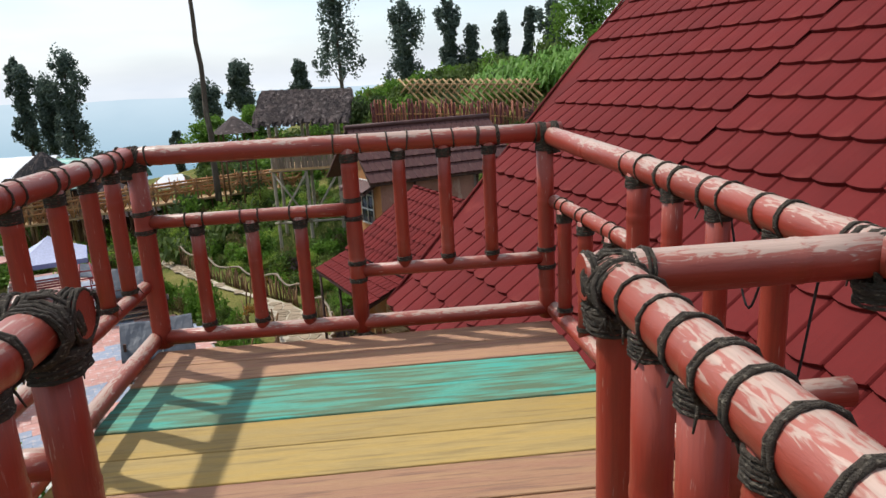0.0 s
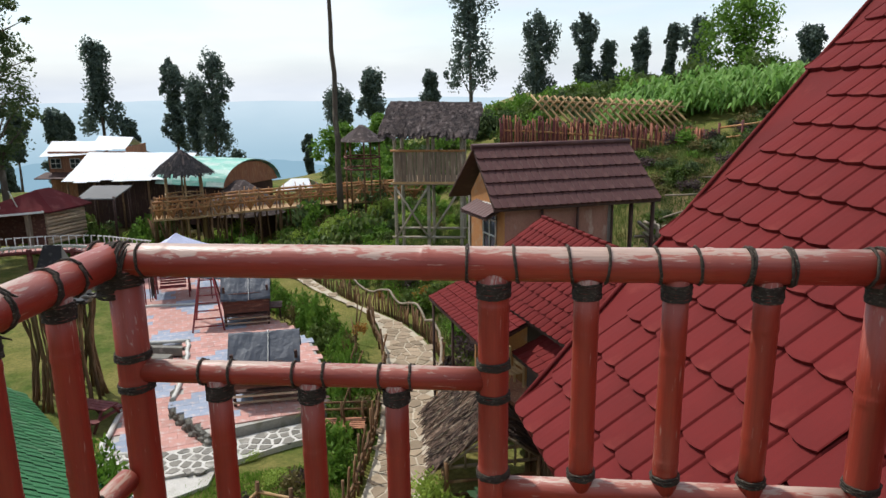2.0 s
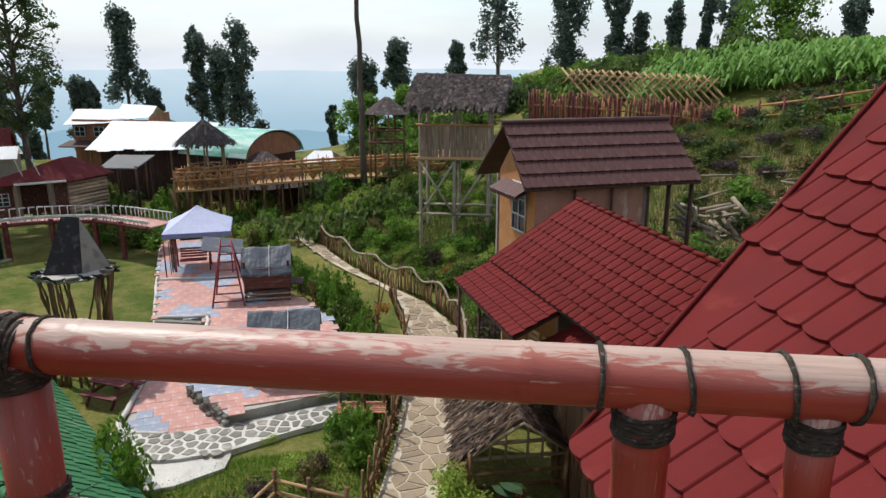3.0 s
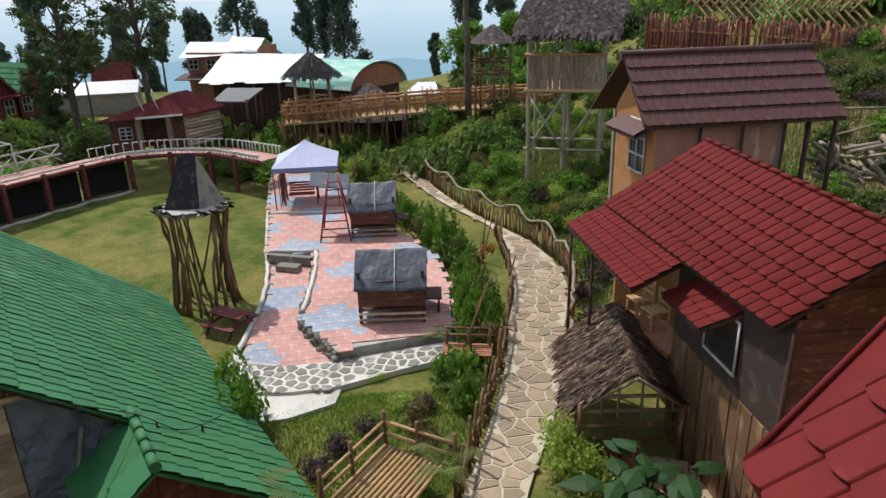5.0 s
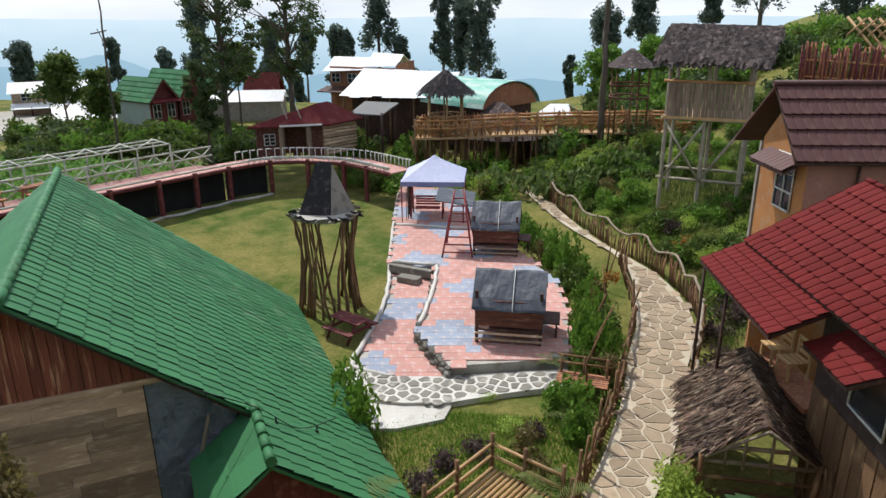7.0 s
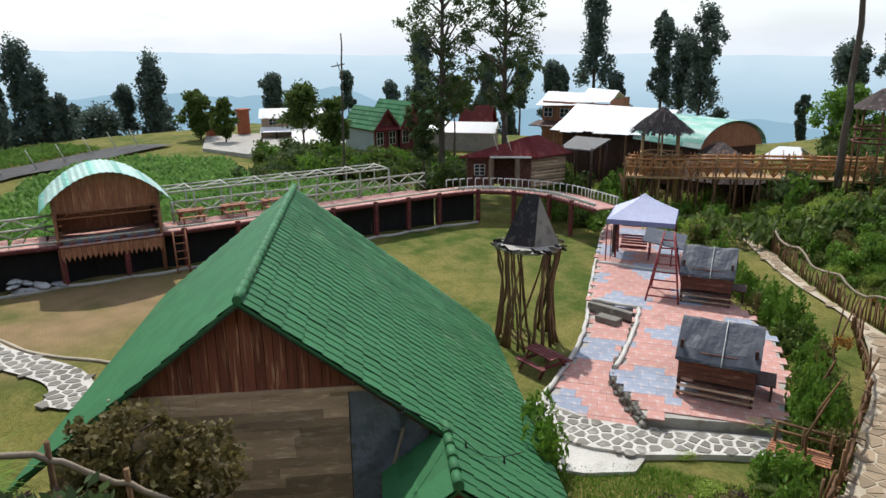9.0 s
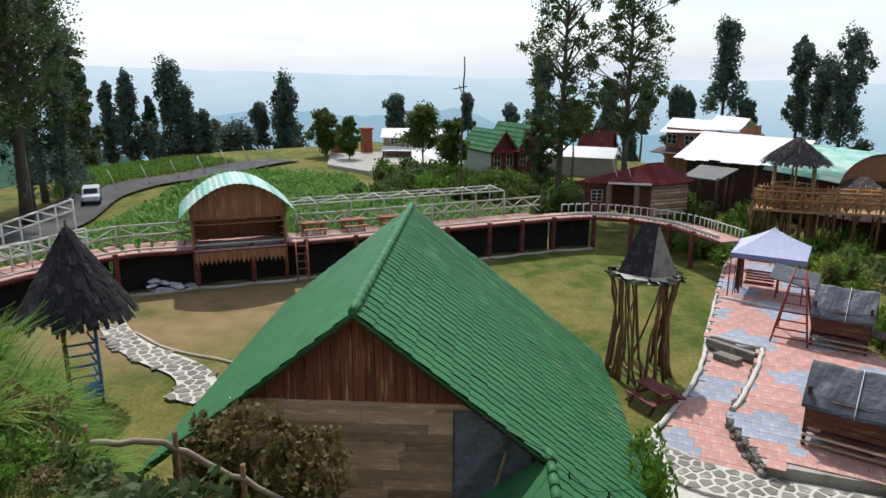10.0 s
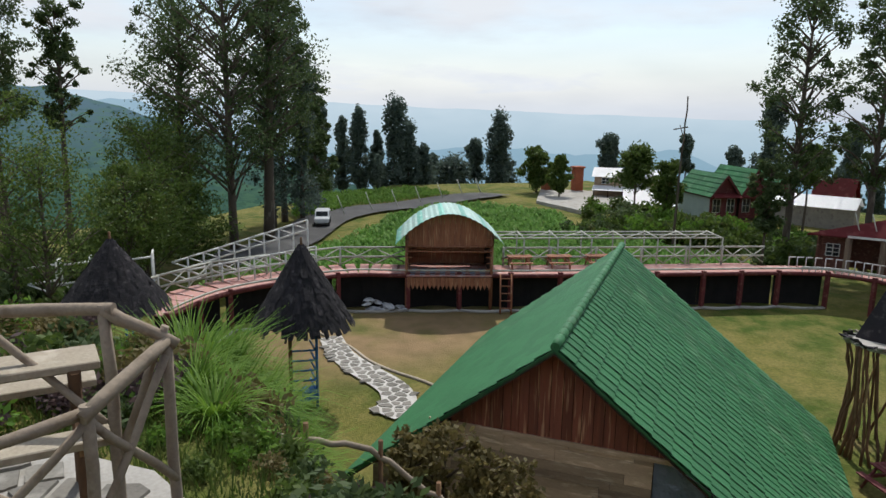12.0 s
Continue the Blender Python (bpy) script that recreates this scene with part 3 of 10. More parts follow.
def deck():
    e = thing("lookout_deck", (0.5, 2.8, -0.04), "wooden lookout deck with worn brown, turquoise and yellow painted planks", "deck")
    colours = ["plank_brown"] * 2 + ["plank_green"] * 2 + ["plank_yellow"] * 2 + ["plank_brown"] * 4 + ["plank_green"] * 2 + ["plank_yellow"] * 2 + ["plank_brown"] * 20
    rng = random.Random(3)
    y = 4.10
    i = 0
    while y > -1.2:
        w = 0.232 + rng.uniform(-0.008, 0.008)
        x0, x1 = (XL + 0.02, XR - 0.04 + (XRB - XR) * (YF - y) / (YF - YB)) if y > YB + 0.1 else (0.02, 1.27)
        bm = bmesh.new()
        box(bm, ((x0 + x1) / 2, y - w / 2, -0.02 + rng.uniform(-0.003, 0.003)), (x1 - x0, w - 0.009, 0.035), None, 0.003)
        part("plank", bm, colours[i], e)
        y -= w
        i += 1
    # added dark sheet below the planks; closes their gaps and keeps them dark
    bm = bmesh.new()
    box(bm, (0.54, 2.98, -0.052), (2.14, 2.3, 0.02))
    box(bm, (0.645, 0.32, -0.053), (1.22, 3.0, 0.02))
    part("subfloor", bm, "wood_dark", e)
    for yy in (4.0, 2.9, 1.7, 0.6, -0.6):
        bm = bmesh.new()
        box(bm, (0.5, yy, -0.135), (2.1 if yy > 1.6 else 1.0, 0.08, 0.14))
        part("joist", bm, "wood_dark", e)
    for x, yy in ((XL + 0.12, 3.9), (XR - 0.1, 3.9), (XL + 0.12, 1.7), (XR - 0.1, 1.7), (0.25, -0.8), (1.1, -0.8)):
        bm = bmesh.new()
        box(bm, (x, yy, (-0.19 + height(x, yy)) / 2 - 0.1), (0.14, 0.14, -0.19 - height(x, yy) + 0.2))
        part("post", bm, "wood_dark", e)


class Ropes:
    """Makes each lashing a part of its railing."""
    def __init__(self, owner):
        self.owner = owner

    def add(self, c, d, r, turns, rr, rng):
        bm = bmesh.new()
        rope_turns(bm, c, d, r, turns, rr, rng)
        part("lashing", bm, "rope", self.owner)


def wrap(ropes, *a):
    ropes.add(*a)


def railing(name, a, b, uprights, lower, label, seed, top_r=0.05, ends=(True, True), rail=RAIL):
    """A bamboo railing from a to b: uprights by distance; lower: (from, to, height) of the inner culms."""
    rng = random.Random(seed)
    a, b = V(*a, 0), V(*b, 0)
    d = (b - a).normalized()
    L = (b - a).length
    r0, r1 = rail if isinstance(rail, tuple) else (rail, rail)
    e = thing(name, (a + b) / 2, label, "railing", "bamboo railings of the deck")
    up = V(0, 0, 1)
    bm = bmesh.new()
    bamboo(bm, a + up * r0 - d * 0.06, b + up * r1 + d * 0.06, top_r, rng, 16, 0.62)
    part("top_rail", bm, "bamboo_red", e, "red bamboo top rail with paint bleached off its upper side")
    bm = bmesh.new()
    bamboo(bm, a + up * 0.05, b + up * 0.05, 0.042, rng, 14, 0.5)
    part("bottom_rail", bm, "bamboo_red", e)
    for s0, s1, h in lower:
        bm = bmesh.new()
        bamboo(bm, a + d * s0 + up * h, a + d * s1 + up * h, 0.036, rng, 12, 0.45)
        part("middle_rail", bm, "bamboo_red", e)
    ropes = Ropes(e)
    for s, z0, z1, r in uprights:
        rz = r0 + (r1 - r0) * s / L
        z1 = min(z1, rz)
        bm = bmesh.new()
        p = a + d * s
        bamboo(bm, p + up * z0, p + up * z1, r, rng, 14, 0.4)
        part("upright", bm, "bamboo_red", e)
        big = z0 < 0.1 and z1 > 1.0
        wrap(ropes, p + up * (z1 - (0.055 if z1 > 0.9 else 0.04)), up, r, 6, 0.0042, rng)
        if z1 > 0.9:
            for off in (-r - 0.012, r + 0.012):
                wrap(ropes, p + up * rz + d * off * rng.uniform(0.9, 1.3), (d + up * rng.uniform(-.12, .12)).normalized(), top_r, rng.choice((1, 2)), 0.0048, rng)
        else:
            hm = z1
            for off in (-r - 0.01, r + 0.01):
                wrap(ropes, p + up * (hm + 0.02) + d * off, d, 0.036, 1, 0.0045, rng)
        if not big:
            wrap(ropes, p + up * (z0 + 0.045), up, r, 3, 0.0045, rng)
        for s0, s1, h in lower:
            if big and s0 - 0.1 < s < s1 + 0.1:
                wrap(ropes, p + up * (h + 0.05), up, r, 3, 0.0045, rng)
                wrap(ropes, p + up * (h - 0.05), up, r, 3, 0.0045, rng)
    for k, p in enumerate((a, b)):
        if ends[k]:
            rz = (r0, r1)[k]
            for j in range(8):
                ax = (d * rng.uniform(0.5, 1) + up * rng.uniform(-0.35, 0.35)).normalized()
                wrap(ropes, p + up * (rz - 0.008) + d * (0.045 if k == 0 else -0.045) * rng.uniform(-0.5, 1.5), ax, rng.uniform(0.052, 0.062), 2, 0.0048, rng)
            wrap(ropes, p + up * (rz - 0.085), up, 0.048, 6, 0.0052, rng)
            for j in range(3):
                wrap(ropes, p + up * (rz - 0.07), (up + d * rng.uniform(-0.5, 0.5)).normalized(), 0.053, 2, 0.0045, rng)
    return e


deck()
F = XR - XL
MID = 0.56 - XL
railing("bamboo_railing", (XL, YF), (XR, YF),
        [(0.03, 0.0, 1.05, 0.05), (MID, 0.0, 1.03, 0.045), (F - 0.03, 0.0, 1.03, 0.046),
         (MID * 0.26, 0.07, 0.68, 0.036), (MID * 0.515, 0.07, 0.68, 0.036), (MID * 0.745, 0.07, 0.68, 0.036),
         (MID + (F - MID) * 0.24, 0.36, 1.03, 0.036), (MID + (F - MID) * 0.465, 0.36, 1.03, 0.036), (MID + (F - MID) * 0.69, 0.36, 1.03, 0.036)],
        [(0.04, MID - 0.03, 0.70), (MID + 0.03, F - 0.04, 0.35)], "front railing of red painted bamboo lashed with dark rope", 1)
D = YF - YB
railing("bamboo_railing", (XR, YF - 0.02), (XRB, YB),
        [(D - 3.06 + YB, 0.0, 1.03, 0.046)] + [(D - (y - YB), z0, z1, 0.037) for y, z0, z1 in ((3.96, 0.07, 0.66), (3.65, 0.07, 0.66), (3.31, 0.07, 0.66), (2.78, 0.07, 1.03), (2.48, 0.07, 1.03), (2.18, 0.07, 1.03))],
        [(0.05, D - 1.28, 0.68)], "red painted bamboo railing beside the red roof", 2, ends=(False, True), rail=(1.03, 0.96))
railing("bamboo_railing", (XL, YB), (XL, YF - 0.02),
        [(0.03, 0.0, 1.03, 0.046)] + [(y - YB, 0.36, 1.03, 0.037) for y in (2.2, 2.55, 2.95, 3.3, 3.62, 3.9)],
        [(0.04, D - 0.06, 0.36)], "red painted bamboo railing above the yard", 3, ends=(True, False))
railing("bamboo_railing", (1.21, YB), (XRB - 0.03, YB), [(0.02, 0.0, 1.03, 0.047), (0.3, 0.07, 0.62, 0.035)], [(0.03, 0.56, 0.64)],
        "short red painted bamboo railing at the deck entrance", 4, ends=(True, False), rail=0.96)
railing("bamboo_railing", (XL + 0.03, YB), (0.08, YB), [(0.6, 0.0, 1.03, 0.047), (0.3, 0.07, 0.62, 0.035)], [(0.03, 0.58, 0.64)],
        "short red painted bamboo railing at the deck entrance", 5, ends=(False, True), rail=0.96)
railing("bamboo_railing", (1.21, YB - 0.03), (1.22, -1.1), [(s, 0.07, 1.03, 0.04) for s in (0.22, 0.42, 0.62, 0.85, 1.1, 1.4, 1.7, 2.0, 2.3)], [],
        "red painted bamboo railing of the bridge to the deck", 6, ends=(True, False), rail=0.96)
railing("bamboo_railing", (0.08, YB - 0.03), (0.08, -1.1), [(s, 0.07, 1.03, 0.04) for s in (0.25, 0.5, 0.8, 1.1, 1.4, 1.7, 2.0, 2.3)], [],
        "red painted bamboo railing of the bridge to the deck", 7, ends=(True, False), rail=0.96)



def loose_cable():
    """A thin dark cable sagging from lashing to lashing outside the roof side railing."""
    c = thing("loose_cable", (XR + 0.06, 2.2, 0.6), "thin dark cable hanging in loops from the railing", "cable")
    stops = [(2.58, 1.0), (2.45, 0.62), (2.29, 0.78), (2.18, 0.45), (2.04, 0.9), (1.92, 0.98)]
    bm = bmesh.new()
    chain(bm, smooth_poly([(XRB + 0.03 + 0.02 * (k % 2), y, z) for k, (y, z) in enumerate(stops)], n=8), 0.004, 5)
    part("cable", bm, "rubber", c)


loose_cable()


# ---- tiled roofs ----
def tile_mesh(name, w, l, mat, waves=2, lip=0.028, amp=0.012, sub=8, scallop=0.0):
    """One metal tile sheet: x across, y up the slope from 0 to l. Rounded ribs, or flat pans with scalloped lips and raised seams."""
    vs, fs = [], []
    cuts = (0, 0.035, 0.07, 0.25, 0.5, 0.75, 0.93, 0.965) if scallop else (0, 0.5, 0.94) if amp < 0 else tuple(k / sub for k in range(sub))
    us = [k + c for k in range(waves) for c in cuts] + [waves]
    n = len(us) - 1
    rows = ((0.0, -lip - 0.01, 0.0), (0.0, 0.0, 1.0), (0.012, 0.0, 1.0), (l * 0.5, -lip * 0.4, 0.75), (l + 0.02, -lip * 0.95, 0.5))
    for y, z, k in rows:
        for u in us:
            f = u - int(u)
            if amp < 0:
                prof, dy = -amp * (1 - f if u < waves else 0.0), -0.012 * f if y < 0.02 else 0.0
            elif scallop:
                prof = 0.007 if f < 0.01 or f > 0.99 else (-0.004 if f < 0.05 or f > 0.95 else 0.010 * math.sin(math.pi * f))
                dy = -scallop * math.sin(math.pi * f) ** 0.8 if y < 0.02 else 0.0
            else:
                c = math.cos(2 * math.pi * u)
                prof, dy = amp * c * (0.5 + 0.5 * k), (-0.018 * (0.5 + 0.5 * c) if y < 0.02 else 0.0)
            vs.append((w * u / waves, y + dy, z + prof + lip))
    for r in range(len(rows) - 1):
        for i in range(n):
            a = r * (n + 1) + i
            fs.append((a, a + 1, a + n + 2, a + n + 1))
    return pymesh(name, vs, fs, mat, not scallop and amp >= 0)


def tiled_plane(parent, origin, across, up, nrow, ncol, w, l, mat, inside, waves=2, limit=300, prefer=None, lip=0.028, amp=0.012, name="tile", first=0, scallop=0.0, shift=None):
    """Tiles over a slope; the nearest are parts, those past the limit one joined part."""
    origin, across, up = Vector(origin), Vector(across).normalized(), Vector(up).normalized()
    nrm = across.cross(up)
    me = tile_mesh(name, w, l, mat, waves, lip, amp, 8, scallop)
    inv = world_of(parent).inverted()
    spots = []
    for r in range(nrow):
        for c in range(-first, ncol):
            o = origin + across * (c * w) + up * (r * l + (shift(c * w) if shift else 0))
            if inside((c + 0.5) * w, (r + 0.5) * l):
                spots.append(o)
    if prefer:
        spots.sort(key=lambda o: (o - Vector(prefer)).length)
    rot = Matrix((across, up, nrm)).transposed().to_4x4()
    rng = random.Random(len(spots))
    for o in spots[:limit]:
        ob = new(name, me)
        ob.parent = parent
        ob.matrix_basis = inv @ Matrix.Translation(o + nrm * rng.uniform(0, 0.004 if amp >= 0 else 0.006)) @ rot
    if spots[limit:]:
        src_v = np.array([v.co[:] for v in me.vertices])
        src_f = [tuple(p.vertices) for p in me.polygons]
        allv, allf = [], []
        R = np.array(rot.to_3x3())
        for k, o in enumerate(spots[limit:]):
            allv.append(src_v @ R.T + np.array(o + nrm * rng.uniform(0, 0.004 if amp >= 0 else 0.006)))
            allf += [tuple(i + k * len(src_v) for i in f) for f in src_f]
        allv = np.concatenate(allv)
        m4 = np.array(inv)
        allv = allv @ m4[:3, :3].T + m4[:3, 3]
        ob = new("tiles", pymesh("tiles", allv.tolist(), allf, mat, not scallop and amp >= 0))
        ob.parent = parent
        ob["kind"] = "stuff"


def big_roof():
    """The roof beside the deck: z = 0.76 x + 0.198 y - 2.81, its far edge running up from the corner."""
    def onplane(x, y):
        return V(x, y, 0.76 * x + 0.198 * y - 2.81)
    grad = V(0.76, 0.198, 0).normalized()
    up = V(grad.x, grad.y, math.hypot(0.76, 0.198)).normalized()
    along = V(-grad.y, grad.x, 0)          # level, away from the camera
    corner = onplane(0.69, 7.24)
    rake = (onplane(4.19, 9.95) - corner)
    rk_a, rk_u = rake.dot(along), rake.dot(up)
    e = thing("red_tiled_roof", corner - V(0, 0, 0.1), "large pitched roof of dark red metal tiles beside the deck", "roof")
    near = 14.0
    rows = 22
    w, l = 0.72, 0.37
    top = rows * l
    o = corner - along * near
    far_top = corner + up * top + along * (rk_a / rk_u * top)
    bm = bmesh.new()
    slab(bm, [o, corner, far_top, o + up * top][::-1], (0, 0, -0.08))
    part("roof_deck", bm, "tile_red", e)
    slope = rk_a / rk_u
    tiled_plane(e, corner, -along, up, rows, int((near + slope * top) / w) + 1, w, l, "tile_red",
                lambda a, u: a > -slope * u + 0.3 and a < near, 3, 300, corner + up * 1.2 - along * 1.5, 0.034, 0.0, "tile", 14, 0.034, lambda a: 0.17 if a > 1.7 else 0.0)
    bm = bmesh.new()
    d = (far_top - corner).normalized()
    side = along - d * along.dot(d)
    side.normalize()
    n = along.cross(up) * -1
    n = n if n.z > 0 else -n
    chain(bm, [corner + n * 0.02 + d * (k * top * 1.03 / 20) for k in range(23)], 0.018, 8)
    part("rake_trim", bm, "tile_red", e)
    # back slope and walls close the house
    bm = bmesh.new()
    ridge0, ridge1 = o + up * top, far_top
    lev = V(grad.x, grad.y, 0)
    dropv = lev * 5.5 - V(0, 0, 4.0)
    slab(bm, [ridge0, ridge1, ridge1 + dropv, ridge0 + dropv], (0, 0, -0.08))
    part("back_slope", bm, "tile_red", e)
    bm = bmesh.new()
    gp = corner + up * 0.7 - along * 0.35
    for p, q in ((gp - V(0, 0, .15), o + up * 0.7 - V(0, 0, .15)),):
        slab(bm, [p, q, V(q.x, q.y, -8.9), V(p.x, p.y, -8.9)], lev * 0.15)
    fr = far_top - along * 0.4 - V(0, 0, 0.3)
    slab(bm, [gp - V(0, 0, .15), fr, V(fr.x, fr.y, -8.9), V(gp.x, gp.y, -8.9)], along * -0.15)
    part("wall", bm, "wood_warm", e)


def green_house():
    A, B = V(-10.96, 9.81, -2.7), V(-18.77, 16.63, -2.7)
    r = (B - A).normalized()
    q = V(-r.y, r.x, 0)
    q = q if q.x > 0 else -q            # towards the path
    e = thing("green_roofed_cottage", ((A + B) / 2) + V(0, 0, -5.8), "wooden cottage with a steep green tiled roof and plank gable", "cottage")
    S = 0.79
    c = math.hypot(1, S)
    for side, run in ((1, 6.4), (-1, 4.55)):
        dn = (q * side - V(0, 0, S)).normalized()
        upv = -dn
        L = run * c
        w, l = 0.6, 0.45
        rows = int(L / l)
        o = A + dn * (rows * l)
        acr = r
        if acr.cross(upv).z < 0:
            o = o + r * (B - A).length
            acr = -r
        n = int((B - A).length / w)
        ww = (B - A).length / n
        bm = bmesh.new()
        slab(bm, [A, B, B + dn * L, A + dn * L] if side < 0 else [B, A, A + dn * L, B + dn * L], (0, 0, -0.1))
        part("roof_deck", bm, "tile_green", e)
        tiled_plane(e, o, acr, upv, rows, n, ww, l, "tile_green", lambda a, u: True, 2, 150, A + dn * 2, 0.034, -0.022, "shingle")
    k = 26
    for i in range(k):
        bm = bmesh.new()
        p0, p1 = A + r * ((B - A).length * i / k), A + r * ((B - A).length * (i + 1) / k + 0.05)
        tube(bm, p0 + V(0, 0, 0.02), p1 + V(0, 0, 0.045), 0.09, 0.105, 10)
        part("ridge_cap", bm, "tile_green", e)
    # gable
    G = A + r * 0.45
    def at(s, z):
        return V(G.x + q.x * s, G.y + q.y * s, z)
    rng = random.Random(5)
    s = -4.0
    split = -4.72
    while s < 4.9:
        w = rng.uniform(0.16, 0.27)
        zt = -2.72 - abs(s + w / 2) * S - 0.13
        if zt > split:
            bm = bmesh.new()
            z0 = split - 0.02
            za, zb = -2.8 - abs(s) * S - 0.1, -2.8 - abs(s + w) * S - 0.1
            if min(za, zb) > z0 + 0.05:
                poly = [at(s + 0.006, z0), at(s + w - 0.006, z0), at(s + w - 0.006, zb), at(s + 0.006, za)]
                slab(bm, poly, r * rng.uniform(0.03, 0.045))
                ob = part("gable_board", bm, "wood_gable", e)
                ob.location = ob.location - r * rng.uniform(0, 0.02)
        s += w
    z = split
    row = 0
    while z > -8.4:
        h = rng.uniform(0.15, 0.27)
        half = min(4.6, (-2.8 - (z - h / 2)) / S - 0.25)
        s = -min(half, 3.9)
        lim = 1.85
        while s < lim - 0.02:
            w = min(rng.uniform(0.8, 2.2), lim - s)
            if lim - s - w < 0.3:
                w = lim - s
            bm = bmesh.new()
            slab(bm, [at(s + 0.004, z - h + 0.004), at(s + w - 0.004, z - h + 0.004), at(s + w - 0.004, z), at(s + 0.004, z)], r * rng.uniform(0.03, 0.055))
            ob = part("wall_board", bm, "wood_grey", e)
            ob.location = ob.location - r * rng.uniform(0, 0.04)
            s += w
        z -= h
    bm = bmesh.new()
    slab(bm, [at(-2.6, split - 0.06), at(2.2, split - 0.06), at(2.2, split + 0.04), at(-2.6, split + 0.04)], r * -0.05)
    part("tie_beam", bm, "wood_grey", e)
    # dark recess with a tarpaulin beside the planks
    bm = bmesh.new()
    P = [[None] * 9 for _ in range(13)]
    for i in range(13):
        for j in range(9):
            s_ = 1.86 + i * 0.13
            z_ = max(split - 0.04, -99) - j * 0.36
            z_ = min(z_, -2.95 - s_ * S)
            fold = 0.30 * noise.noise((i * 0.5, j * 0.8, 2)) + 0.12 * math.sin(i * 1.1 + j * 1.9) + 0.1 * noise.noise((i * 1.3, j * 1.7, 5))
            P[i][j] = bm.verts.new(at(s_, z_) + r * (0.0 + 0.55 * fold))
    for i in range(12):
        for j in range(8):
            bm.faces.new((P[i][j], P[i + 1][j], P[i + 1][j + 1], P[i][j + 1]))
    part("tarpaulin", bm, "tarp_blue", e, "crumpled dark blue tarpaulin", True)
    # body behind
    bm = bmesh.new()
    pts = [(-4.2, -8.6), (4.6, -8.6), (4.6, -2.95 - 4.6 * S), (0, -2.95), (-4.2, -2.95 - 4.2 * S)]
    slab(bm, [at(a, b) + r * 0.6 for a, b in pts], r * ((B - A).length - 1.6))
    part("body", bm, "wood_dark", e)
    # barge boards
    for sgn, run in ((1, 6.4), (-1, 4.55)):
        bm = bmesh.new()
        p0, p1 = A - V(0, 0, 0.06), A + (q * sgn - V(0, 0, S)) * run - V(0, 0, 0.06)
        slab(bm, [p0, p1, p1 - V(0, 0, 0.07), p0 - V(0, 0, 0.07)], r * 0.05)
        part("barge_board", bm, "wood_dark", e)
    bm = bmesh.new()
    chain(bm, [at(2.9, -5.6) - r * 0.12, at(2.75, -6.2) - r * 0.1, at(2.5, -7.2) - r * 0.06, at(2.4, -8.4)], [0.035, 0.04, 0.045, 0.05], 7)
    part("prop_pole", bm, "stick_pale", e, "pale bare pole holding the tarpaulin")
    return e, A, r, q, S


big_roof()
COTTAGE = green_house()


# ---- the yard: paving, paths, low walls ----
def quickmesh(name, verts, quads, mat, smooth=False, mats=None, midx=None):
    verts, quads = np.asarray(verts, np.float32), np.asarray(quads, np.int32)
    me = bpy.data.meshes.new(name)
    me.vertices.add(len(verts))
    me.vertices.foreach_set("co", verts.ravel())
    k = quads.shape[1]
    me.loops.add(quads.size)
    me.loops.foreach_set("vertex_index", quads.ravel())
    me.polygons.add(len(quads))
    me.polygons.foreach_set("loop_start", np.arange(0, quads.size, k, dtype=np.int32))
    me.polygons.foreach_set("use_smooth", [smooth] * len(quads))
    for mm in (mats or [mat]):
        me.materials.append(M[mm])
    if midx is not None:
        me.polygons.foreach_set("material_index", midx)
    me.update(calc_edges=True)
    me.validate()
    return me


def inside_poly(x, y, poly):
    c = False
    for (x0, y0), (x1, y1) in zip(poly, poly[1:] + poly[:1]):
        if (y0 > y) != (y1 > y) and x < (x1 - x0) * (y - y0) / (y1 - y0) + x0:
            c = not c
    return c


def clip_half(poly, nx, ny, c):
    out = []
    for (x0, y0), (x1, y1) in zip(poly, poly[1:] + poly[:1]):
        d0, d1 = nx * x0 + ny * y0 - c, nx * x1 + ny * y1 - c
        if d0 <= 0:
            out.append((x0, y0))
        if (d0 < 0) != (d1 < 0) and d0 != d1:
            t = d0 / (d0 - d1)
            out.append((x0 + (x1 - x0) * t, y0 + (y1 - y0) * t))
    return out


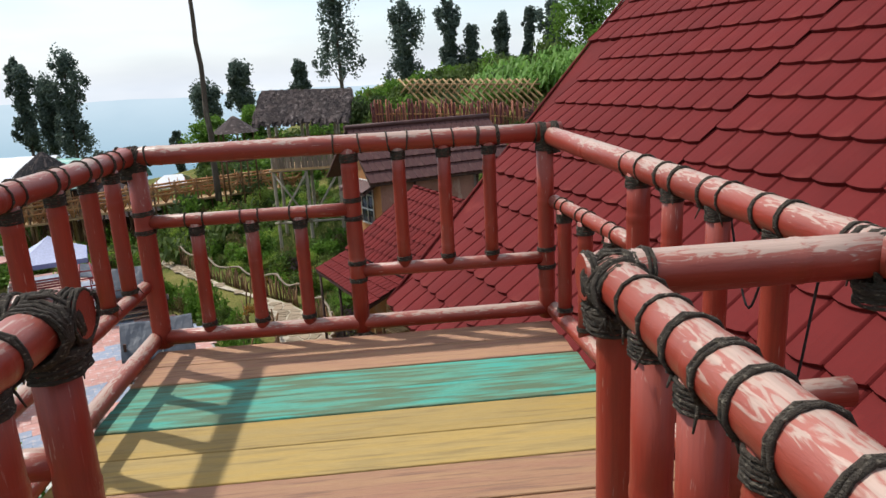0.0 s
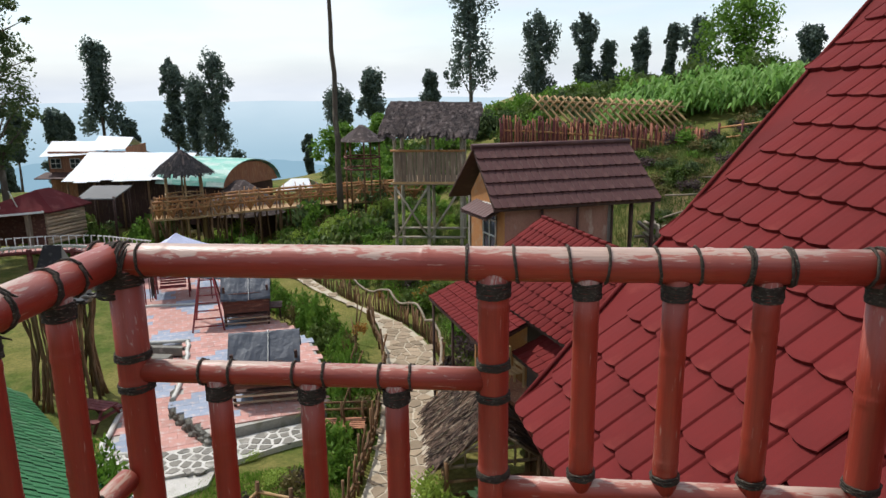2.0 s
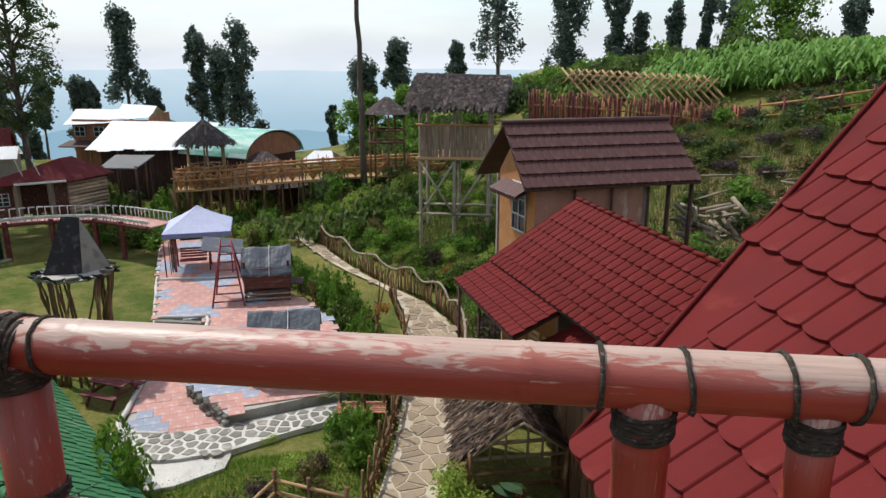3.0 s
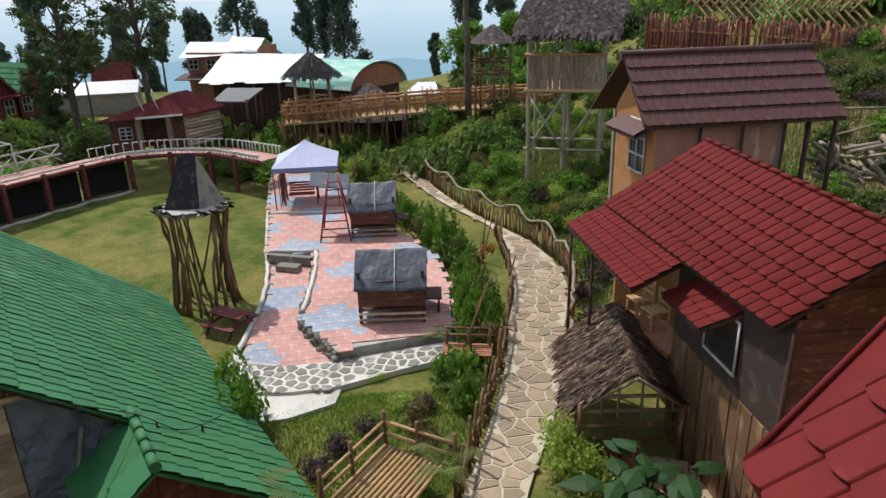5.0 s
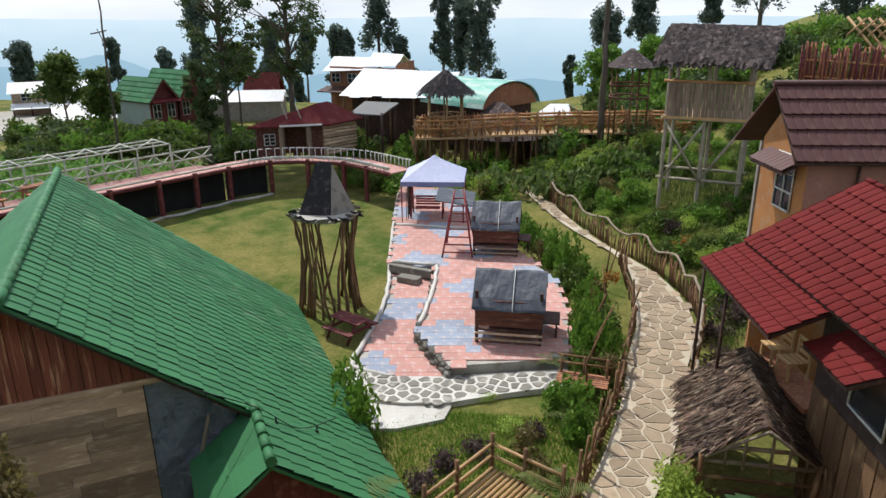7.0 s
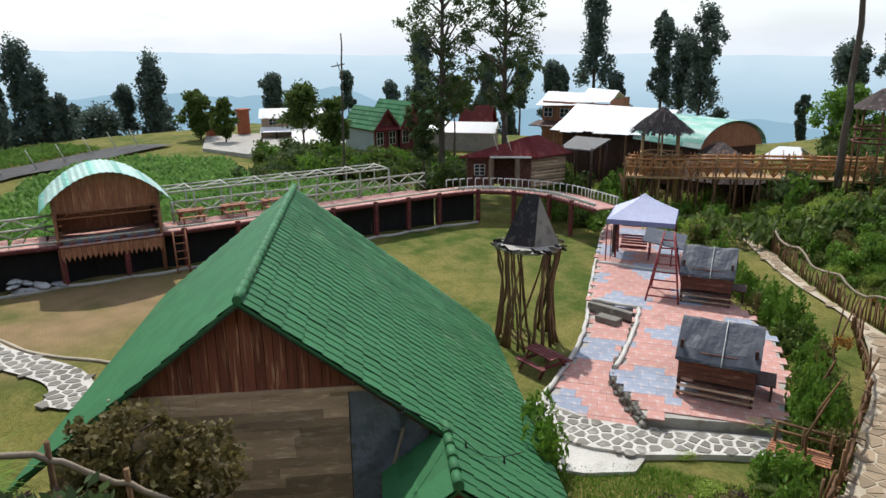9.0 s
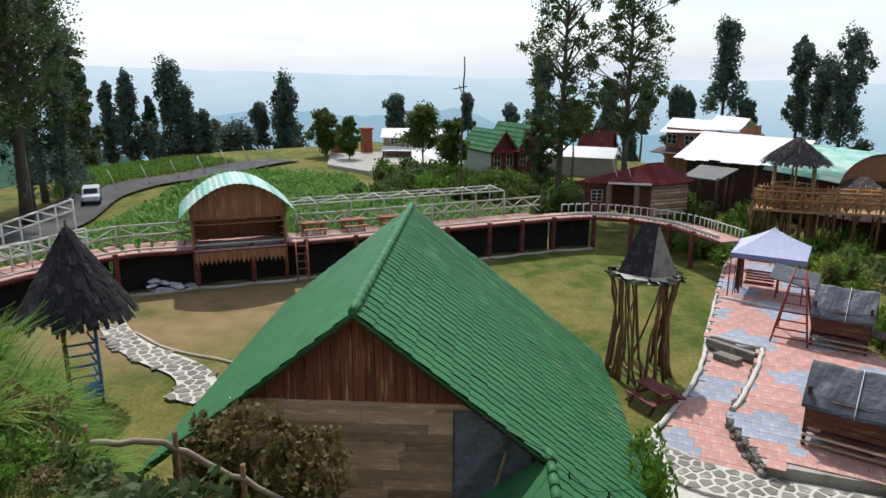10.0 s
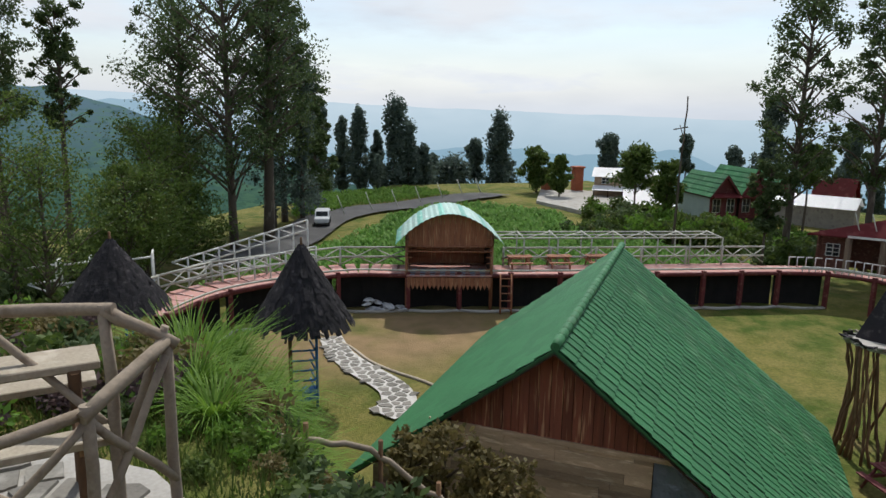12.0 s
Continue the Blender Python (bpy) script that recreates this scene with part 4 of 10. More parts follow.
def stones(parent, region, cell, gap, z, mat, seed, thick=0.05, jitter=0.42, limit=300, name="stone", squash=1.0, near=None):
    """Irregular flagstones: cells of a jittered grid, shrunk by the joint."""
    rng = random.Random(seed)
    xs, ys = [p[0] for p in region], [p[1] for p in region]
    pts = {}
    nx, ny = int((max(xs) - min(xs)) / cell) + 3, int((max(ys) - min(ys)) / (cell * squash)) + 3
    for i in range(nx):
        for j in range(ny):
            pts[i, j] = (min(xs) - cell + (i + 0.5 * (j % 2) + rng.uniform(-jitter, jitter)) * cell, min(ys) - cell + (j + rng.uniform(-jitter, jitter)) * cell * squash)
    inv = world_of(parent).inverted()
    polys = []
    for (i, j), (px, py) in pts.items():
        if not inside_poly(px, py, region):
            continue
        poly = [(px - cell, py - cell), (px + cell, py - cell), (px + cell, py + cell), (px - cell, py + cell)]
        for di in (-2, -1, 0, 1, 2):
            for dj in (-2, -1, 0, 1, 2):
                o = pts.get((i + di, j + dj))
                if o and (di or dj):
                    dx, dy = o[0] - px, o[1] - py
                    L = math.hypot(dx, dy)
                    if L > 0.01 and len(poly) > 2:
                        poly = clip_half(poly, dx / L, dy / L, ((o[0] + px) * dx + (o[1] + py) * dy) / 2 / L - gap / 2)
        if len(poly) > 2:
            polys.append((px, py, poly))
    if near:
        polys.sort(key=lambda p: math.hypot(p[0] - near[0], p[1] - near[1]))
    rest = bmesh.new()
    for k, (px, py, poly) in enumerate(polys):
        zz = (z(px, py) if callable(z) else z) + rng.uniform(0, 0.015)
        bm = bmesh.new() if k < limit else rest
        top = [bm.verts.new((px + (x - px) * 0.95, py + (y - py) * 0.95, zz)) for x, y in poly]
        low = [bm.verts.new((x, y, zz - thick)) for x, y in poly]
        bm.faces.new(top)
        n = len(poly)
        for a in range(n):
            bm.faces.new((low[a], low[(a + 1) % n], top[(a + 1) % n], top[a]))
        if k < limit:
            part(name, bm, mat, parent)
    if len(polys) > limit:
        part(name + "s", rest, mat, parent)["kind"] = "stuff"
    else:
        rest.free()


LOWER = [(-10.7, 19.3), (-11.2, 20.6), (-12.1, 23.4), (-13.1, 25.6), (-13.7, 26.6), (-11.8, 27.0), (-11.2, 25.6), (-10.4, 23.4), (-9.9, 21.8), (-9.0, 20.9), (-7.9, 19.9), (-9.3, 19.2)]
UPPER = [(-7.9, 19.9), (-9.0, 20.9), (-9.9, 21.8), (-10.4, 23.4), (-11.2, 25.6), (-11.8, 27.0), (-13.7, 26.6), (-16.1, 31.2), (-19.6, 38.0), (-15.9, 38.9), (-12.0, 33.0), (-9.0, 29.6), (-7.1, 27.6), (-5.9, 25.0), (-5.0, 22.0), (-6.2, 21.0)]


def plaza():
    for name, poly, z, label in (("lower_terrace", LOWER, -8.42, "lower paved terrace of faded pink and blue blocks"), ("upper_terrace", UPPER, -8.02, "upper paved terrace of faded pink and blue painted blocks")):
        e = thing(name, (poly[0][0], poly[0][1], z), label, "terrace")
        bm = bmesh.new()
        slab(bm, [(x, y, z - 0.03) for x, y in poly[::-1]], (0, 0, -0.9))
        bmesh.ops.recalc_face_normals(bm, faces=bm.faces)
        part("bed", bm, "concrete", e)
        # blocks, 0.42 x 0.3, in loose pink and blue patches
        rng = random.Random(8)
        ang = 0.45
        ca, sa = math.cos(ang), math.sin(ang)
        bw, bh = 0.46, 0.46
        spots = []
        for i in range(-90, 90):
            for j in range(-30, 110):
                u, v = i * bw + (bw / 2 if j % 2 else 0), j * bh
                x, y = -11 + u * ca - v * sa, 19 + u * sa + v * ca
                if inside_poly(x, y, poly):
                    blue = (math.sin(i * 0.9 + j * 0.55) + math.sin(j * 0.8 - i * 0.35 + 1.3) + 0.9 * noise.noise((i * 0.4, j * 0.4, 1))) > 0.55
                    spots.append((x, y, blue))
        spots.sort(key=lambda s: math.hypot(s[0] + 6, s[1] - 20))
        meshes = {}
        rotm = Matrix.Rotation(ang, 4, "Z")
        inv = world_of(e).inverted()
        for blue in (0, 1):
            bm = bmesh.new()
            box(bm, (0, 0, -0.02), (bw - 0.004, bh - 0.004, 0.05), None, 0.003)
            me = bpy.data.meshes.new("block")
            bm.to_mesh(me)
            bm.free()
            me.materials.append(M["pave_blue" if blue else "pave_pink"])
            meshes[blue] = me
        rest = {0: bmesh.new(), 1: bmesh.new()}
        for k, (x, y, blue) in enumerate(spots):
            mm = Matrix.Translation((x, y, z + rng.uniform(-0.004, 0.004))) @ rotm
            if k < 300:
                ob = new("block", meshes[int(blue)])
                ob.parent, ob.matrix_basis = e, inv @ mm
            else:
                box(rest[int(blue)], (0, 0, -0.02), (bw - 0.004, bh - 0.004, 0.05), mm)
        for blue in (0, 1):
            part("block_field", rest[blue], "pave_blue" if blue else "pave_pink", e)["kind"] = "stuff"
    # white kerb round the terraces
    e = thing("terrace_kerb", (-10.7, 19.3, -8.5), "whitewashed rounded kerb along the paved terraces", "kerb")
    for pts, z in (([(-9.3, 19.2), (-10.7, 19.2), (-11.25, 20.6), (-12.2, 23.4), (-13.2, 25.6), (-13.9, 26.8), (-16.3, 31.3), (-19.8, 38.1)], -8.36), ([(-11.8, 27.0), (-11.2, 25.6), (-10.4, 23.4), (-9.95, 21.9)], -7.98), ([(-13.7, 26.65), (-11.8, 27.05)], -7.98), ([(-16.1, 31.2), (-12.7, 32.0)], -7.99)):
        bm = bmesh.new()
        cur = smooth_poly([(x, y, z) for x, y in pts])
        rng = random.Random(len(pts))
        chain(bm, [p + V(rng.uniform(-.03, .03), rng.uniform(-.03, .03), rng.uniform(-.02, .02)) for p in cur], 0.08, 8)
        part("kerb_stone", bm, "mortar_white", e)
    # rough stone retaining wall between the terraces
    w = thing("retaining_wall", (-9.2, 21.0, -8.5), "rough dark stone retaining wall between the terraces", "wall")
    bm = bmesh.new()
    rng = random.Random(21)
    line = smooth_poly([(-11.8, 26.9), (-11.2, 25.5), (-10.45, 23.4), (-9.95, 21.8), (-9.05, 20.85), (-7.9, 19.85)], n=9)
    for p in line:
        for k in range(3):
            s = rng.uniform(0.09, 0.15)
            r_ = bmesh.ops.create_icosphere(bm, subdivisions=1, radius=s, matrix=Matrix.Translation(p + V(rng.uniform(-.06, .06), rng.uniform(-.06, .06), -8.4 + k * 0.14)))
    part("rubble", bm, "stone", w)["kind"] = "stuff"
    st = thing("stone_step", (-12.5, 25.9, -8.42), "dark stone steps between the terraces", "step")
    bm = bmesh.new()
    box(bm, (-12.5, 25.95, -8.3), (0.9, 0.45, 0.24), None, 0.02)
    part("tread", bm, "stone", st)
    bm = bmesh.new()
    box(bm, (-12.75, 26.55, -8.2), (1.9, 0.25, 0.34), None, 0.02)
    part("riser_wall", bm, "stone", st)


PATH_L = [(-3.1, 11.0), (-3.0, 15.6), (-3.05, 19.8), (-3.55, 23.8), (-3.9, 26.5), (-5.5, 31.7), (-9.4, 36.0), (-13.9, 42.2)]
PATH_R = [(-1.6, 11.0), (-1.7, 15.7), (-1.5, 18.8), (-1.75, 22.7), (-2.1, 27.0), (-3.9, 30.7), (-7.5, 34.5), (-11.6, 40.2)]


def paths():
    e = thing("stone_path", (-2.4, 15.0, -8.45), "winding footpath of tan flagstones in pale mortar", "path")
    left, right = smooth_poly(PATH_L), smooth_poly(PATH_R)
    n = min(len(left), len(right))
    bm = bmesh.new()
    rows = []
    for i in range(n):
        a, b = left[i], right[i]
        rows.append([bm.verts.new((a.lerp(b, t).x, a.lerp(b, t).y, -8.4)) for t in (0, 0.33, 0.66, 1)])
    for r0, r1 in zip(rows, rows[1:]):
        for k in range(3):
            bm.faces.new((r0[k], r0[k + 1], r1[k + 1], r1[k]))
    bmesh.ops.recalc_face_normals(bm, faces=bm.faces)
    part("mortar_bed", bm, "mortar_tan", e)
    region = [(p.x + 0.05, p.y) for p in left] + [(p.x - 0.05, p.y) for p in reversed(right)]
    stones(e, region, 0.44, 0.045, -8.388, "stone_tan", 4, near=(-2.4, 14), limit=300, jitter=0.5)
    # white jointed stone strip in front of the terraces
    e = thing("stone_apron", (-8, 18.6, -8.5), "band of grey stones in white mortar before the terraces", "paving")
    strip = [(-11.1, 18.5), (-10.7, 19.2), (-9.3, 19.15), (-8.0, 19.75), (-6.2, 20.9), (-4.9, 21.7), (-4.75, 20.7), (-6.0, 19.7), (-7.2, 18.6), (-8.4, 18.0), (-9.6, 17.7)]
    bm = bmesh.new()
    slab(bm, [(x, y, -8.33) for x, y in strip[::-1]], (0, 0, -0.5))
    bmesh.ops.recalc_face_normals(bm, faces=bm.faces)
    part("mortar_bed", bm, "mortar_white", e)
    stones(e, strip, 0.34, 0.08, -8.322, "stone", 9, near=(-6, 18), jitter=0.3)
    bm = bmesh.new()
    low = [(-11.0, 18.4), (-9.6, 17.75), (-8.4, 18.05), (-7.2, 18.6), (-7.1, 17.9), (-8.0, 17.0), (-9.0, 16.5), (-10.2, 17.2)]
    slab(bm, [(x, y, -8.42) for x, y in low[::-1]], (0, 0, -0.3))
    bmesh.ops.recalc_face_normals(bm, faces=bm.faces)
    part("apron_slab", bm, "mortar_white", e)
    # white stone walk beside the shade huts
    e = thing("garden_walk", (-23, 9.3, -8.5), "curving garden walk of grey stones in white mortar", "path")
    a = smooth_poly([(-29.6, 9.9), (-27.4, 9.9), (-25.6, 10.3), (-23.7, 10.9), (-22.2, 10.95), (-21.1, 10.5), (-20.7, 9.7)])
    b = smooth_poly([(-29.4, 8.9), (-27.4, 8.85), (-25.4, 9.15), (-23.4, 9.75), (-22.5, 9.75), (-21.95, 9.5), (-21.75, 9.1)])
    bm = bmesh.new()
    rows = [[bm.verts.new((p.x, p.y, max(-8.42, height(p.x, p.y) + 0.05))), bm.verts.new((q_.x, q_.y, max(-8.42, height(q_.x, q_.y) + 0.05)))] for p, q_ in zip(a, b)]
    for r0, r1 in zip(rows, rows[1:]):
        bm.faces.new((r0[0], r0[1], r1[1], r1[0]))
    bmesh.ops.recalc_face_normals(bm, faces=bm.faces)
    part("mortar_bed", bm, "mortar_white", e)
    stones(e, [(p.x, p.y) for p in a] + [(p.x, p.y) for p in reversed(b)], 0.40, 0.085, lambda x, y: max(-8.412, height(x, y) + 0.058), "stone", 12, near=(-21, 9), jitter=0.36)
    bm = bmesh.new()
    cur = smooth_poly([(-30.6, 8.9, -8.47), (-28.2, 9.9, -8.47), (-26.2, 10.3, -8.47), (-24.8, 10.9, -8.47), (-23.0, 11.9, -8.47), (-20.0, 12.6, -8.47)])
    chain(bm, cur, 0.07, 7)
    k = thing("lawn_kerb", (-25, 11.9, -8.5), "low pale kerb edging the lawn", "kerb")
    part("kerb_stone", bm, "mortar_tan", k)


plaza()
paths()


# ---- huts, tent, tower, tables in the yard ----
def frame_at(x, y, z, deg):
    return pose(x, y, z, 0, 0, deg)


def felt_hut(x, y, z, deg, label, W=2.05):
    """A little hut on legs with plank sides, a bench and a tarpaulin over a low ridge."""
    e = thing("seating_hut", (x, y, z), label, "hut", "tarpaulin roofed seating huts", deg)
    m = frame_at(x, y, z, deg)
    D = 1.7
    for sx in (-1, 1):
        for sy in (-1, 1):
            bm = bmesh.new()
            box(bm, (sx * (W / 2 - 0.06), sy * (D / 2 - 0.06), 0.85), (0.09, 0.09, 1.7), m)
            part("leg", bm, "wood_dark", e)
    bm = bmesh.new()
    box(bm, (0, 0, 0.45), (W, D, 0.06), m)
    part("floor", bm, "wood_dark", e)
    for sy in (-1, 1):
        for k in range(5):
            bm = bmesh.new()
            box(bm, (0, sy * (D / 2), 0.66 + k * 0.17), (W - 0.02, 0.03, 0.155), m)
            part("side_board", bm, "wood_hut", e)
    for k in range(2):
        bm = bmesh.new()
        box(bm, (0, -D / 2 - 0.02, 0.14 + k * 0.2), (W, 0.05, 0.06), m)
        part("rail", bm, "wood_grey", e)
    bm = bmesh.new()
    box(bm, (W / 2 + 0.25, 0.2, 0.5), (0.5, 0.9, 0.05), m)
    box(bm, (W / 2 + 0.4, 0.2, 0.24), (0.06, 0.8, 0.48), m)
    part("side_bench", bm, "wood_dark", e)
    # tarpaulin laid over a low rounded ridge, hanging down in front
    prof = [(-D / 2 - 0.20, 1.16), (-D / 2 - 0.17, 1.26), (-D / 2 + 0.05, 1.50), (-0.42, 1.80), (-0.05, 2.10), (0.02, 2.13), (0.10, 2.10), (0.45, 1.78), (D / 2 + 0.1, 1.36), (D / 2 + 0.18, 1.2)]
    bm = bmesh.new()
    rows, nx = [], 14
    for i, (yy, zz) in enumerate(prof):
        row = []
        for k in range(nx + 1):
            xx = -W / 2 - 0.07 + (W + 0.14) * k / nx
            sag = 0.045 * noise.noise((xx * 2.3 + x, yy * 2.3, 0)) - 0.03 * math.sin(math.pi * k / nx) * (1 if 0 < i < 9 else 0)
            hem = 0.05 * noise.noise((xx * 4 + x, 7, 1)) if i in (0, len(prof) - 1) else 0
            row.append(bm.verts.new(m @ V(xx, yy - 0.3 * sag, zz + sag + hem)))
        rows.append(row)
    for r0, r1 in zip(rows, rows[1:]):
        for k in range(nx):
            bm.faces.new((r0[k], r0[k + 1], r1[k + 1], r1[k]))
    bmesh.ops.recalc_face_normals(bm, faces=bm.faces)
    bmesh.ops.solidify(bm, geom=bm.faces[:], thickness=0.02)
    part("roof_tarpaulin", bm, "tarp_black", e, "slate black tarpaulin draped over the ridge")
    bm = bmesh.new()
    chain(bm, [m @ V(0.12, yy * 1.01, zz + 0.012) for yy, zz in prof[:8]], 0.014, 5)
    part("seam_batten", bm, "white_paint", e)
    for sx in (-1, 1):
        bm = bmesh.new()
        xx = sx * (W / 2 - 0.03)
        slab(bm, [m @ V(xx, -D / 2, 1.36), m @ V(xx, D / 2, 1.36), m @ V(xx, 0.15, 1.98), m @ V(xx, -0.15, 1.98)], m.to_3x3() @ V(-0.03 * sx, 0, 0))
        bmesh.ops.recalc_face_normals(bm, faces=bm.faces)
        part("gable_panel", bm, "wood_dark", e)
    return e


def gazebo_tent():
    x, y, z = -15.2, 33.6, -8.02
    deg = 22
    e = thing("canopy_tent", (x, y, z), "folding canopy tent with pale lavender cloth over a swing seat", "tent", "", deg)
    m = frame_at(x, y, z, deg)
    h, s = 2.0, 1.5
    for sx in (-1, 1):
        for sy in (-1, 1):
            bm = bmesh.new()
            tube(bm, m @ V(sx * s * 0.97, sy * s * 0.97, 0), m @ V(sx * s * 0.97, sy * s * 0.97, h), 0.03, None, 6)
            part("leg", bm, "metal_red", e)
    bm = bmesh.new()
    n = 6
    apex = V(0, 0, h + 1.0)
    for k in range(4):
        a0, a1 = [(-1, -1), (1, -1), (1, 1), (-1, 1)][k], [(1, -1), (1, 1), (-1, 1), (-1, -1)][k]
        rows = []
        for i in range(n + 1):
            t = i / n
            z_ = h + 1.0 - (1.0 * t ** 0.85)
            w = t
            rows.append([bm.verts.new(m @ V((a0[0] + (a1[0] - a0[0]) * j / 4) * s * w, (a0[1] + (a1[1] - a0[1]) * j / 4) * s * w, z_ - 0.06 * math.sin(math.pi * j / 4) * t)) for j in range(5)])
        for r0, r1 in zip(rows, rows[1:]):
            for j in range(4):
                bm.faces.new((r0[j], r1[j], r1[j + 1], r0[j + 1]))
    bmesh.ops.remove_doubles(bm, verts=bm.verts, dist=0.001)
    bmesh.ops.recalc_face_normals(bm, faces=bm.faces)
    part("canopy", bm, "tent", e, "pale lavender pitched canopy cloth")
    for k in range(4):
        a0, a1 = [(-1, -1), (1, -1), (1, 1), (-1, 1)][k], [(1, -1), (1, 1), (-1, 1), (-1, -1)][k]
        bm = bmesh.new()
        p, q_ = m @ V(a0[0] * s, a0[1] * s, h), m @ V(a1[0] * s, a1[1] * s, h)
        slab(bm, [p, q_, q_ - V(0, 0, 0.22), p - V(0, 0, 0.22)], (p - q_).cross(V(0, 0, 1)).normalized() * 0.012)
        part("valance", bm, "tent_side", e, "blue cloth valance")
    # iron swing under the tent
    sw = thing("swing_seat", (x - 0.2, y - 0.4, z), "red iron swing seat with a slatted bench", "swing", "", deg)
    m2 = frame_at(x - 0.2, y - 0.4, z, deg)
    for sx in (-1, 1):
        for sy in (-1, 1):
            bm = bmesh.new()
            tube(bm, m2 @ V(sx * 0.75, sy * 0.5, 0), m2 @ V(sx * 0.75, sy * 0.1, 1.75), 0.035, None, 6)
            part("leg", bm, "metal_red", sw)
    bm = bmesh.new()
    tube(bm, m2 @ V(-0.8, 0, 1.75), m2 @ V(0.8, 0, 1.75), 0.035, None, 6)
    part("top_bar", bm, "metal_red", sw)
    for k in range(5):
        bm = bmesh.new()
        box(bm, (0, -0.24 + k * 0.1, 0.45), (1.2, 0.08, 0.03), m2)
        part("seat_slat", bm, "metal_red", sw)
    for k in range(4):
        bm = bmesh.new()
        box(bm, (0, 0.28 + k * 0.02, 0.55 + k * 0.12), (1.2, 0.03, 0.09), m2)
        part("back_slat", bm, "metal_red", sw)
    for k in range(9):
        bm = bmesh.new()
        tube(bm, m2 @ V(-0.95 + (k % 3) * 0.07, -0.8 + k * 0.18, 0), m2 @ V(-0.95 + (k % 3) * 0.07, -0.8 + k * 0.18, 1.6), 0.02, None, 5)
        part("screen_bar", bm, "wood_dark", sw)


def red_ladder_frame():
    x, y, z = -11.75, 28.9, -8.02
    e = thing("a_frame_swing", (x, y, z), "red iron A shaped frame with ladder rungs", "play frame", "", 20)
    m = frame_at(x, y, z, 20)
    H = 2.6
    for sx, sy in ((-0.62, -0.7), (0.62, -0.7), (-0.62, 1.2), (0.62, 1.2)):
        bm = bmesh.new()
        tube(bm, m @ V(sx, sy, 0), m @ V(sx * 0.3, 0.25, H), 0.04, None, 6)
        part("leg", bm, "metal_red", e)
    for k in range(8):
        t = 0.08 + k * 0.115
        bm = bmesh.new()
        w = 0.62 * (1 - t) + 0.62 * 0.3 * t
        tube(bm, m @ V(-w, -0.7 + 0.95 * t, H * t), m @ V(w, -0.7 + 0.95 * t, H * t), 0.032, None, 6)
        part("rung", bm, "metal_red", e)
    bm = bmesh.new()
    box(bm, (-0.5, 1.3, 1.9), (1.6, 1.3, 0.04), m @ pose(0, 0, 0, 12, 8, 0))
    part("shade_sheet", bm, "tarp_black", e)


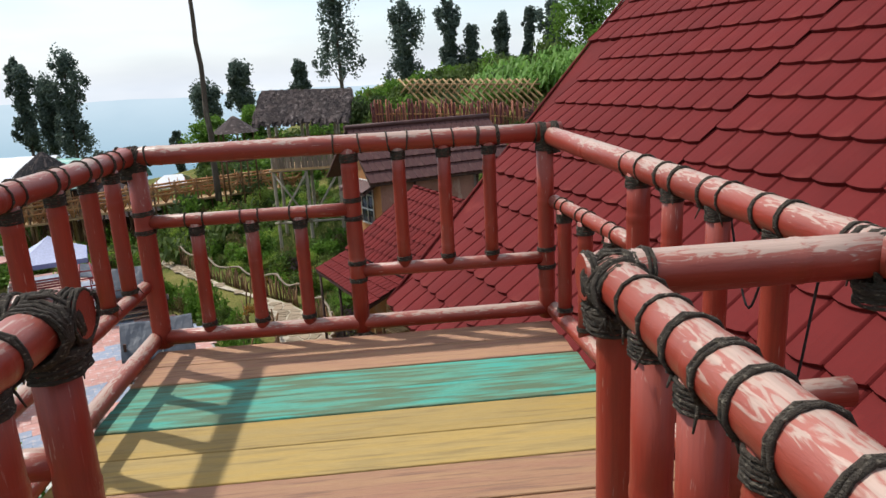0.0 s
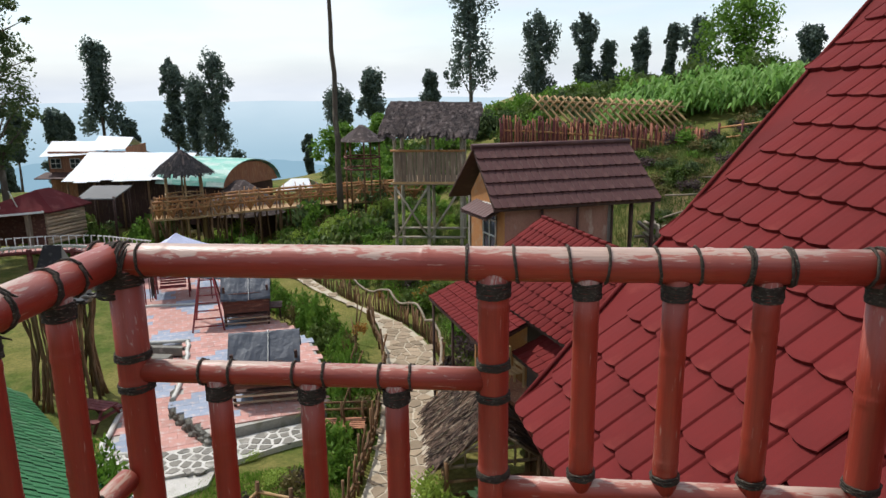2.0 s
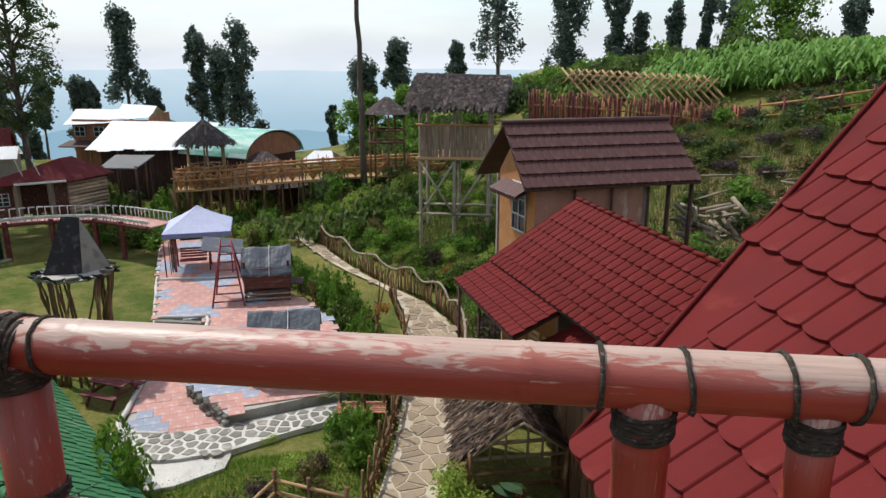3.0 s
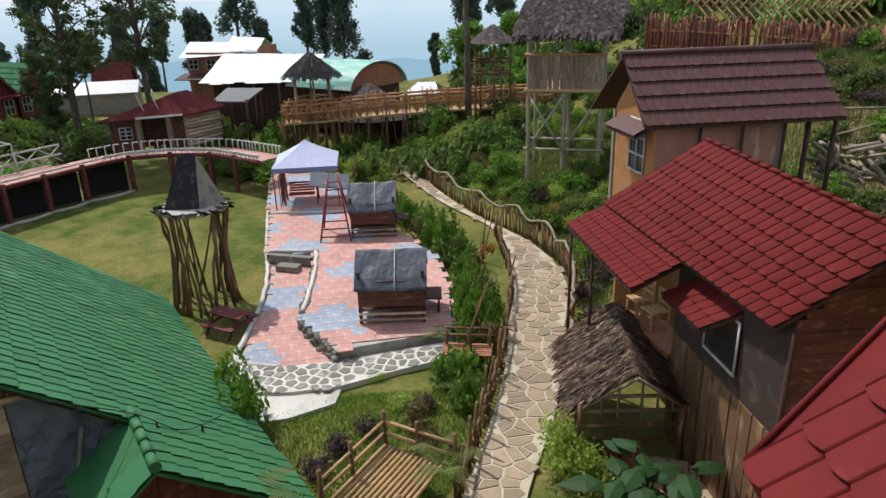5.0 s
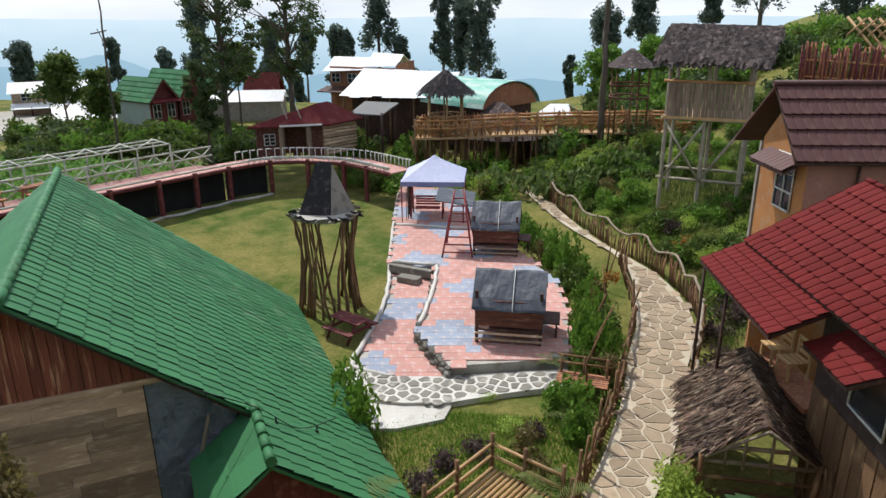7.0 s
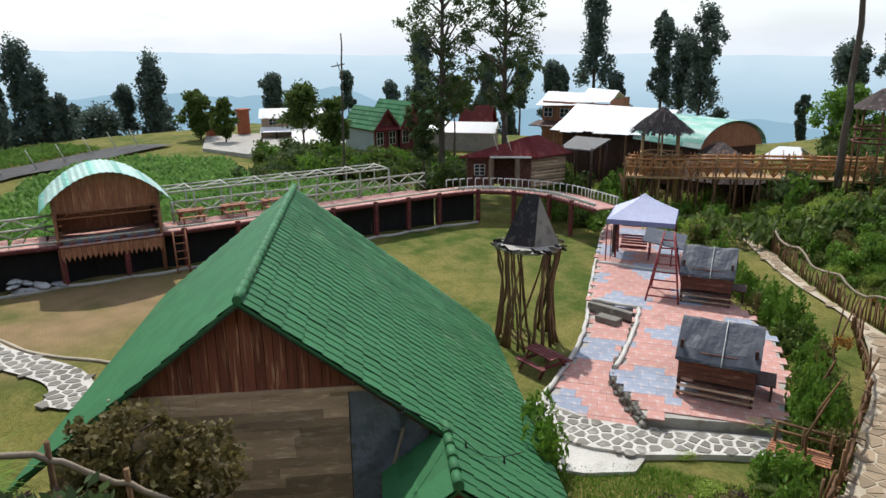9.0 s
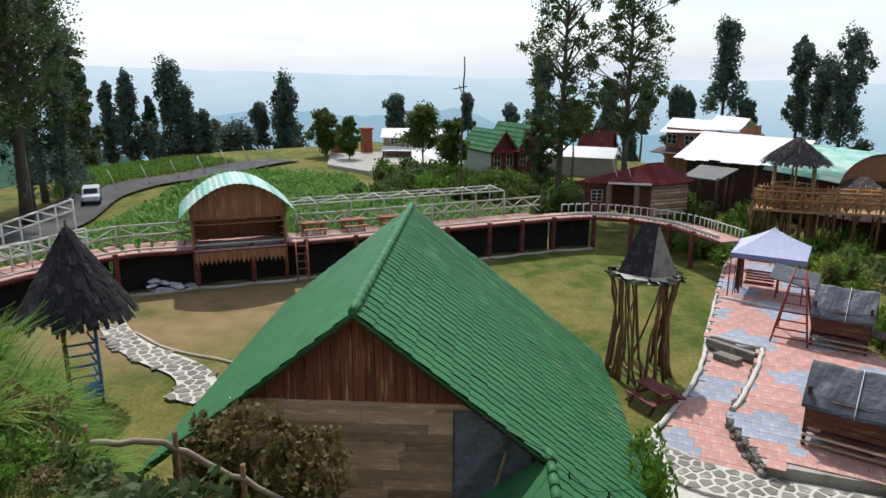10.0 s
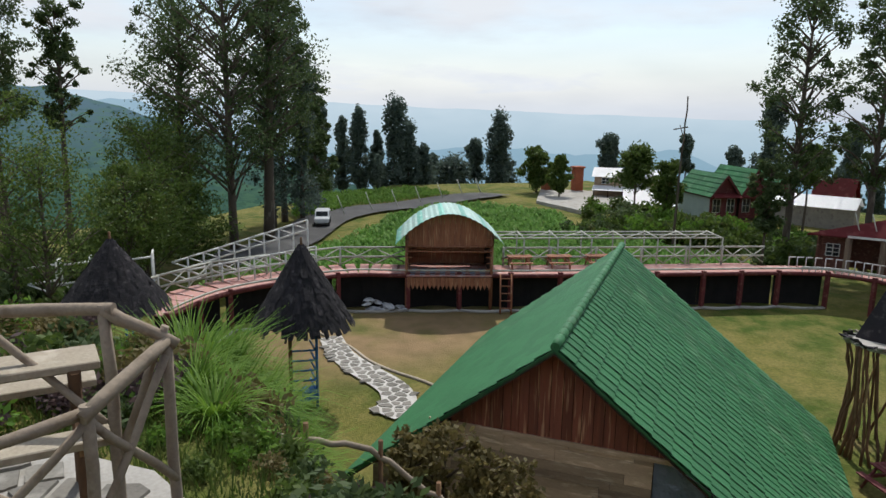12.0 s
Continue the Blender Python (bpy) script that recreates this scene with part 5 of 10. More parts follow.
def stick_tower():
    x, y, z = -14.0, 22.8, -8.5
    e = thing("lookout_tower", (x, y, z), "round lookout tower of crooked brown branches with a black thatched cap", "tower")
    rng = random.Random(11)
    R, H = 0.98, 3.42
    for k in range(30):
        a = 2 * math.pi * k / 30 + rng.uniform(-0.1, 0.1)
        pts, rad = [], []
        tw = rng.uniform(-0.9, 0.9)
        r0 = rng.uniform(0.035, 0.055)
        for i in range(7):
            t = i / 6
            rr = R * (1.08 - 0.16 * math.sin(t * math.pi) ) + rng.uniform(-0.07, 0.07)
            aa = a + tw * t * (0.6 if k % 3 else 1.2) + rng.uniform(-0.04, 0.04)
            pts.append((x + rr * math.cos(aa), y + rr * math.sin(aa), z - 0.05 + (H + 0.1) * t))
            rad.append(r0 * (1.15 - 0.5 * t))
        bm = bmesh.new()
        chain(bm, pts, rad, 6)
        part("branch", bm, "stick", e)
    bm = bmesh.new()
    bmesh.ops.create_cone(bm, cap_ends=True, segments=24, radius1=1.05, radius2=1.1, depth=0.07, matrix=Matrix.Translation((x, y, z + H + 0.05)))
    part("platform", bm, "concrete", e)
    for k in range(18):
        a = 2 * math.pi * k / 18
        p = V(x + 1.1 * math.cos(a), y + 1.1 * math.sin(a), z + H + 0.1)
        bm = bmesh.new()
        slab(bm, [p + V(-0.16, -0.14, rng.uniform(0, .18)), p + V(0.16, -0.12, rng.uniform(0.0, 0.2)), p + V(0.18, 0.14, rng.uniform(-0.1, 0.1)), p + V(-0.14, 0.16, rng.uniform(-0.15, 0.1))], (0, 0, -0.04))
        bmesh.ops.subdivide_edges(bm, edges=bm.edges[:], cuts=2, use_grid_fill=True)
        for v in bm.verts:
            v.co += V(noise.noise(v.co * 7), noise.noise(v.co * 7 + V(5, 0, 0)), noise.noise(v.co * 6)) * 0.07
        part("ragged_sheet", bm, "thatch_black" if k % 3 else "plaster_grey", e)
    bm = bmesh.new()
    apex0, apex1 = V(x - 0.34, y + 0.12, z + H + 1.85), V(x + 0.16, y + 0.3, z + H + 1.8)
    basep = [V(x - 0.75, y - 0.5, z + H + 0.1), V(x + 0.3, y - 0.15, z + H + 0.1), V(x + 0.75, y + 0.75, z + H + 0.1), V(x - 0.5, y + 0.7, z + H + 0.1)]
    for poly in ([basep[0], basep[1], apex1, apex0], [basep[2], basep[3], apex0, apex1], [basep[3], basep[0], apex0]):
        slab(bm, poly, (0, 0, -0.05))
    bmesh.ops.subdivide_edges(bm, edges=bm.edges[:], cuts=3, use_grid_fill=True)
    for v in bm.verts:
        v.co += V(noise.noise(v.co * 3), noise.noise(v.co * 3 + V(5, 0, 0)), noise.noise(v.co * 4)) * 0.06
    part("cap_roof", bm, "thatch_black", e, "ragged black fibre roof")
    bm = bmesh.new()
    slab(bm, [basep[1] + V(0.05, 0, 0), basep[2], apex1], (0.02, 0, -0.03))
    part("cap_gable", bm, "plaster_grey", e)
    # bamboo fence beside the tower
    f = thing("bamboo_fence", (-15.2, 20.4, -8.5), "low brown pole fence beside the tower", "fence")
    for px, py in ((-16.6, 20.8), (-15.7, 20.5), (-14.7, 20.6)):
        bm = bmesh.new()
        tube(bm, (px, py, -8.6), (px, py, -7.3), 0.05, 0.045, 7)
        part("post", bm, "stick", f)
    bm = bmesh.new()
    tube(bm, (-16.8, 20.85, -7.55), (-14.6, 20.5, -7.35), 0.04, None, 7)
    part("rail", bm, "stick", f)


def picnic_table(x, y, z, deg, mat="wood_red", s=1.0, label="maroon wooden picnic table with attached benches"):
    e = thing("picnic_table", (x, y, z), label, "table", "picnic tables", deg)
    m = frame_at(x, y, z, deg)
    for k in range(4):
        bm = bmesh.new()
        box(bm, (0, (-0.27 + k * 0.18) * s, 0.74 * s), (1.5 * s, 0.16 * s, 0.04), m, 0.004)
        part("top_plank", bm, mat, e)
    for sy in (-1, 1):
        bm = bmesh.new()
        box(bm, (0, sy * 0.68 * s, 0.44 * s), (1.5 * s, 0.24 * s, 0.04), m, 0.004)
        part("bench_plank", bm, mat, e)
    for sx in (-1, 1):
        bm = bmesh.new()
        box(bm, (sx * 0.55 * s, 0, 0.40 * s), (0.07, 1.5 * s, 0.08), m)
        part("cross_bar", bm, mat, e)
        for sy in (-1, 1):
            bm = bmesh.new()
            tube(bm, m @ V(sx * 0.55 * s, sy * 0.72 * s, 0), m @ V(sx * 0.55 * s, sy * 0.2 * s, 0.74 * s), 0.045, None, 4)
            part("leg", bm, mat, e)
    return e


def thatch_sheet(bm, a, b, c, d, rng, n, length, w, droop=0.12):
    """Overlapping strips from the ridge a-b to the eave d-c."""
    for i in range(n):
        u, v = rng.random(), rng.random() ** 0.8
        p = a.lerp(b, u).lerp(d.lerp(c, u), v)
        dirv = (d.lerp(c, u) - a.lerp(b, u)).normalized()
        side = (b - a).normalized()
        L = length * rng.uniform(0.6, 1.3)
        nrm = side.cross(dirv)
        nrm = nrm if nrm.z > 0 else -nrm
        p = p + nrm * rng.uniform(0.01, 0.07)
        sk = side * rng.uniform(-0.15, 0.15)
        q_ = p + dirv * L + sk - V(0, 0, droop * rng.random())
        bm.faces.new([bm.verts.new(v_) for v_ in (p - side * w, p + side * w, q_ + side * w * rng.uniform(0.3, 1), q_ - side * w * rng.uniform(0.3, 1))])


def thatch_hut():
    """Open hut by the path, with a sagging thatched roof."""
    e = thing("thatched_hut", (0.0, 19.6, -8.45), "small open bamboo hut with sagging brown thatched roof", "hut")
    rng = random.Random(4)
    a, b = V(-0.28, 20.27, -5.95), V(0.33, 17.05, -6.05)        # ridge
    sl = V(-1.33, 0.1, -1.2)
    sr = V(1.28, 0.8, -1.2)
    bm = bmesh.new()
    slab(bm, [a, b, b + sl, a + sl], (0, 0, -0.06))
    slab(bm, [b, a, a + sr, b + sr], (0, 0, -0.06))
    part("roof_base", bm, "thatch_brown", e)
    bm = bmesh.new()
    thatch_sheet(bm, a, b, b + sl, a + sl, rng, 1500, 0.36, 0.03)
    thatch_sheet(bm, a, b, b + sr, a + sr, rng, 1500, 0.36, 0.03)
    for k in range(260):
        # loose stalks lying across the slope
        sd_ = sl if k % 2 else sr
        p_ = a.lerp(b, rng.random()) + sd_ * rng.random() + V(0, 0, 0.1)
        q_ = p_ + (b - a).normalized() * rng.uniform(-0.35, 0.35) + sd_ * rng.uniform(0.1, 0.3)
        chain(bm, [p_, q_ + V(0, 0, rng.uniform(-.02, .05))], [0.012, 0.006], 4)
    part("thatch", bm, "thatch_brown", e, "dry brown thatch")
    for k in range(7):
        bm = bmesh.new()
        t_ = 0.12 + 0.13 * k
        q_ = b + (sl if k % 2 else sr) * t_
        chain(bm, [V(b.x + 0.05, b.y - 0.03, b.z - 0.1), q_ - V(0, 0, 0.12), V(q_.x, q_.y, -7.2)], [0.035, 0.03, 0.03], 6)
        part("gable_stick", bm, "stick_pale", e)
    for p in (a + sl * 0.85, b + sl * 0.85, a + sr * 0.85, b + sr * 0.85):
        bm = bmesh.new()
        chain(bm, [(p.x, p.y, -8.6), (p.x + rng.uniform(-.06, .06), p.y, -7.8), (p.x, p.y, p.z)], [0.075, 0.065, 0.06], 7)
        part("post", bm, "stick", e)
    for p, q_ in ((b + sl * 0.9, b + sr * 0.9), (a + sl * 0.9, b + sl * 0.9), (b + sl * 0.5, b + sr * 0.5)):
        bm = bmesh.new()
        tube(bm, p - V(0, 0, 0.1), q_ - V(0, 0, 0.1), 0.05, 0.045, 7)
        part("beam", bm, "stick_pale", e)
    for z in (-7.95, -7.6):
        for p, q_ in ((b + sl * 0.85, b + sr * 0.85), (a + sl * 0.85, b + sl * 0.85)):
            bm = bmesh.new()
            tube(bm, V(p.x, p.y, z), V(q_.x, q_.y, z), 0.04, None, 6)
            part("rail", bm, "stick", e)
    for k in range(5):
        bm = bmesh.new()
        o = a.lerp(b, 0.12 + 0.18 * k) + V(0, 0, 0.05)
        tube(bm, o, o + sl * 0.98 + V(0, 0, 0.05), 0.016, None, 5)
        part("roof_stick", bm, "stick_pale", e)
    # stake fence beside it
    f = thing("stake_fence", (1.6, 16.6, -8.5), "dense fence of thin crooked stakes beside the hut", "fence")
    for k in range(26):
        px, py = 1.2 + k * 0.07, 18.4 - k * 0.17
        bm = bmesh.new()
        chain(bm, [(px, py, -8.6), (px + rng.uniform(-.05, .05), py, -7.9), (px + rng.uniform(-.08, .08), py + rng.uniform(-.05, .05), -7.1 + rng.uniform(-.2, .2))], 0.028, 5)
        part("stake", bm, "stick", f)
    # pavers before the hut
    g = thing("hut_paving", (0.8, 17, -8.45), "yellowish square pavers before the hut", "paving")
    for i in range(5):
        for j in range(4):
            bm = bmesh.new()
            box(bm, (0.1 + i * 0.43, 16.0 + j * 0.43, -8.42), (0.4, 0.4, 0.06), None, 0.01)
            part("paver", bm, "stone_tan", g)


def bench_on_bank():
    e = thing("slatted_bench", (-4.2, 20.6, -8.45), "brown slatted wooden bench by the footpath", "bench", "", 8)
    m = frame_at(-4.2, 20.6, -8.45, 8)
    for k in range(6):
        bm = bmesh.new()
        box(bm, (0, -0.3 + k * 0.12, 0.5), (1.4, 0.09, 0.03), m, 0.004)
        part("slat", bm, "wood_warm", e)
    for sx in (-0.62, 0, 0.62):
        for sy in (-0.28, 0.28):
            bm = bmesh.new()
            tube(bm, m @ V(sx, sy, -0.05), m @ V(sx, sy, 0.5 if sy < 0 else 1.05), 0.04, None, 6)
            part("leg", bm, "stick", e)
    for z in (0.8, 1.02):
        bm = bmesh.new()
        tube(bm, m @ V(-0.75, 0.3, z), m @ V(0.75, 0.3, z), 0.035, None, 6)
        part("back_rail", bm, "stick", e)
    # bamboo platform
    p = thing("bamboo_platform", (-4.3, 14.75, -8.5), "small bamboo slat platform with a low pole rail", "platform", "", -14)
    m = frame_at(-4.3, 14.75, -8.5, -14)
    for k in range(13):
        bm = bmesh.new()
        tube(bm, m @ V(-0.75 + k * 0.12, -1.3, 0.75), m @ V(-0.75 + k * 0.12, 0.75, 0.78), 0.045, None, 7)
        part("slat", bm, "bamboo_tan", p)
    for a, b in (((-0.8, 0.8), (0.95, 0.8)), ((-0.8, -1.4), (-0.8, 0.8))):
        for z in (1.05, 1.35):
            bm = bmesh.new()
            tube(bm, m @ V(*a, z), m @ V(*b, z), 0.04, None, 7)
            part("rail", bm, "bamboo_tan", p)
    for px, py in ((-0.8, 0.8), (0.95, 0.8), (0.05, 0.8), (-0.8, -0.4), (-0.8, -1.4), (0.95, -1.3)):
        bm = bmesh.new()
        tube(bm, m @ V(px, py, -0.2), m @ V(px, py, 1.6), 0.05, None, 7)
        part("post", bm, "stick", p)


felt_hut(-7.08, 22.65, -8.02, 16, "small dark timber hut with slate black tarpaulin roof")
felt_hut(-10.45, 29.9, -8.02, 18, "small dark timber hut with a torn slate black tarpaulin roof", 1.85)
gazebo_tent()
red_ladder_frame()
stick_tower()
picnic_table(-12.1, 21.15, -8.5, -12, "wood_red", 0.85)
thatch_hut()
bench_on_bank()


# ---- the two houses on the slope ----
def simple_window(parent, a, b, zlo, zhi, out, mat="white_paint", bars=(2, 3)):
    """A framed window on the wall line a-b."""
    a, b, out = Vector(a), Vector(b), Vector(out)
    w = part("window", quad_bm(a, b, zlo, zhi, out * 0.02), "glass", parent)
    bm = bmesh.new()
    L = (b - a).length
    for k in range(bars[0] + 1):
        p = a.lerp(b, k / bars[0]) + out * 0.04
        tube(bm, V(p.x, p.y, zlo), V(p.x, p.y, zhi), 0.03, None, 4)
    for k in range(bars[1] + 1):
        z = zlo + (zhi - zlo) * k / bars[1]
        p, q_ = a + out * 0.04, b + out * 0.04
        tube(bm, V(p.x, p.y, z), V(q_.x, q_.y, z), 0.03, None, 4)
    part("window_frame", bm, mat, w)


def quad_bm(a, b, zlo, zhi, off):
    bm = bmesh.new()
    slab(bm, [V(a.x, a.y, zlo) + off, V(b.x, b.y, zlo) + off, V(b.x, b.y, zhi) + off, V(a.x, a.y, zhi) + off], off * -0.8)
    return bm


def wall(bm, a, b, z0, z1, thick):
    """A wall plate from a to b; z1 may be two heights."""
    za, zb = z1 if isinstance(z1, tuple) else (z1, z1)
    a, b = Vector((*a[:2], 0)), Vector((*b[:2], 0))
    n = (b - a).cross(V(0, 0, 1)).normalized() * thick
    slab(bm, [V(a.x, a.y, z0), V(b.x, b.y, z0), V(b.x, b.y, zb), V(a.x, a.y, za)], -n)


def roof_slope(parent, a, b, c, d, mat, w, l, waves, base_mat="wood_dark", limit=300, prefer=None, lip=0.03, amp=0.012, scallop=0.0):
    """A tiled slope: ridge a-b, eave d-c (d under a); it may be skew."""
    a, b, c, d = (Vector(p) for p in (a, b, c, d))
    bm = bmesh.new()
    G = [[bm.verts.new(d.lerp(c, i / 8).lerp(a.lerp(b, i / 8), j / 8) - V(0, 0, 0.035)) for j in range(9)] for i in range(9)]
    for i in range(8):
        for j in range(8):
            bm.faces.new((G[i][j], G[i + 1][j], G[i + 1][j + 1], G[i][j + 1]))
    bmesh.ops.recalc_face_normals(bm, faces=bm.faces)
    low = bmesh.ops.extrude_face_region(bm, geom=bm.faces[:])
    bmesh.ops.translate(bm, verts=[v for v in low["geom"] if isinstance(v, bmesh.types.BMVert)], vec=(0, 0, -0.07))
    bmesh.ops.recalc_face_normals(bm, faces=bm.faces)
    part("roof_deck", bm, base_mat, parent)
    if (c - d).cross(a - d).z < 0:
        a, b, c, d = b, a, d, c
    rows = max(1, round(((a - d).length + (b - c).length) / 2 / l))
    inv = world_of(parent).inverted()
    spots = []
    for r in range(rows):
        p, q_ = d.lerp(a, r / rows), c.lerp(b, r / rows)
        p2 = d.lerp(a, (r + 1) / rows)
        n = max(1, round((q_ - p).length / w))
        for k in range(n):
            o, o1 = p.lerp(q_, k / n), p.lerp(q_, (k + 1) / n)
            t = (k + 0.5) / n
            up = d.lerp(a, (r + 1) / rows).lerp(c.lerp(b, (r + 1) / rows), t) - p.lerp(q_, t)
            x = (o1 - o).normalized()
            lean = up.dot(x)
            up = up - x * lean
            sx = (o1 - o).length / w
            spots.append((o, x, up.normalized(), sx, up.length / l, lean / sx / l))
    me = tile_mesh("tile", w, l, mat, waves, lip, amp, 8, scallop)
    shear = sum(sp[5] for sp in spots) / len(spots)
    for v in me.vertices:
        v.co.x += shear * v.co.y
    spots.sort(key=lambda s: (s[0] - Vector(prefer or d)).length)
    rest_v, rest_f = [], []
    src_v = np.array([v.co[:] for v in me.vertices])
    src_f = np.array([tuple(p.vertices) for p in me.polygons])
    for k, (o, x, y, sx, sy, _) in enumerate(spots):
        m = inv @ Matrix.Translation(o) @ Matrix((x, y, x.cross(y))).transposed().to_4x4() @ Matrix.Diagonal((sx, sy, 1, 1))
        if k < limit:
            ob = new("tile", me)
            ob.parent, ob.matrix_basis = parent, m
        else:
            m4 = np.array(m)
            rest_f.append(src_f + len(rest_v) * len(src_v))
            rest_v.append(src_v @ m4[:3, :3].T + m4[:3, 3])
    if rest_v:
        ob = new("tiles", quickmesh("tiles", np.concatenate(rest_v), np.concatenate(rest_f), mat, not scallop))
        ob.parent = parent
        ob["kind"] = "stuff"


def glass_material():
    m, nt, p = base("dark window glass")
    p.inputs["Base Color"].default_value = (0.02, 0.025, 0.03, 1)
    p.inputs["Roughness"].default_value, p.inputs["Specular IOR Level"].default_value = 0.12, 0.4
    M["glass"] = m


glass_material()


def red_house():
    e = thing("red_roofed_house", (2.2, 18.0, -8.5), "brown board house with a dark red metal tile roof and awnings", "house")
    R0, R1 = V(1.49, 20.2, -1.75), V(4.2, 12.9, -1.75)
    E0, E1 = V(-0.67, 21.45, -3.7), V(2.39, 14.96, -3.7)
    g = (R1 - R0).normalized()
    Rm = R0 + g * 6.6
    roof_slope(e, R0, Rm, E1, E0, "tile_red", 0.84, 0.42, 3, scallop=0.04, prefer=E1, limit=230, lip=0.045)
    back = V(2.3, 0.9, -1.9)
    bm = bmesh.new()
    slab(bm, [Rm, R0, R0 + back, Rm + back], (0, 0, -0.07))
    part("back_slope", bm, "tile_red", e)
    n = 17
    for k in range(n):
        p, q_ = R0.lerp(Rm, k / n), R0.lerp(Rm, (k + 1.06) / n)
        bm = bmesh.new()
        tube(bm, p + V(0, 0, 0.02), q_ + V(0, 0, 0.045), 0.045, 0.05, 8)
        part("ridge_cap", bm, "tile_red", e)
    # canopy over the terrace and awning over the window
    roof_slope(e, V(-0.67, 21.5, -3.78), V(1.13, 17.87, -3.78), V(0.08, 16.98, -4.12), V(-1.58, 20.84, -4.12), "tile_red", 0.72, 0.37, 3, scallop=0.025, limit=40)
    roof_slope(e, V(1.64, 17.84, -4.0), V(2.2, 16.2, -4.0), V(1.41, 16.46, -4.6), V(0.73, 17.98, -4.6), "tile_red", 0.72, 0.37, 3, scallop=0.025, limit=20)
    # walls
    W0, W1 = V(1.1, 18.75, 0), V(2.66, 14.85, 0)
    bm = bmesh.new()
    wall(bm, W0, W1, -8.8, -3.55, 0.14)
    part("front_wall", bm, "plaster_brown", e)
    out = (W1 - W0).cross(V(0, 0, 1)).normalized()
    out = out if out.x < 0 else -out
    rngw = random.Random(8)
    for k in range(11):
        a_, b_ = W0.lerp(W1, k / 11 + 0.004), W0.lerp(W1, (k + 1) / 11 - 0.004)
        bm = bmesh.new()
        slab(bm, [V(a_.x, a_.y, -8.7), V(b_.x, b_.y, -8.7), V(b_.x, b_.y, -5.8), V(a_.x, a_.y, -5.8)], out * rngw.uniform(0.02, 0.035))
        bmesh.ops.recalc_face_normals(bm, faces=bm.faces)
        part("skirting_board", bm, "stick", e)
    bm = bmesh.new()
    tube(bm, V(W1.x, W1.y, -8.7) + out * 0.02, V(W1.x, W1.y, -3.7) + out * 0.02, 0.05, None, 4)
    part("corner_post", bm, "wood_dark", e)
    # uneven horizontal boards on the end wall, up to the gable
    side = V(2.3, 0.9, 0).normalized()
    top_at = lambda s_: min(-3.45 + 1.15 * s_, -2.15 + 0.0 * s_) if s_ < 1.15 else -2.15 - 0.75 * (s_ - 1.15)
    z = -8.7
    while z < -2.3:
        h = rngw.uniform(0.17, 0.34)
        s0 = 0.0
        while s0 < 1.15 and top_at(s0) < z + h:
            s0 += 0.05
        s1 = 4.4
        while s1 > s0 and top_at(s1) < z + h:
            s1 -= 0.05
        if s1 - s0 > 0.3:
            bm = bmesh.new()
            p_, q_ = W1 + side * s0, W1 + side * s1
            sag = rngw.uniform(-0.02, 0.02)
            slab(bm, [V(p_.x, p_.y, z), V(q_.x, q_.y, z + sag), V(q_.x, q_.y, z + h + sag - 0.008), V(p_.x, p_.y, z + h - 0.008)], V(-side.y, side.x, 0) * rngw.uniform(0.03, 0.06))
            bmesh.ops.recalc_face_normals(bm, faces=bm.faces)
            ob = part("side_board", bm, "wood_hut", e)
            ob.location = ob.location - V(-side.y, side.x, 0) * rngw.uniform(0, 0.025)
        z += h
    bm = bmesh.new()
    pk = W1 + side * 1.15
    fe = W1 + side * 4.4
    slab(bm, [V(W1.x, W1.y, -8.8), V(fe.x, fe.y, -8.8), V(fe.x, fe.y, -4.6), V(pk.x, pk.y, -2.1), V(W1.x, W1.y, -3.4)], V(-side.y, side.x, 0) * 0.1)
    bmesh.ops.translate(bm, verts=bm.verts, vec=V(-side.y, side.x, 0) * 0.07)
    bmesh.ops.recalc_face_normals(bm, faces=bm.faces)
    part("end_wall", bm, "wood_dark", e)
    simple_window(e, W0.lerp(W1, 0.35) + out * 0.02, W0.lerp(W1, 0.645) + out * 0.02, -5.4, -4.3, out, bars=(1, 1))
    # open terrace with posts, floor, and seats
    bm = bmesh.new()
    slab(bm, [V(-0.1, 20.75, -6.45), V(0.25, 21.9, -6.45), V(1.7, 19.1, -6.45), V(1.0, 18.75, -6.45)], (0, 0, -0.12))
    bmesh.ops.recalc_face_normals(bm, faces=bm.faces)
    part("terrace_floor", bm, "wood_warm", e)
    for p in ((-1.45, 20.75), (-0.85, 19.9)):
        bm = bmesh.new()
        tube(bm, (*p, -8.6), (*p, -4.25), 0.04, None, 6)
        part("terrace_post", bm, "wood_dark", e)
    bm = bmesh.new()
    wall(bm, (-0.3, 21.2), (1.5, 21.6), -8.7, -3.9, 0.15)
    part("back_wall", bm, "plaster_orange", e)
    for sx in range(2):
        c = thing("wooden_chair", (0.72 - sx * 0.36, 20.15 + sx * 0.62, -6.45), "pale wooden slatted chair on the house terrace", "chair", "terrace chairs", -58)
        m = frame_at(0.72 - sx * 0.36, 20.15 + sx * 0.62, -6.45, -58)
        for k in range(4):
            bm = bmesh.new()
            box(bm, (0, -0.21 + k * 0.14, 0.45), (0.5, 0.11, 0.03), m)
            part("seat_slat", bm, "bamboo_tan", c)
        for k in range(3):
            bm = bmesh.new()
            box(bm, (0, 0.26, 0.6 + k * 0.15), (0.5, 0.03, 0.09), m)
            part("back_slat", bm, "bamboo_tan", c)
        for sx2 in (-0.22, 0.22):
            for sy in (-0.22, 0.25):
                bm = bmesh.new()
                box(bm, (sx2, sy, 0.22 if sy < 0 else 0.48), (0.05, 0.05, 0.44 if sy < 0 else 0.96), m)
                part("leg", bm, "bamboo_tan", c)


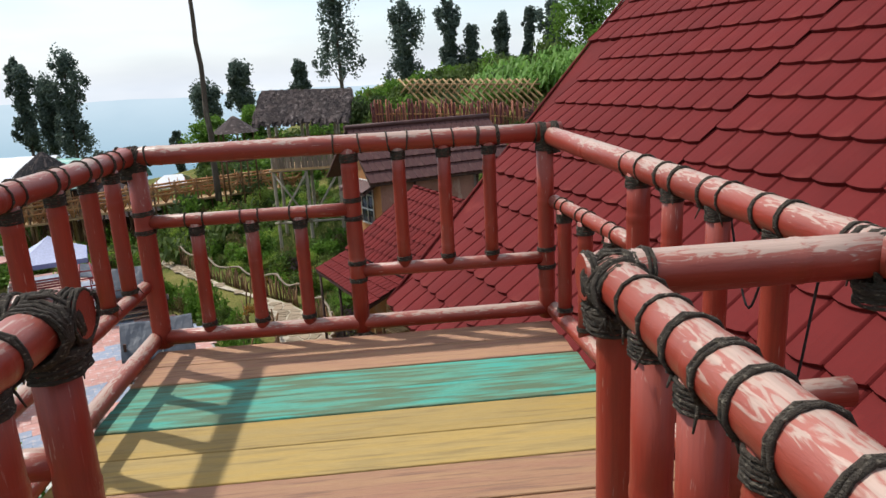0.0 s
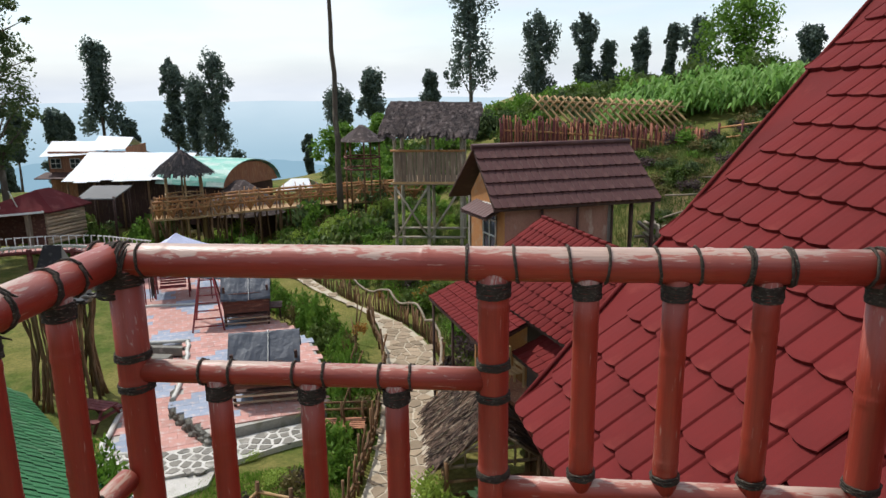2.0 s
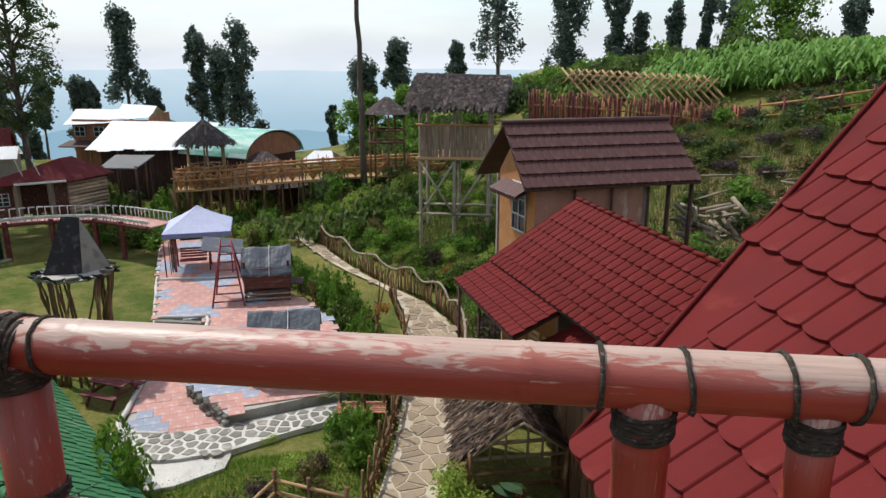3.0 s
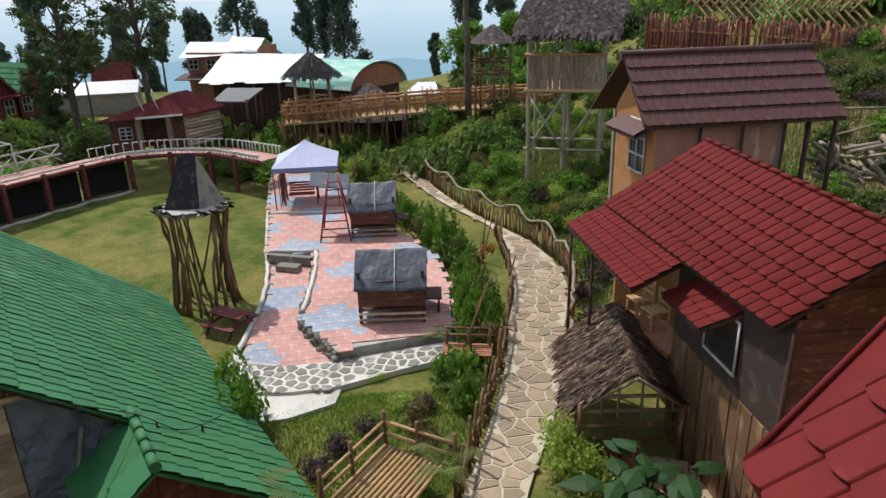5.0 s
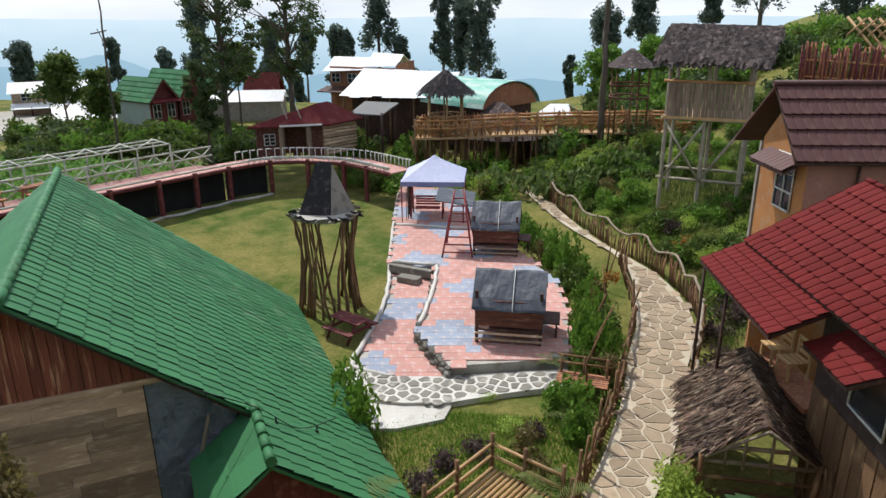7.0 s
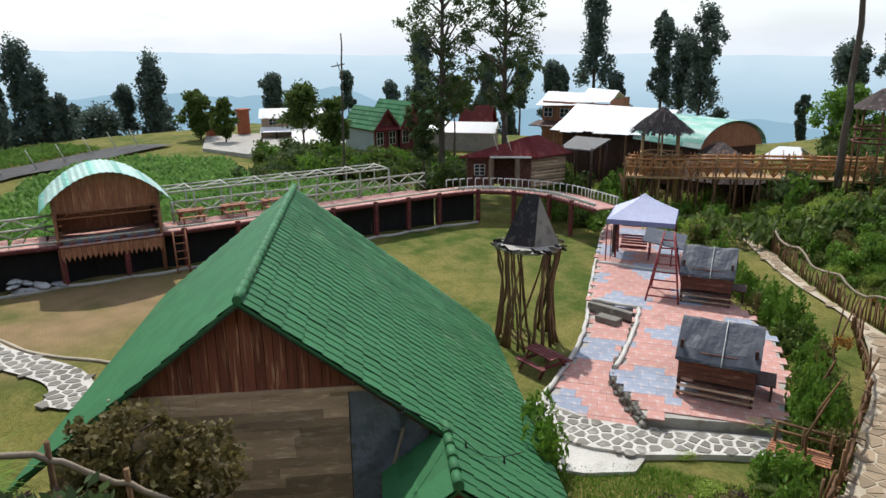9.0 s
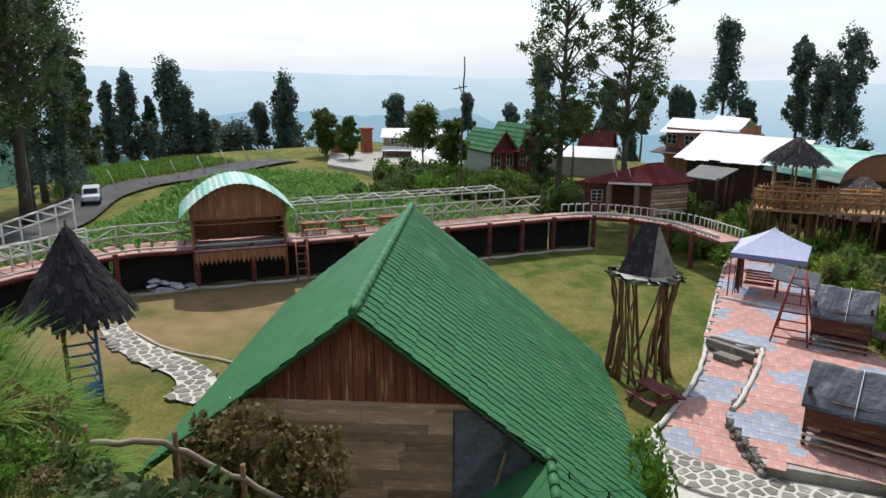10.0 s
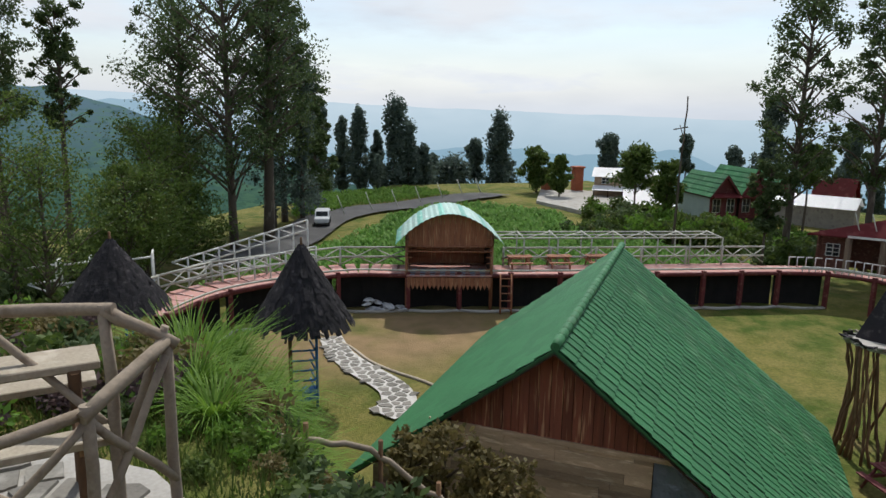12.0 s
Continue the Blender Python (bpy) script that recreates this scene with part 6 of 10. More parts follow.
def brown_house():
    e = thing("brown_roofed_house", (2.4, 25.5, -6.0), "orange plastered house with dark brown metal tile roof", "house")
    R0, R1 = V(-0.54, 24.5, -0.3), V(4.6, 26.6, -0.3)
    E0, E1 = V(0.18, 22.95, -2.0), V(5.5, 25.1, -2.0)
    roof_slope(e, R0, R1, E1, E0, "tile_brown", 0.72, 0.48, 3, limit=60, lip=0.06, scallop=0.03)
    bk = V(-1.0, 2.6, -1.9)
    bm = bmesh.new()
    slab(bm, [R1, R0, R0 + bk, R1 + bk], (0, 0, -0.07))
    bmesh.ops.recalc_face_normals(bm, faces=bm.faces)
    part("back_slope", bm, "tile_brown", e)
    bm = bmesh.new()
    tube(bm, R0 - V(.05, 0.02, -0.03), R1 + V(.05, 0.02, 0.03), 0.09, None, 8)
    part("ridge_cap", bm, "tile_brown", e)
    along = (R1 - R0).normalized()
    C0, C1 = E0 + along * 0.45 + V(-0.1, 0.3, 0), E1 - along * 1.6 + V(-0.1, 0.3, 0)
    B0 = C0 + V(-1.15, 2.2, 0)
    bm = bmesh.new()
    wall(bm, C0, C1, -6.5, -1.8, 0.15)
    part("front_wall", bm, "plaster_dirty", e)
    bm = bmesh.new()
    wall(bm, B0, C0, -6.5, -1.85, 0.15)
    g = [V(B0.x, B0.y, -1.85), V(C0.x, C0.y, -1.85), V((B0.x + C0.x) / 2, (B0.y + C0.y) / 2, -0.55)]
    slab(bm, g, V(0.15, 0.06, 0))
    part("gable_wall", bm, "plaster_orange", e)
    out = V(-along.x, -along.y, 0)
    simple_window(e, B0.lerp(C0, 0.42), B0.lerp(C0, 0.78), -3.55, -2.05, out, bars=(2, 3))
    for k in range(3):
        bm = bmesh.new()
        p = C0.lerp(C1, 0.33 * (k + 1)) + V(0.03, -0.08, 0)
        tube(bm, V(p.x, p.y, -6.5), V(p.x, p.y, -1.9), 0.05, None, 4)
        part("wall_post", bm, "wood_dark", e)
    a0 = B0.lerp(C0, 0.2) + V(0, 0, -0.05)
    roof_slope(e, a0 + out * 0.05, B0.lerp(C0, 0.95) + out * 0.05 + V(0, 0, -0.05), B0.lerp(C0, 0.95) + out * 0.55 + V(0, 0, -0.35), a0 + out * 0.55 + V(0, 0, -0.3), "tile_brown", 0.6, 0.4, 3, limit=10)
    bm = bmesh.new()
    wall(bm, C0 + V(-1.2, 2.2, 0), C1 + V(-1.2, 2.2, 0), -6.5, -2.0, 0.15)
    wall(bm, C1, C1 + V(-1.2, 2.2, 0), -6.5, -2.0, 0.15)
    part("back_wall", bm, "plaster_grey", e)
    for px in (0.7, 1.5):
        bm = bmesh.new()
        p = C1 + along * px
        tube(bm, V(p.x, p.y, -6.5), V(p.x, p.y, -1.9), 0.07, None, 6)
        part("porch_post", bm, "wood_dark", e)
    w = thing("firewood_stack", (5.6, 25.6, -5.2), "untidy stack of cut logs and branches beside the house", "woodpile")
    rng = random.Random(6)
    for k in range(30):
        bm = bmesh.new()
        p = V(6.0 + rng.uniform(-0.8, 1.2), 26.4 + rng.uniform(-0.4, 0.4), -3.6 + rng.uniform(-0.6, 0.55))
        d_ = V(rng.uniform(-.3, .3), rng.uniform(-1, 1), rng.uniform(-.2, .2)).normalized() * 0.5
        tube(bm, p - d_, p + d_, rng.uniform(0.05, 0.09), None, 6)
        part("log", bm, "stick_pale", w)


red_house()
brown_house()


def cottage_porch():
    """Little gabled porch roof growing out of the cottage's long slope."""
    e, A, r, q, S = COTTAGE
    dn, dl = q - V(0, 0, S), q * -1 - V(0, 0, S)
    P = A + dn * 3.72
    a, b = P + r * 0.3 + V(0, 0, 0.04), P - r * 1.75 + V(0, 0, 0.04)
    roof_slope(e, a, b, b + dn * 2.7, a + dn * 2.7, "tile_green", 0.6, 0.45, 2, "tile_green", 40, None, 0.034, -0.022)
    roof_slope(e, a, b, b + dl * 1.25, a + dl * 1.25, "tile_green", 0.6, 0.45, 2, "tile_green", 40, None, 0.034, -0.022)
    for k in range(5):
        bm = bmesh.new()
        tube(bm, a.lerp(b, k / 5) + V(0, 0, 0.05), a.lerp(b, (k + 1.1) / 5) + V(0, 0, 0.08), 0.09, 0.105, 8)
        part("ridge_cap", bm, "tile_green", e)
    f = b + r * 0.25
    for k in range(11):
        s0 = -1.1 + k * 0.28
        za, zb = (-abs(s0) * S - 0.12, -abs(s0 + 0.27) * S - 0.12)
        bm = bmesh.new()
        slab(bm, [V(f.x, f.y, -8.6) + q * s0, V(f.x, f.y, -8.6) + q * (s0 + 0.27), f + q * (s0 + 0.27) + V(0, 0, zb), f + q * s0 + V(0, 0, za)], r * 0.04)
        bmesh.ops.recalc_face_normals(bm, faces=bm.faces)
        part("porch_board", bm, "wood_red", e)
    # festoon cable along the eave
    c = thing("festoon_cable", P - r * 0.2 + V(0, 0, 0.1), "thin black cable with small hanging bulbs across the roof", "string lights")
    pts = [at_ for at_ in (P - r * 0.3 - q * 1.3 + V(0, 0, 1.1), P - r * 0.2 + V(0, 0, 0.28), P + dn * 0.8 + V(0, 0, 0.12), P + dn * 1.7 + r * 0.7 + V(0, 0, 0.42))]
    cur = smooth_poly([tuple(p) for p in pts], n=5)
    bm = bmesh.new()
    chain(bm, cur, 0.01, 5)
    part("cable", bm, "rubber", c)
    for p in cur[2::5]:
        bm = bmesh.new()
        tube(bm, p, p - V(0, 0, 0.1), 0.018, 0.018, 6)
        bmesh.ops.create_icosphere(bm, subdivisions=1, radius=0.04, matrix=Matrix.Translation(p - V(0, 0, 0.13)))
        part("bulb", bm, "rubber", c)


cottage_porch()


# ---- boardwalk, stage, far buildings ----
WALK = [(-28.6, 2.8), (-31.6, 5.4), (-33.35, 10.6), (-32.45, 13.9), (-30.9, 18.8), (-29.6, 23.7), (-28.4, 28.6), (-27.4, 32.6), (-26.4, 34.9), (-24.6, 36.0), (-22.4, 36.4), (-20.6, 35.9), (-18.7, 35.2)]
WZ = -6.62


def outward(p, q_):
    d = (q_ - p).normalized()
    n = V(d.y, -d.x, 0) * -1
    return d, n


def boardwalk():
    e = thing("boardwalk", (-30, 20, -8.5), "raised boardwalk with faded pink deck on maroon posts", "boardwalk")
    pts = [V(x, y, 0) for x, y in WALK]
    rng = random.Random(2)
    cur = smooth_poly(WALK, n=7)
    for a, b in zip(cur, cur[1:]):
        d, n = outward(a, b)
        w = 2.2 if a.y < 32 else 1.6
        bm = bmesh.new()
        slab(bm, [a + V(0, 0, WZ), b + V(0, 0, WZ), b + n * w + V(0, 0, WZ), a + n * w + V(0, 0, WZ)], (0, 0, -0.06))
        bmesh.ops.recalc_face_normals(bm, faces=bm.faces)
        part("deck_panel", bm, "pave_pink", e)
    bm = bmesh.new()
    chain(bm, [p + V(0, 0, WZ - 0.05) for p in cur], 0.12, 4)
    part("edge_beam", bm, "wood_red", e)
    bm = bmesh.new()
    chain(bm, [p + V(0, 0, WZ + 0.22) for p in cur], 0.05, 5)
    part("white_kerb_rail", bm, "rail_white", e)
    posts = []
    for a, b in zip(pts, pts[1:]):
        k = max(1, round((b - a).length / 2.45))
        posts += [a.lerp(b, i / k) for i in range(k)]
    for i, p in enumerate(posts):
        bm = bmesh.new()
        box(bm, (p.x, p.y, -7.55), (0.2, 0.2, 2.1), None, 0.01)
        part("post", bm, "wood_red", e)
        if i + 1 < len(posts) and i < len(posts) - 4:
            q_ = posts[i + 1]
            d, n = outward(p, q_)
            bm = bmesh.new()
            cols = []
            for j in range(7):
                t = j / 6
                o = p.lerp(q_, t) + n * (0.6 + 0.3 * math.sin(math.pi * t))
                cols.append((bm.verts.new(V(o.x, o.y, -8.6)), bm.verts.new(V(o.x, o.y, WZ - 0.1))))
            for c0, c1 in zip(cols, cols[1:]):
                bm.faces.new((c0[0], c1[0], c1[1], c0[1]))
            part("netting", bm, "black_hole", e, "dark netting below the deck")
            bm = bmesh.new()
            chain(bm, [p.lerp(q_, j / 6) - n * (0.05 + 0.22 * math.sin(math.pi * j / 6)) + V(0, 0, -8.45) for j in range(7)], 0.09, 6)
            part("kerb", bm, "concrete", e)
    # outer railing: posts, two rails, crossed braces
    f = thing("bamboo_lattice_railing", (-32, 20, -6.6), "pale painted bamboo railing with crossed braces along the boardwalk", "railing")
    outer = []
    for i, p in enumerate(posts):
        d, n = outward(p, posts[min(i + 1, len(posts) - 1)] if i + 1 < len(posts) else p + (p - posts[i - 1]))
        outer.append(p + n * 2.15)
    for i, (p, q_) in enumerate(zip(outer, outer[1:])):
        if (p - V(-34.6, 15.0, 0)).length < 2.6:
            continue
        if i >= len(posts) - 5:
            break
        green = "rail_white"
        for z in (WZ + 0.45, WZ + 0.95):
            bm = bmesh.new()
            tube(bm, p + V(0, 0, z), q_ + V(0, 0, z), 0.05, None, 6)
            part("rail", bm, green, f)
        bm = bmesh.new()
        tube(bm, p + V(0, 0, WZ - 0.3), p + V(0, 0, WZ + 1.0), 0.06, None, 6)
        part("upright", bm, green, f)
        for k in range(2):
            a, b = p.lerp(q_, k / 2), p.lerp(q_, (k + 1) / 2)
            bm = bmesh.new()
            tube(bm, a + V(0, 0, WZ + 0.05), b + V(0, 0, WZ + 0.92), 0.035, None, 5)
            part("brace", bm, green, f)
            bm = bmesh.new()
            tube(bm, b + V(0, 0, WZ + 0.05), a + V(0, 0, WZ + 0.92), 0.035, None, 5)
            part("brace", bm, green, f)
    # white rails at the far bend
    g = thing("white_railing", (-22, 37, -6.6), "white painted railing at the far bend of the boardwalk", "railing")
    for k, off in enumerate((0.0, 1.55)):
        for p, q_ in zip(cur[52:], cur[53:]):
            d, n = outward(p, q_)
            bm = bmesh.new()
            tube(bm, p + n * off + V(0, 0, WZ + (0.3, 0.5)[k]), q_ + n * off + V(0, 0, WZ + (0.3, 0.5)[k]), 0.035, None, 5)
            part("rail", bm, "white_paint", g)
            bm = bmesh.new()
            tube(bm, p + n * off + V(0, 0, WZ), p + n * off + V(0, 0, WZ + (0.32, 0.52)[k]), 0.03, None, 5)
            part("upright", bm, "white_paint", g)
    # pergola frame over the sitting place
    h = thing("pergola_frame", (-33.2, 21.5, -6.6), "white painted flat pergola frame over picnic tables", "pergola")
    for i in range(8):
        p = V(-33.1, 18.6, 0).lerp(V(-29.9, 31.0, 0), i / 7)
        n = V(-0.95, 0.25, 0)
        for off in (0, 1.9):
            bm = bmesh.new()
            tube(bm, p + n * off + V(0, 0, WZ), p + n * off + V(0, 0, WZ + 1.45), 0.045, None, 5)
            part("upright", bm, "rail_white", h)
        bm = bmesh.new()
        tube(bm, p + V(0, 0, WZ + 1.45), p + n * 2.0 + V(0, 0, WZ + 1.5), 0.045, None, 5)
        part("rafter", bm, "rail_white", h)
        if i < 7:
            q_ = V(-33.1, 18.6, 0).lerp(V(-29.9, 31.0, 0), (i + 1) / 7)
            for off in (0, 0.95, 1.9):
                bm = bmesh.new()
                tube(bm, p + n * off + V(0, 0, WZ + 1.47), q_ + n * off + V(0, 0, WZ + 1.47), 0.045, None, 5)
                part("purlin", bm, "rail_white", h)
            bm = bmesh.new()
            tube(bm, p + V(0, 0, WZ + 1.47), q_ + n * 1.9 + V(0, 0, WZ + 1.47), 0.035, None, 5)
            part("diagonal", bm, "rail_white", h)
    for i in range(3):
        p = V(-32.2, 19.9, 0).lerp(V(-31.2, 24.0, 0), i / 2)
        picnic_table(p.x, p.y, WZ, 75, "wood_warm", 0.85, "brown wooden picnic table on the boardwalk")
    # raised white ramp rails at the near end
    r = thing("white_ramp_railing", (-33, 4, -6.6), "white painted steel ramp railing climbing beside the boardwalk", "railing")
    for off, lift in ((0.0, 0.0), (2.3, 0.0)):
        for k in range(9):
            t0, t1 = k / 9, (k + 1) / 9
            a, b = V(-33.7, 9.6, WZ + 1.0).lerp(V(-33.6, 3.0, WZ + 0.55), t0), V(-33.7, 9.6, WZ + 1.0).lerp(V(-33.6, 3.0, WZ + 0.55), t1)
            up0, up1 = 1.35 * (1 - t0) * (1 if off else 0.3), 1.35 * (1 - t1) * (1 if off else 0.3)
            a, b = a - V(off, 0, 0), b - V(off, 0, 0)
            for z in (0.0, -0.5):
                bm = bmesh.new()
                tube(bm, a + V(0, 0, up0 + z), b + V(0, 0, up1 + z), 0.05, None, 5)
                part("rail", bm, "white_paint", r)
            bm = bmesh.new()
            tube(bm, a + V(0, 0, -1.0), a + V(0, 0, up0), 0.05, None, 5)
            part("upright", bm, "white_paint", r)
            bm = bmesh.new()
            tube(bm, a + V(0, 0, up0 - 0.5), b + V(0, 0, up1), 0.035, None, 5)
            part("brace", bm, "white_paint", r)
    fr = thing("white_gate_frames", (-34, 1.0, -6.6), "row of white square portal frames at the boardwalk end", "frame")
    for k in range(4):
        x, y = -33.9 - 0.4 * k, 2.2 - 1.35 * k
        bm = bmesh.new()
        for dx in (0, -1.3):
            tube(bm, (x + dx, y, WZ - 1.2), (x + dx, y, WZ + 1.35 - 0.12 * k), 0.05, None, 5)
        tube(bm, (x, y, WZ + 1.35 - 0.12 * k), (x - 1.3, y, WZ + 1.35 - 0.12 * k), 0.05, None, 5)
        tube(bm, (x, y, WZ + 1.3 - 0.12 * k), (x, y - 1.1, WZ + 1.2 - 0.12 * k), 0.05, None, 5)
        tube(bm, (x, y, WZ + 0.2), (x, y - 1.2, WZ + 0.1), 0.05, None, 5)
        tube(bm, (x, y, WZ - 0.5), (x, y - 1.2, WZ + 0.1), 0.04, None, 5)
        part("portal", bm, "white_paint", fr)


def stage():
    a, b = V(-32.5, 13.85, 0), V(-31.2, 17.85, 0)
    d = (b - a).normalized()
    n = V(-d.y, d.x, 0)
    n = n if n.x < 0 else -n
    e = thing("arched_stage", (a + b) / 2 + V(0, 0, -8.5), "open wooden stage under an arched turquoise sheet roof", "stage")
    L = (b - a).length
    ctr = (a + b) / 2
    def P(s, t, z):
        return a + d * s + n * t + V(0, 0, z)
    depth = 3.2
    for s in (0, L):
        for t in (0, depth):
            bm = bmesh.new()
            tube(bm, P(s, t, -8.5), P(s, t, -4.6), 0.09, None, 6)
            part("post", bm, "wood_warm", e)
        for k in range(6):
            bm = bmesh.new()
            tube(bm, P(s, -0.12, WZ + 0.3 + k * 0.3), P(s + 0.28 * (1 if s == 0 else -1), -0.12, WZ + 0.3 + k * 0.3), 0.025, None, 4)
            part("ladder_rung", bm, "wood_warm", e)
    bm = bmesh.new()
    slab(bm, [P(0, -0.2, WZ + 0.02), P(L, -0.2, WZ + 0.02), P(L, depth, WZ + 0.02), P(0, depth, WZ + 0.02)], (0, 0, -0.08))
    bmesh.ops.recalc_face_normals(bm, faces=bm.faces)
    part("stage_floor", bm, "pave_pink", e)
    for k in range(8):
        bm = bmesh.new()
        slab(bm, [P(0.15 + k * 0.5, -0.22, WZ + 0.03), P(0.4 + k * 0.5, -0.22, WZ + 0.03), P(0.5 + k * 0.5, 1.2, WZ + 0.03), P(0.2 + k * 0.5, 1.2, WZ + 0.03)], (0, 0, -0.02))
        bmesh.ops.recalc_face_normals(bm, faces=bm.faces)
        part("floor_patch", bm, "pave_blue", e)
    bm = bmesh.new()
    slab(bm, [P(0, depth, -8.5), P(L, depth, -8.5), P(L, depth, -4.6), P(0, depth, -4.6)], n * 0.1)
    part("back_wall", bm, "wood_dark", e)
    for s in (0.0, L):
        bm = bmesh.new()
        slab(bm, [P(s, 0.1, WZ), P(s, depth, WZ), P(s, depth, -4.6), P(s, 0.1, -4.6)], d * (0.06 if s == 0 else -0.06))
        part("side_wall", bm, "wood_dark", e)
    bm = bmesh.new()
    slab(bm, [P(0.1, depth - 0.7, WZ), P(L - 0.1, depth - 0.7, WZ), P(L - 0.1, depth - 0.7, WZ + 0.85), P(0.1, depth - 0.7, WZ + 0.85)], n * 0.1)
    part("rear_panel", bm, "wood_warm", e)
    sign = part("sign_board", quad_bm(P(0.9, depth - 0.9, 0), P(L - 0.9, depth - 0.9, 0), WZ + 1.55, WZ + 1.95, n * -0.04), "wood_dark", e)
    for k in range(14):
        if k in (4, 9):
            continue
        bm = bmesh.new()
        c0 = P(1.05 + k * (L - 2.2) / 14, depth - 0.98, WZ + 1.64)
        slab(bm, [c0, c0 + d * 0.11, c0 + d * 0.11 + V(0, 0, 0.2), c0 + V(0, 0, 0.2)], n * -0.02)
        part("letter_bar", bm, "metal_red", sign)
    # truss across the front
    for z in (-5.45, -5.2):
        bm = bmesh.new()
        tube(bm, P(0, -0.05, z), P(L, -0.05, z), 0.035, None, 5)
        part("truss_chord", bm, "wood_warm", e)
    for k in range(14):
        bm = bmesh.new()
        z0, z1 = (-5.45, -5.2) if k % 2 else (-5.2, -5.45)
        tube(bm, P(L * k / 14, -0.05, z0), P(L * (k + 1) / 14, -0.05, z1), 0.025, None, 4)
        part("truss_web", bm, "wood_warm", e)
    # skirt of pointed boards
    rng = random.Random(3)
    for k in range(20):
        bm = bmesh.new()
        s = L * k / 20
        slab(bm, [P(s, -0.15, WZ - 0.12), P(s + L / 21, -0.15, WZ - 0.12), P(s + L / 21, -0.15, WZ - 0.5), P(s + L / 42, -0.15, WZ - 0.7 - rng.uniform(0, .1)), P(s, -0.15, WZ - 0.5)], n * 0.03)
        part("skirt_board", bm, "wood_warm", e)
    # arched gable of boards and sheet roof
    ns = 20
    def arch(t):
        s = -0.55 + (L + 1.1) * t
        return s, -5.55 + 2.05 * math.sin(math.pi * (0.06 + 0.88 * t)) ** 0.8
    for k in range(2, ns - 2):
        s0, z0 = arch(k / ns)
        s1, z1 = arch((k + 1) / ns)
        bm = bmesh.new()
        if min(z0, z1) > -5.15:
            slab(bm, [P(s0 + 0.005, 0.0, -5.2), P(s1 - 0.005, 0.0, -5.2), P(s1 - 0.005, 0, z1 - 0.06), P(s0 + 0.005, 0, z0 - 0.06)], n * 0.04)
            part("gable_board", bm, "wood_warm", e)
        else:
            bm.free()
    for k in range(ns):
        bm = bmesh.new()
        s0, z0 = arch(k / ns)
        s1, z1 = arch((k + 1) / ns)
        p0, p1 = P(s0, -0.55, z0), P(s1 + 0.02, -0.55, z1 - 0.005)
        q0, q1 = P(s0, depth + 0.3, z0), P(s1 + 0.02, depth + 0.3, z1 - 0.005)
        mid0, mid1 = (p0 + p1) / 2 + V(0, 0, 0.035), (q0 + q1) / 2 + V(0, 0, 0.035)
        for u, v_, w_, x_ in ((p0, mid0, mid1, q0), (mid0, p1, q1, mid1)):
            slab(bm, [u, v_, w_, x_], (0, 0, -0.025))
        bmesh.ops.recalc_face_normals(bm, faces=bm.faces)
        part("roof_sheet", bm, "metal_teal_pale" if k % 4 else "metal_teal", e)
    # ladder down to the lawn and sacks below the deck
    l = thing("wooden_ladder", (-31.0, 18.5, -8.5), "short brown wooden ladder against the boardwalk", "ladder")
    for s in (0, 0.55):
        bm = bmesh.new()
        tube(bm, P(L + 0.45 + s, -0.55, -8.5), P(L + 0.45 + s, -0.15, WZ + 0.1), 0.04, None, 5)
        part("stile", bm, "wood_warm", l)
    for k in range(5):
        bm = bmesh.new()
        tube(bm, P(L + 0.45, -0.5 + 0.07 * k, -8.2 + 0.36 * k), P(L + 1.0, -0.5 + 0.07 * k, -8.2 + 0.36 * k), 0.03, None, 5)
        part("rung", bm, "wood_warm", l)
    sacks = thing("rubbish_heap", P(-1.2, 0.0, -8.5), "heap of pale sacks and scraps under the boardwalk", "rubbish")
    rng = random.Random(9)
    for k in range(14):
        bm = bmesh.new()
        c = P(-2.0 + rng.uniform(0, 1.9), rng.uniform(-0.1, 0.5), -8.45 + rng.uniform(0, 0.75) ** 2)
        bmesh.ops.create_icosphere(bm, subdivisions=2, radius=rng.uniform(0.14, 0.34), matrix=Matrix.Translation(c) @ Matrix.Rotation(rng.uniform(0, 3), 4, "Z") @ Matrix.Diagonal((1.7, 0.8, 0.32, 1)))
        for v_ in bm.verts:
            v_.co += V(*(noise.noise(v_.co * 5 + V(k, i * 7, 0)) * 0.08 for i in range(3)))
        part("sack", bm, "cloth_bits", sacks)


def gable_roof(e, x0, x1, y0, y1, zr, ze, m, mat, axis="x", corr=0.22):
    """A corrugated sheet gable roof in the frame m; ridge along x."""
    ym = (y0 + y1) / 2
    for sgn, ye in ((-1, y0), (1, y1)):
        bm = bmesh.new()
        n = max(4, int((x1 - x0) / corr))
        top, low = [], []
        for i in range(n + 1):
            x = x0 + (x1 - x0) * i / n
            dz = 0.006 if i % 2 else 0
            top.append(bm.verts.new(m @ V(x, ym, zr + dz)))
            low.append(bm.verts.new(m @ V(x, ye, ze + dz)))
        for i in range(n):
            bm.faces.new((top[i], low[i], low[i + 1], top[i + 1]))
        bmesh.ops.solidify(bm, geom=bm.faces[:], thickness=0.04)
        bmesh.ops.recalc_face_normals(bm, faces=bm.faces)
        part("roof_sheet", bm, mat, e)


